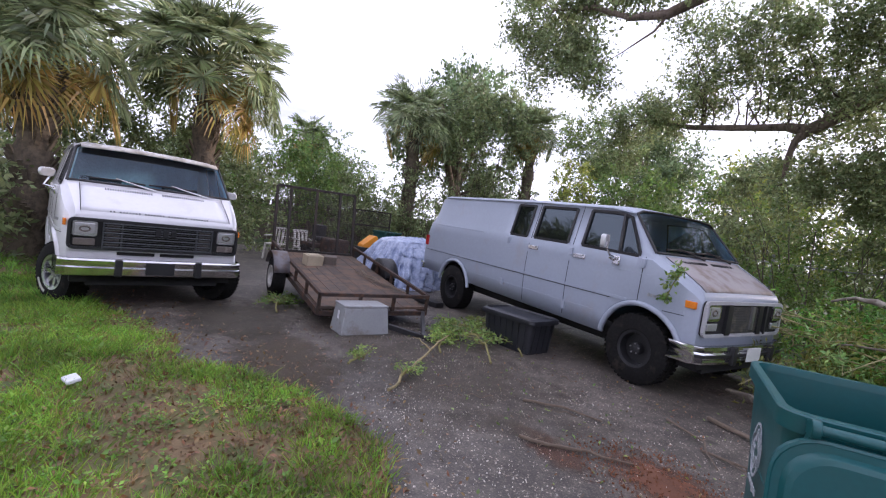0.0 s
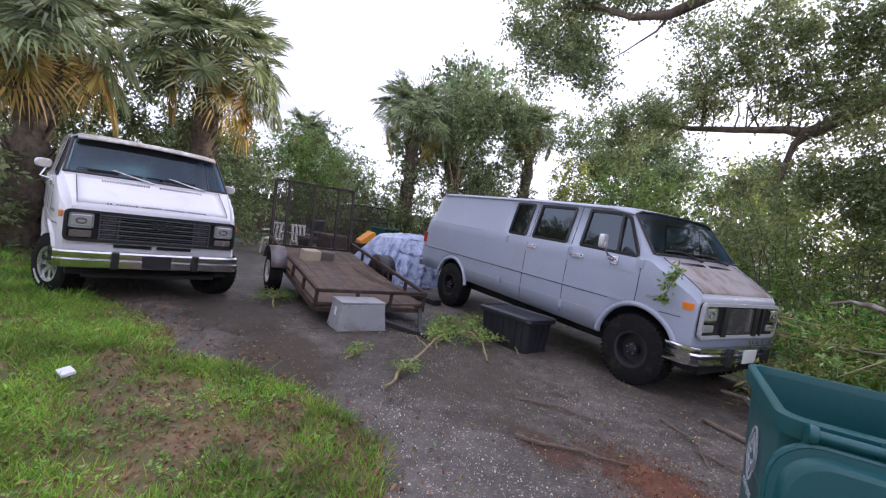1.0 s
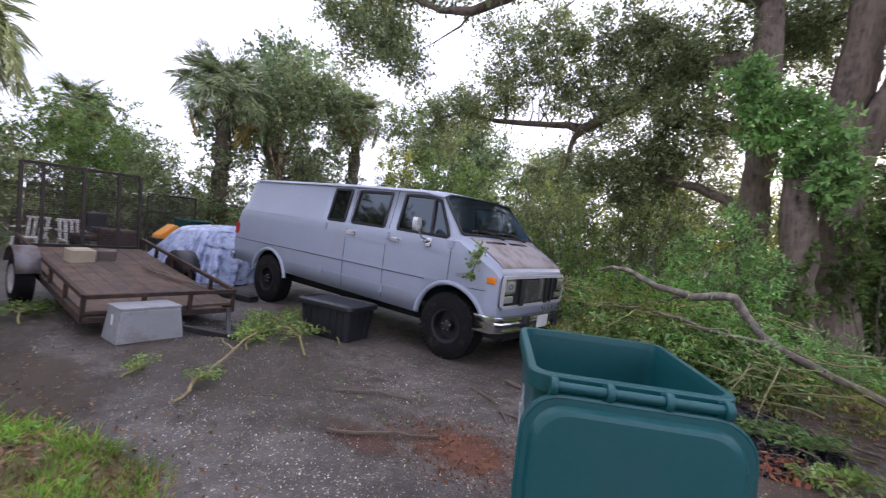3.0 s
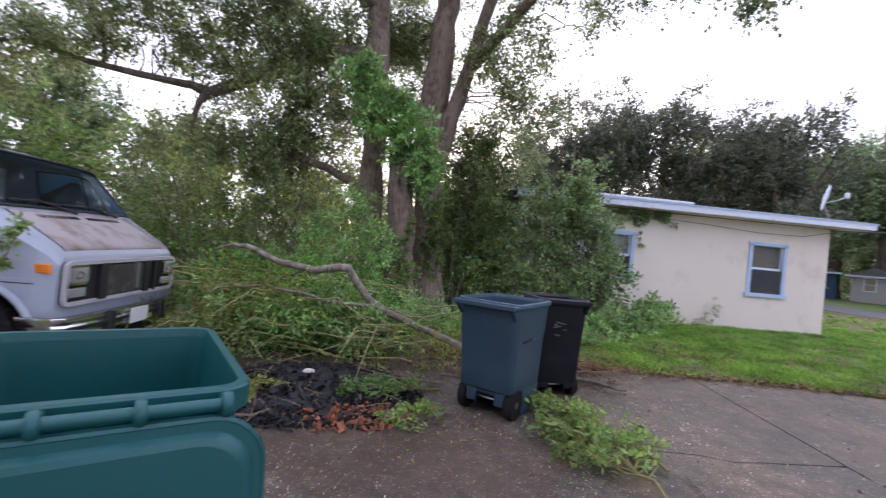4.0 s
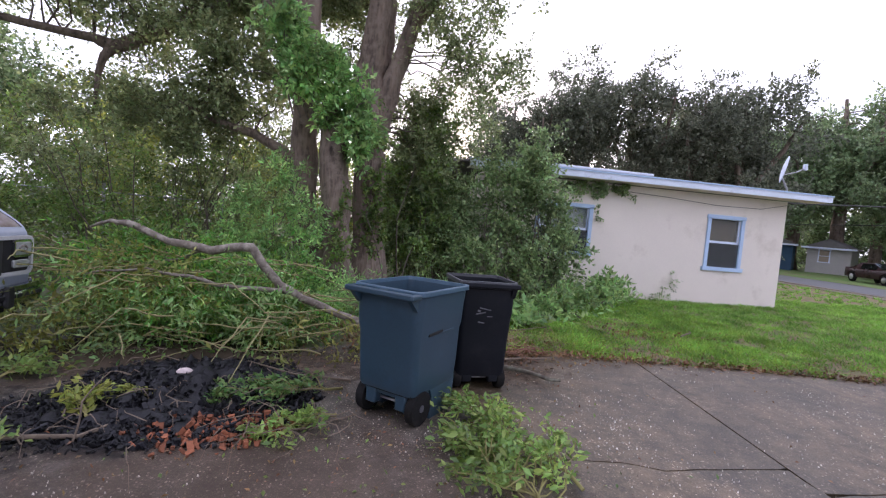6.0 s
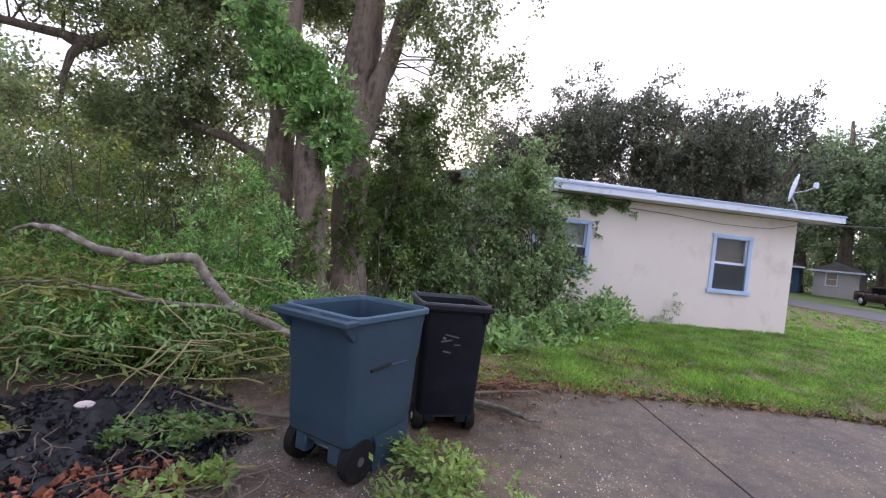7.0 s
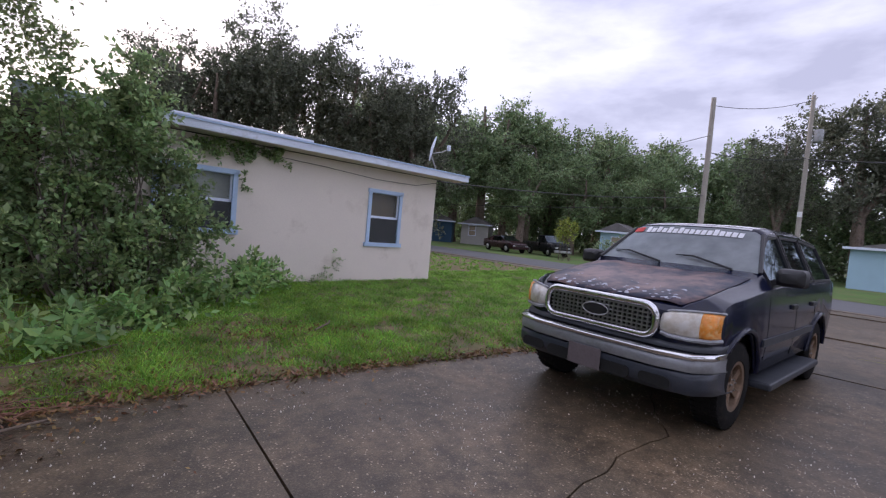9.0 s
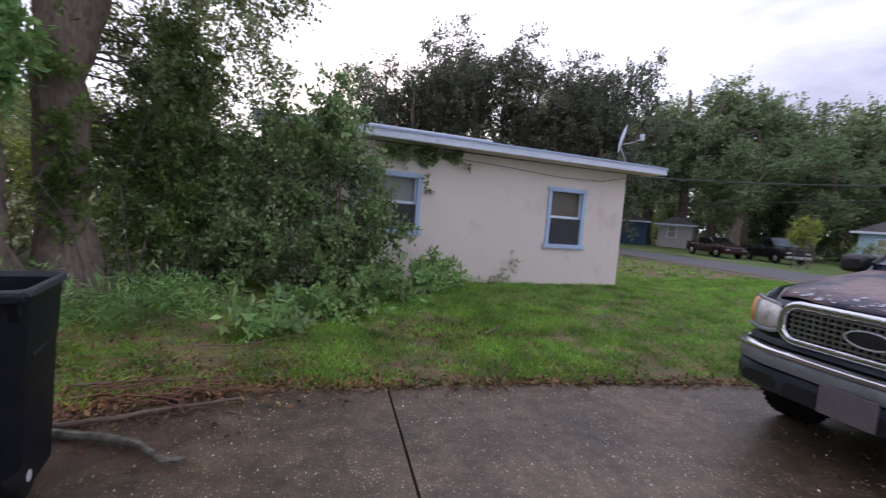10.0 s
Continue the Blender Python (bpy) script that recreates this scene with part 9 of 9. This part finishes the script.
rosettes(LAWN_A, (-5.0, 2.5, -8.0, -3.1), 5000, 8, 0.028, M_WEED, "broad-leaved weeds in the lawn", 3.3)
rosettes(LAWN_A, (-5.0, 2.5, -8.0, -3.1), 160, 8, 0.06, M_WEED, "large flat weeds among the grass", 6.1)
rosettes(LAWN_B, (4.2, 12.0, 1.4, 7.4), 3600, 7, 0.03, M_WEED, "broad-leaved weeds near the shrub", 9.4)
scatter_leaves("leaf_litter", "dead brown leaves along the lawn's edge", [(6.0, 2.4, 1.2, 0.3, 0.36), (5.4, 2.0, 0.5, 0.25, 0.14), (9.5, 2.1, 1.6, 0.2, 0.1), (4.2, 3.4, 0.9, 0.6, 0.28), (8.9, 3.6, 0.6, 0.35, 0.26)] + [(x, y + 0.05, 0.14, 0.07, 0.018) for x, y in NORTH if x < 13], 6400, 0.05, M_LITTER)
scatter_leaves("leaf_litter", "dead leaves and twigs on the paving", [(2.5, 0.0, 1.8, 0.8, 0.3), (0.0, -1.2, 2.2, 1.0, 0.25), (4.6, 0.6, 0.8, 0.9, 0.25), (6.0, -1.5, 2.0, 1.5, 0.1), (-2.5, -3.0, 1.5, 0.6, 0.1)], 1500, 0.03, M_LITTER)
scatter_leaves("leaf_litter", "dead leaves on the weedy lawn", [(-0.3, -4.6, 1.1, 0.7, 0.6), (-1.0, -6.0, 1.6, 0.9, 0.4), (0.4, -3.9, 0.6, 0.4, 0.3), (-2.6, -5.4, 0.8, 0.5, 0.3)] + [(x, y - 0.12, 0.14, 0.08, 0.01) for x, y in LAWN_EDGE if y > -6], 4200, 0.04, M_LITTER)
scatter_leaves("leaf_litter", "pale green leaf scraps on the paving", [(0.0, -1.5, 1.4, 0.8, 0.4), (4.8, -0.3, 0.7, 0.6, 0.3), (2.8, 0.6, 0.9, 0.7, 0.3)], 500, 0.04, M_LEAF_B)


# pale stones lying in the worn paving
M_PEBBLE = mat("pale_pebbles", (0.62, 0.58, 0.52), 0.8, 0, 0.3, 30, 90, 0.1, island=0.5)


def pebbles(name, label, poly, box, n):
    x, y = scatter(poly, box, n)
    keep = np.array([noise.noise((a * 0.9, b * 0.9, 11.0)) + 0.4 * noise.noise((a * 3.1, b * 3.1, 4.0)) for a, b in zip(x, y)]) > rng.uniform(-0.3, 0.7, len(x))
    x, y = x[keep], y[keep]
    mb = MB()
    for a, b in zip(x, y):
        r, t0 = 0.0018 + 0.006 * rng.random() ** 2.5, rng.uniform(0, 6.28)
        ring = [(a + r * q * math.cos(t0 + 1.257 * k), b + r * q * math.sin(t0 + 1.257 * k), 0.0) for k, q in enumerate(rng.uniform(0.7, 1.2, 5))]
        mb.add(ring + [(a, b, r * 0.55 + 0.0085)], [(k, (k + 1) % 5, 5) for k in range(5)])
    ob = new(name, mb.mesh(name, False))
    ob.data.materials.append(M_PEBBLE)
    return tagged(ob, label, "pebbles", kind="stuff")


SLABS = [(5.0, -4.0), (13.0, -4.0), (13.0, 0.7), (11.0, 1.2), (8.5, 1.8), (6.6, 2.0), (5.2, 1.8)]
pebbles("pebbles", "pale stone chips showing in the concrete", SLABS, (5.0, 13.0, -4.0, 2.0), 9000)
YARD = [(4.9, 1.0), (3.5, -0.6), (1.0, -0.3), (-3.0, -0.6), (-4.0, -2.5), (-1.0, -4.0), (0.6, -3.1), (2.2, -5.0), (4.9, -5.0)]
pebbles("pebbles", "pale stones in the dark yard paving", YARD, (-4.0, 4.9, -5.0, 1.0), 25000)

# ---- street and far side ----
def oak_far(label, h, w, leaf_m, seed_blobs, leaf=0.19, per=62):
    blobs = []
    for k in range(seed_blobs):
        a = rng.uniform(0, 6.28)
        q = rng.uniform(0.0, 1.0)
        blobs.append((w * 0.62 * q * math.cos(a), w * 0.62 * q * math.sin(a), h * rng.uniform(0.36, 0.88) * (1 - 0.16 * q), w * rng.uniform(0.17, 0.3), w * rng.uniform(0.17, 0.3), h * rng.uniform(0.06, 0.11), 16))
    stems = [[(0, 0, -0.2, 0.4), (0.1, 0, h * 0.3, 0.3), (0.3, 0.2, h * 0.55, 0.2), (0.2, 0.4, h * 0.8, 0.08)],
        [(0.1, 0, h * 0.28, 0.2), (w * 0.3, w * 0.1, h * 0.55, 0.12), (w * 0.45, w * 0.2, h * 0.7, 0.05)], [(0.1, 0, h * 0.3, 0.2), (-w * 0.3, -w * 0.15, h * 0.55, 0.12), (-w * 0.5, -w * 0.1, h * 0.7, 0.05)]]
    return tree(label, "tree", "tree", stems, blobs, per, 0.5, leaf, 0.6, leaf_m, M_BARK, 24, "far trees", 0.2, pose(0, 0, -200), 0.05)


M_LEAF_MID = leaf_mat("mid_green_leaves", (0.215, 0.29, 0.14), glow=0.5)
kinds = [oak_far("tall dark oak behind the house", 13.5, 5.0, M_LEAF_FAR, 22), oak_far("broad dark tree at the edge of the block", 12.0, 5.6, M_LEAF_FAR, 20),
    oak_far("bright green tree across the street", 12.0, 4.6, M_LEAF_MID, 18), oak_far("rounded green tree across the street", 9.0, 4.6, M_LEAF_MID, 16)]
spots = [(0, 13.5, 31.5, 0.86), (1, 16.5, 31.0, 0.98), (0, 19.5, 29.5, 1.02), (1, 23.5, 30.0, 1.02), (0, 27.0, 27.5, 0.93), (1, 30.5, 27.0, 0.98), (1, 33.0, 34.0, 0.95),
    (2, 47.5, 34.0, 1.15), (3, 51.0, 30.0, 1.2), (2, 56.0, 27.5, 1.05), (3, 61.0, 25.0, 1.3), (3, 66.0, 20.0, 1.25), (2, 70.0, 15.0, 0.95), (3, 66.0, 11.0, 1.2), (0, 53.0, 5.5, 0.95), (1, 57.0, 0.5, 1.25), (0, 59.0, -4.5, 1.25), (1, 61.0, -11.5, 1.3), (2, 62.0, 6.5, 1.0),
    (3, 40.0, 37.0, 1.0), (2, 36.0, 41.0, 1.1), (2, 43.0, 39.5, 1.05), (3, 46.0, 37.5, 1.15), (2, 52.5, 34.5, 0.95), (3, 57.5, 31.0, 1.1), (2, 63.0, 27.0, 0.95), (3, 44.0, 25.5, 0.75), (3, 49.0, 22.5, 0.8), (3, 54.0, 16.0, 0.75), (2, 72, 26, 1.1),
    (3, -1.0, 17.5, 0.5), (3, -5.5, 15.0, 0.62), (3, -10.5, 15.0, 0.85), (3, -16.0, 7.6, 1.05), (3, -24.0, 4.0, 0.55), (3, -23.0, -4.0, 0.5), (0, -19.0, -11.0, 0.8),
    # unseen trees to the south, added to darken the vehicles' window reflections
    (0, -6.0, -18.0, 1.1), (1, 2.0, -17.0, 1.1), (1, 9.5, -18.0, 1.05)]
for k, (ki, x, y, s) in enumerate(spots):
    s = s * ((1.42 if x < 58 else 1.3) if (x > 35 and y > 10) else 1.12 if (y > 0 and 0 < x < 35) else 1.0)
    m = pose(x, y, 0, 0, 0, rng.uniform(0, 360)) @ Matrix.Diagonal((s, s, s * 1.06, 1))
    if k < 4 and ki == k:
        kinds[ki].matrix_world = m
    else:
        copy_thing(kinds[ki], m)
for q in kinds:
    if q.matrix_world.translation.z < -100:
        q.matrix_world = pose(60 + 6 * kinds.index(q), 48, 0)
hedge_blobs = [(56.0 + 0.3 * k, 42.0 - 3.4 * k, 3.6 + 0.8 * math.sin(k * 2.3), 2.0, 2.6, 4.0, 54) for k in range(18)] + [(54.0 - 3.4 * k, 43.0 + 1.5 * k, 3.6 + 0.8 * math.sin(k * 1.9), 2.4, 2.0, 4.0, 54) for k in range(7)] + [(64.0, 10.0 - 3.4 * k, 5.2, 1.8, 2.6, 3.2, 40) for k in range(10)]
shrub("dense hedge of dark leaves beyond the far fence", [(-20.5 + 0.2 * k, -12.0 + 3.0 * k, 1.7, 1.4, 1.9, 1.9, 34) for k in range(8)], 40, 0.42, 0.2, 0.55, M_LEAF, stems=20, group="background shrubs")
shrub("dense thicket beyond the chain-link fence", [(-13.0 + 3.0 * k, 12.5, 1.8, 1.9, 1.2, 2.0, 95) for k in range(7)], 44, 0.4, 0.16, 0.55, M_LEAF, stems=20, group="background shrubs")
shrub("dense undergrowth across the street", hedge_blobs, 60, 0.8, 0.36, 0.55, M_LEAF_MID, stems=20, group="background shrubs")
shrub("dense dark undergrowth behind the house", [(6.0 + 3.2 * k, 29.0 - 0.3 * k, 1.8, 1.9, 1.4, 1.9, 26) for k in range(9)], 36, 0.45, 0.26, 0.55, M_LEAF_FAR, stems=20, group="background shrubs")
shrub("distant line of woods closing the view", [(78.0 + 4 * math.sin(k * 1.7), 86.0 - 8.0 * k, 4.0, 4.0, 5.5, 4.5, 60) for k in range(17)] + [(70.0 - 9.0 * k, 84.0 + 4 * math.sin(k * 2.1), 4.0, 5.5, 4.0, 4.5, 60) for k in range(9)], 13, 1.3, 0.9, 0.6, M_LEAF_FAR, stems=20, group="background shrubs")
shrub("small yellow-green tree beside the street", [(35.5, 15.1, 2.2, 0.8, 0.8, 0.8, 40)], 36, 0.25, 0.16, 0.5, M_LEAF_YEL, stems=10)
shrub("round grey-green bush beside the street", [(38.0, 12.6, 1.0, 1.4, 1.4, 1.1, 50)], 36, 0.3, 0.16, 0.5, M_LEAF_BLUE, stems=6)


def pole(label, x, y, h, r, can):
    t = thing("utility_pole", label, "utility pole", pose(x, y, 0), "utility poles")
    part("shaft", MB().tube([(0, 0, -0.3), (0, 0, h * 0.5), (0.0, 0.05, h)], [r, r * 0.9, r * 0.75], 12), M_POLE, t, "", 60)
    if can:
        part("transformer", MB().lathe([(0.001, 0.0), (0.26, 0.02), (0.28, 0.1), (0.28, 0.8), (0.24, 0.9), (0.001, 0.95)], 16, "z", (0, -0.5, h - 3.4)), M_GREYBOX, t, "grey transformer can", 40)
        part("bracket", MB().beam((0, 0, h - 2.9), (0, -0.5, h - 2.9), 0.06, 0.06), M_STEEL, t)
        part("label_plate", MB().box((-r - 0.01, 0, 4.9), (0.02, 0.3, 0.4)), M_STICKER, t)
    else:
        part("insulator", MB().tube([(0, 0, h - 2.4), (-0.25, 0, h - 2.4)], 0.04, 6), M_STEEL, t)
    return t


M_POLE = mat("weathered_pole", (0.34, 0.31, 0.27), 0.9, 0, 0.2, 2, 30, 0.3)
M_WIRE = mat("overhead_wire", (0.05, 0.05, 0.05), 0.7, 0, 0.1, 2, 30, 0.0)
pole("pale wooden utility pole beside the street", 38.5, 7.3, 11.5, 0.19, False)
pole("wooden utility pole with a transformer can", 47.5, 3.4, 13.5, 0.17, True)


def wire(a, b, sag, r, label):
    pts = [(lerp(a[0], b[0], u), lerp(a[1], b[1], u), lerp(a[2], b[2], u) - sag * 4 * u * (1 - u)) for u in np.linspace(0, 1, 13)]
    tagged(put("overhead_wire", MB().tube(pts, r, 5), M_WIRE, 60), label, "wire", "overhead wires")


wire((38.5, 7.3, 11.0), (47.5, 3.4, 13.2), 0.4, 0.02, "thin overhead wire between the poles")
wire((38.5, 7.3, 9.1), (60.0, 60.0, 9.5), 1.4, 0.02, "overhead wire leading along the street")
wire((38.5, 7.3, 8.0), (47.5, 3.4, 9.0), 0.3, 0.025, "overhead cable between the poles")
wire((47.5, 3.4, 8.9), (30.0, -22.0, 7.5), 1.2, 0.05, "thick pale overhead cable")
wire((38.5, 7.3, 5.2), (15.6, 8.4, 3.0), 0.3, 0.02, "service wire from the pole to the house")
wire((38.5, 7.3, 4.4), (40.0, 60.0, 5.0), 0.6, 0.025, "low overhead cable along the street")


def small_house(label, m, w, d, h, paint, trim_m, win):
    b = thing("house", label, "house", m, "far houses")
    part("wall", MB().box((0, 0, h / 2 - 0.05), (d, w, h + 0.1)), paint, b)
    rf = MB().add([(-d / 2 - 0.4, -w / 2 - 0.4, h), (d / 2 + 0.4, -w / 2 - 0.4, h), (d / 2 + 0.4, w / 2 + 0.4, h), (-d / 2 - 0.4, w / 2 + 0.4, h), (-d / 2 - 0.4, 0.0, h + 0.9), (d / 2 + 0.4, 0.0, h + 0.9)], [(0, 1, 5, 4), (3, 4, 5, 2), (0, 4, 3), (1, 2, 5), (0, 3, 2, 1)])
    ro_ = part("roof", rf, M_ROOF, b, "low dark roof")
    part("fascia", MB().box((-d / 2 - 0.42, 0, h + 0.02), (0.04, w + 0.8, 0.16)), M_FASCIA, ro_)
    for y, ww in win:
        wo = part("window", MB().box((-d / 2 - 0.02, y, 1.6), (0.04, ww, 1.1)), M_BLIND, b, "window with drawn blind")
        part("frame", MB().box((-d / 2 - 0.04, y, 2.18), (0.05, ww + 0.16, 0.08)).box((-d / 2 - 0.04, y, 1.02), (0.05, ww + 0.16, 0.08)).box((-d / 2 - 0.04, y - ww / 2, 1.6), (0.05, 0.08, 1.2)).box((-d / 2 - 0.04, y + ww / 2, 1.6), (0.05, 0.08, 1.2)).box((-d / 2 - 0.04, y, 1.6), (0.05, ww, 0.05)), M_FASCIA, wo)
        if trim_m is M_SHUTTER:
            for s in (-1, 1):
                part("shutter", MB().box((-d / 2 - 0.03, y + s * (ww / 2 + 0.32), 1.6), (0.05, 0.5, 1.3)), M_SHUTTER, b, "red wooden shutter", 0, 0.01)
    return b


M_BLUEWALL = mat("pale_blue_wall", (0.36, 0.52, 0.62), 0.85, 0, 0.08, 1, 30, 0.2)
M_SHUTTER = mat("red_shutter", (0.45, 0.09, 0.1), 0.7, 0, 0.15, 5, 40, 0.1)
M_NAVYWALL = mat("dark_blue_wall", (0.03, 0.07, 0.12), 0.85, 0, 0.1, 1, 30, 0.2)
M_GREYWALL = mat("grey_white_wall", (0.42, 0.4, 0.38), 0.9, 0, 0.15, 1, 30, 0.2)
small_house("pale blue house with red shutters across the street", pose(50.5, -3.6, 0, 0, 0, 0), 8.0, 7.0, 2.7, M_BLUEWALL, M_SHUTTER, [(0.6, 1.6)])
small_house("pale blue porch house across the street", pose(49.0, 17.0, 0, 0, 0, 10), 3.0, 4.0, 2.6, M_BLUEWALL, M_FASCIA, [(0.0, 0.9)])
small_house("small grey shed under the trees", pose(46.5, 33.5, 0, 0, 0, 30), 3.2, 3.0, 2.3, M_GREYWALL, M_FASCIA, [(0.3, 0.8)])
small_house("dark blue shed under the trees", pose(43.0, 36.5, 0, 0, 0, 40), 3.4, 3.0, 2.4, M_NAVYWALL, M_FASCIA, [])


def far_car(label, m, paint, style, category, group="parked cars"):
    v = thing("car", label, category, m, group)
    if style == "truck":
        top = table([(-4.2, 1.12), (-2.02, 1.12), (-1.98, 1.62), (-1.8, 1.76), (-0.95, 1.74), (-0.3, 1.2), (0.3, 1.16), (0.78, 1.08), (0.86, 1.0)])
        tail, win = -4.2, [(-1.85, -0.55)]
    else:
        top = table([(-3.7, 0.98), (-3.1, 1.02), (-2.4, 1.38), (-1.2, 1.42), (-0.35, 1.0), (0.4, 0.92), (0.8, 0.8), (0.86, 0.72)])
        tail, win = -3.7, [(-2.2, -0.8)]
    zb = 1.08 if style == "truck" else 0.9
    belt = table([(tail, zb), (-0.35, zb), (0.5, zb - 0.05), (0.86, zb - 0.3)])
    half = table([(tail, 0.85), (tail + 0.2, 0.9), (0.3, 0.9), (0.86, 0.78)])
    roof = table([(tail, 0.82), (-2.1, 0.72), (-0.9, 0.7), (-0.3, 0.82), (0.86, 0.7)])
    sh = Shell([tail, tail + 0.2, -2.4, -2.2, -2.02, -1.98, -1.85, -1.8, -1.2, -0.95, -0.8, -0.55, -0.35, -0.3, 0.3, 0.6, 0.78, 0.86], top, belt, half, roof, table([(-9, 0.34), (9, 0.34)]), [(0, 0.4, 0.33), (-2.9, 0.4, 0.33)])
    ws = (-0.95, -0.3) if style == "truck" else (-1.2, -0.35)
    body, panes = sh.build([(ws[0], ws[1], 7, 11, (-1, 1))] + [(a, b, 5, 6, (s,)) for a, b in win for s in (-1, 1)])
    weld(part("body", body, paint, v, "", 30))
    for hi, pane in panes.items():
        weld(part("windscreen" if hi == 0 else "side_window", pane, M_GLASS, v, "", 30), True)
    part("cab_floor", MB().box((-1.5, 0, 0.6), (4.0, 1.6, 0.3)), M_DARK, v)
    for x in (0, -2.9):
        for s in (-1, 1):
            part("wheel", MB().lathe([(0.001, -0.1), (0.3, -0.1), (0.34, -0.07), (0.34, 0.07), (0.3, 0.1), (0.001, 0.1)], 20, "y", (x, s * 0.8, 0.34)), M_RUBBER, v, "", 40)
            part("hub", MB().lathe([(0.001, s * 0.105), (0.2, s * 0.105), (0.18, s * 0.12), (0.001, s * 0.12)], 14, "y", (x, s * 0.8, 0.34)), M_STEEL, v, "", 40)
    for s in (-1, 1):
        part("headlight", MB().box((0.83, s * 0.62, zb - 0.3), (0.08, 0.3, 0.12)), M_LENS, v, "", 0, 0.01)
        part("tail_light", MB().box((tail - 0.01, s * 0.72, zb - 0.2), (0.04, 0.16, 0.2)), M_RED, v, "", 0, 0.01)
    part("grille", MB().box((0.84, 0, zb - 0.32), (0.06, 0.8, 0.16)), M_BLACK, v)
    part("bumper", MB().box((0.88, 0, 0.48), (0.14, 1.66, 0.2)), M_STEEL if style == "truck" else paint, v, "", 0, 0.03)
    part("rear_bumper", MB().box((tail - 0.05, 0, 0.5), (0.14, 1.66, 0.18)), M_STEEL, v, "", 0, 0.03)
    return v


M_BLACKCAR = mat("black_car_paint", (0.006, 0.006, 0.008), 0.3, 0, 0.2, 2, 30, 0.02, None, 0, 0.1, spec=0.3)
M_DARKRED = mat("dark_red_car_paint", (0.022, 0.005, 0.007), 0.3, 0, 0.2, 2, 30, 0.02, None, 0, 0.1, spec=0.3)
M_GREYCAR = mat("grey_green_car_paint", (0.09, 0.1, 0.095), 0.3, 0.2, 0.15, 2, 30, 0.02, None, 0, 0.5)
far_car("black pickup truck parked across the street", pose(39.4, 18.2, 0, 0, 0, 246), M_BLACKCAR, "truck", "pickup truck")
far_car("dark red car parked across the street", pose(37.4, 21.1, 0, 0, 0, 252), M_DARKRED, "car", "car")
far_car("black pickup truck facing the street", pose(34.0, -3.6, 0, 0, 0, 184), M_BLACKCAR, "truck", "pickup truck")
far_car("grey-green car parked at the driveway's end", pose(17.2, -4.3, 0, 0, 0, 5), M_GREYCAR, "truck", "car")

planter = thing("planter", "pale terracotta pot with a feathery green plant", "plant pot", pose(13.0, -2.75, 0))
part("pot", MB().lathe([(0.001, 0.0), (0.24, 0.0), (0.27, 0.04), (0.34, 0.3), (0.37, 0.36), (0.41, 0.38), (0.41, 0.44), (0.37, 0.45), (0.34, 0.4), (0.001, 0.39)], 32), M_TERRA, planter, "", 40)
n_ = 1500
b_ = np.stack([rng.normal(size=n_) * 0.12, rng.normal(size=n_) * 0.12, np.full(n_, 0.4)], 1)
t_ = b_ + np.stack([rng.normal(size=n_) * 0.26, rng.normal(size=n_) * 0.26, rng.uniform(0.08, 0.36, n_)], 1)
o = new("plant", blades_mesh("plant", b_, t_, 0.008, M_LEAF_YEL))
o.parent = planter
post_ob = put("porch_post", MB().box((13.35, -3.25, 1.3), (0.14, 0.14, 2.7)), M_FASCIA, 0, 0.01)
tagged(post_ob, "white painted porch post beside the planter", "post", kind="structure")
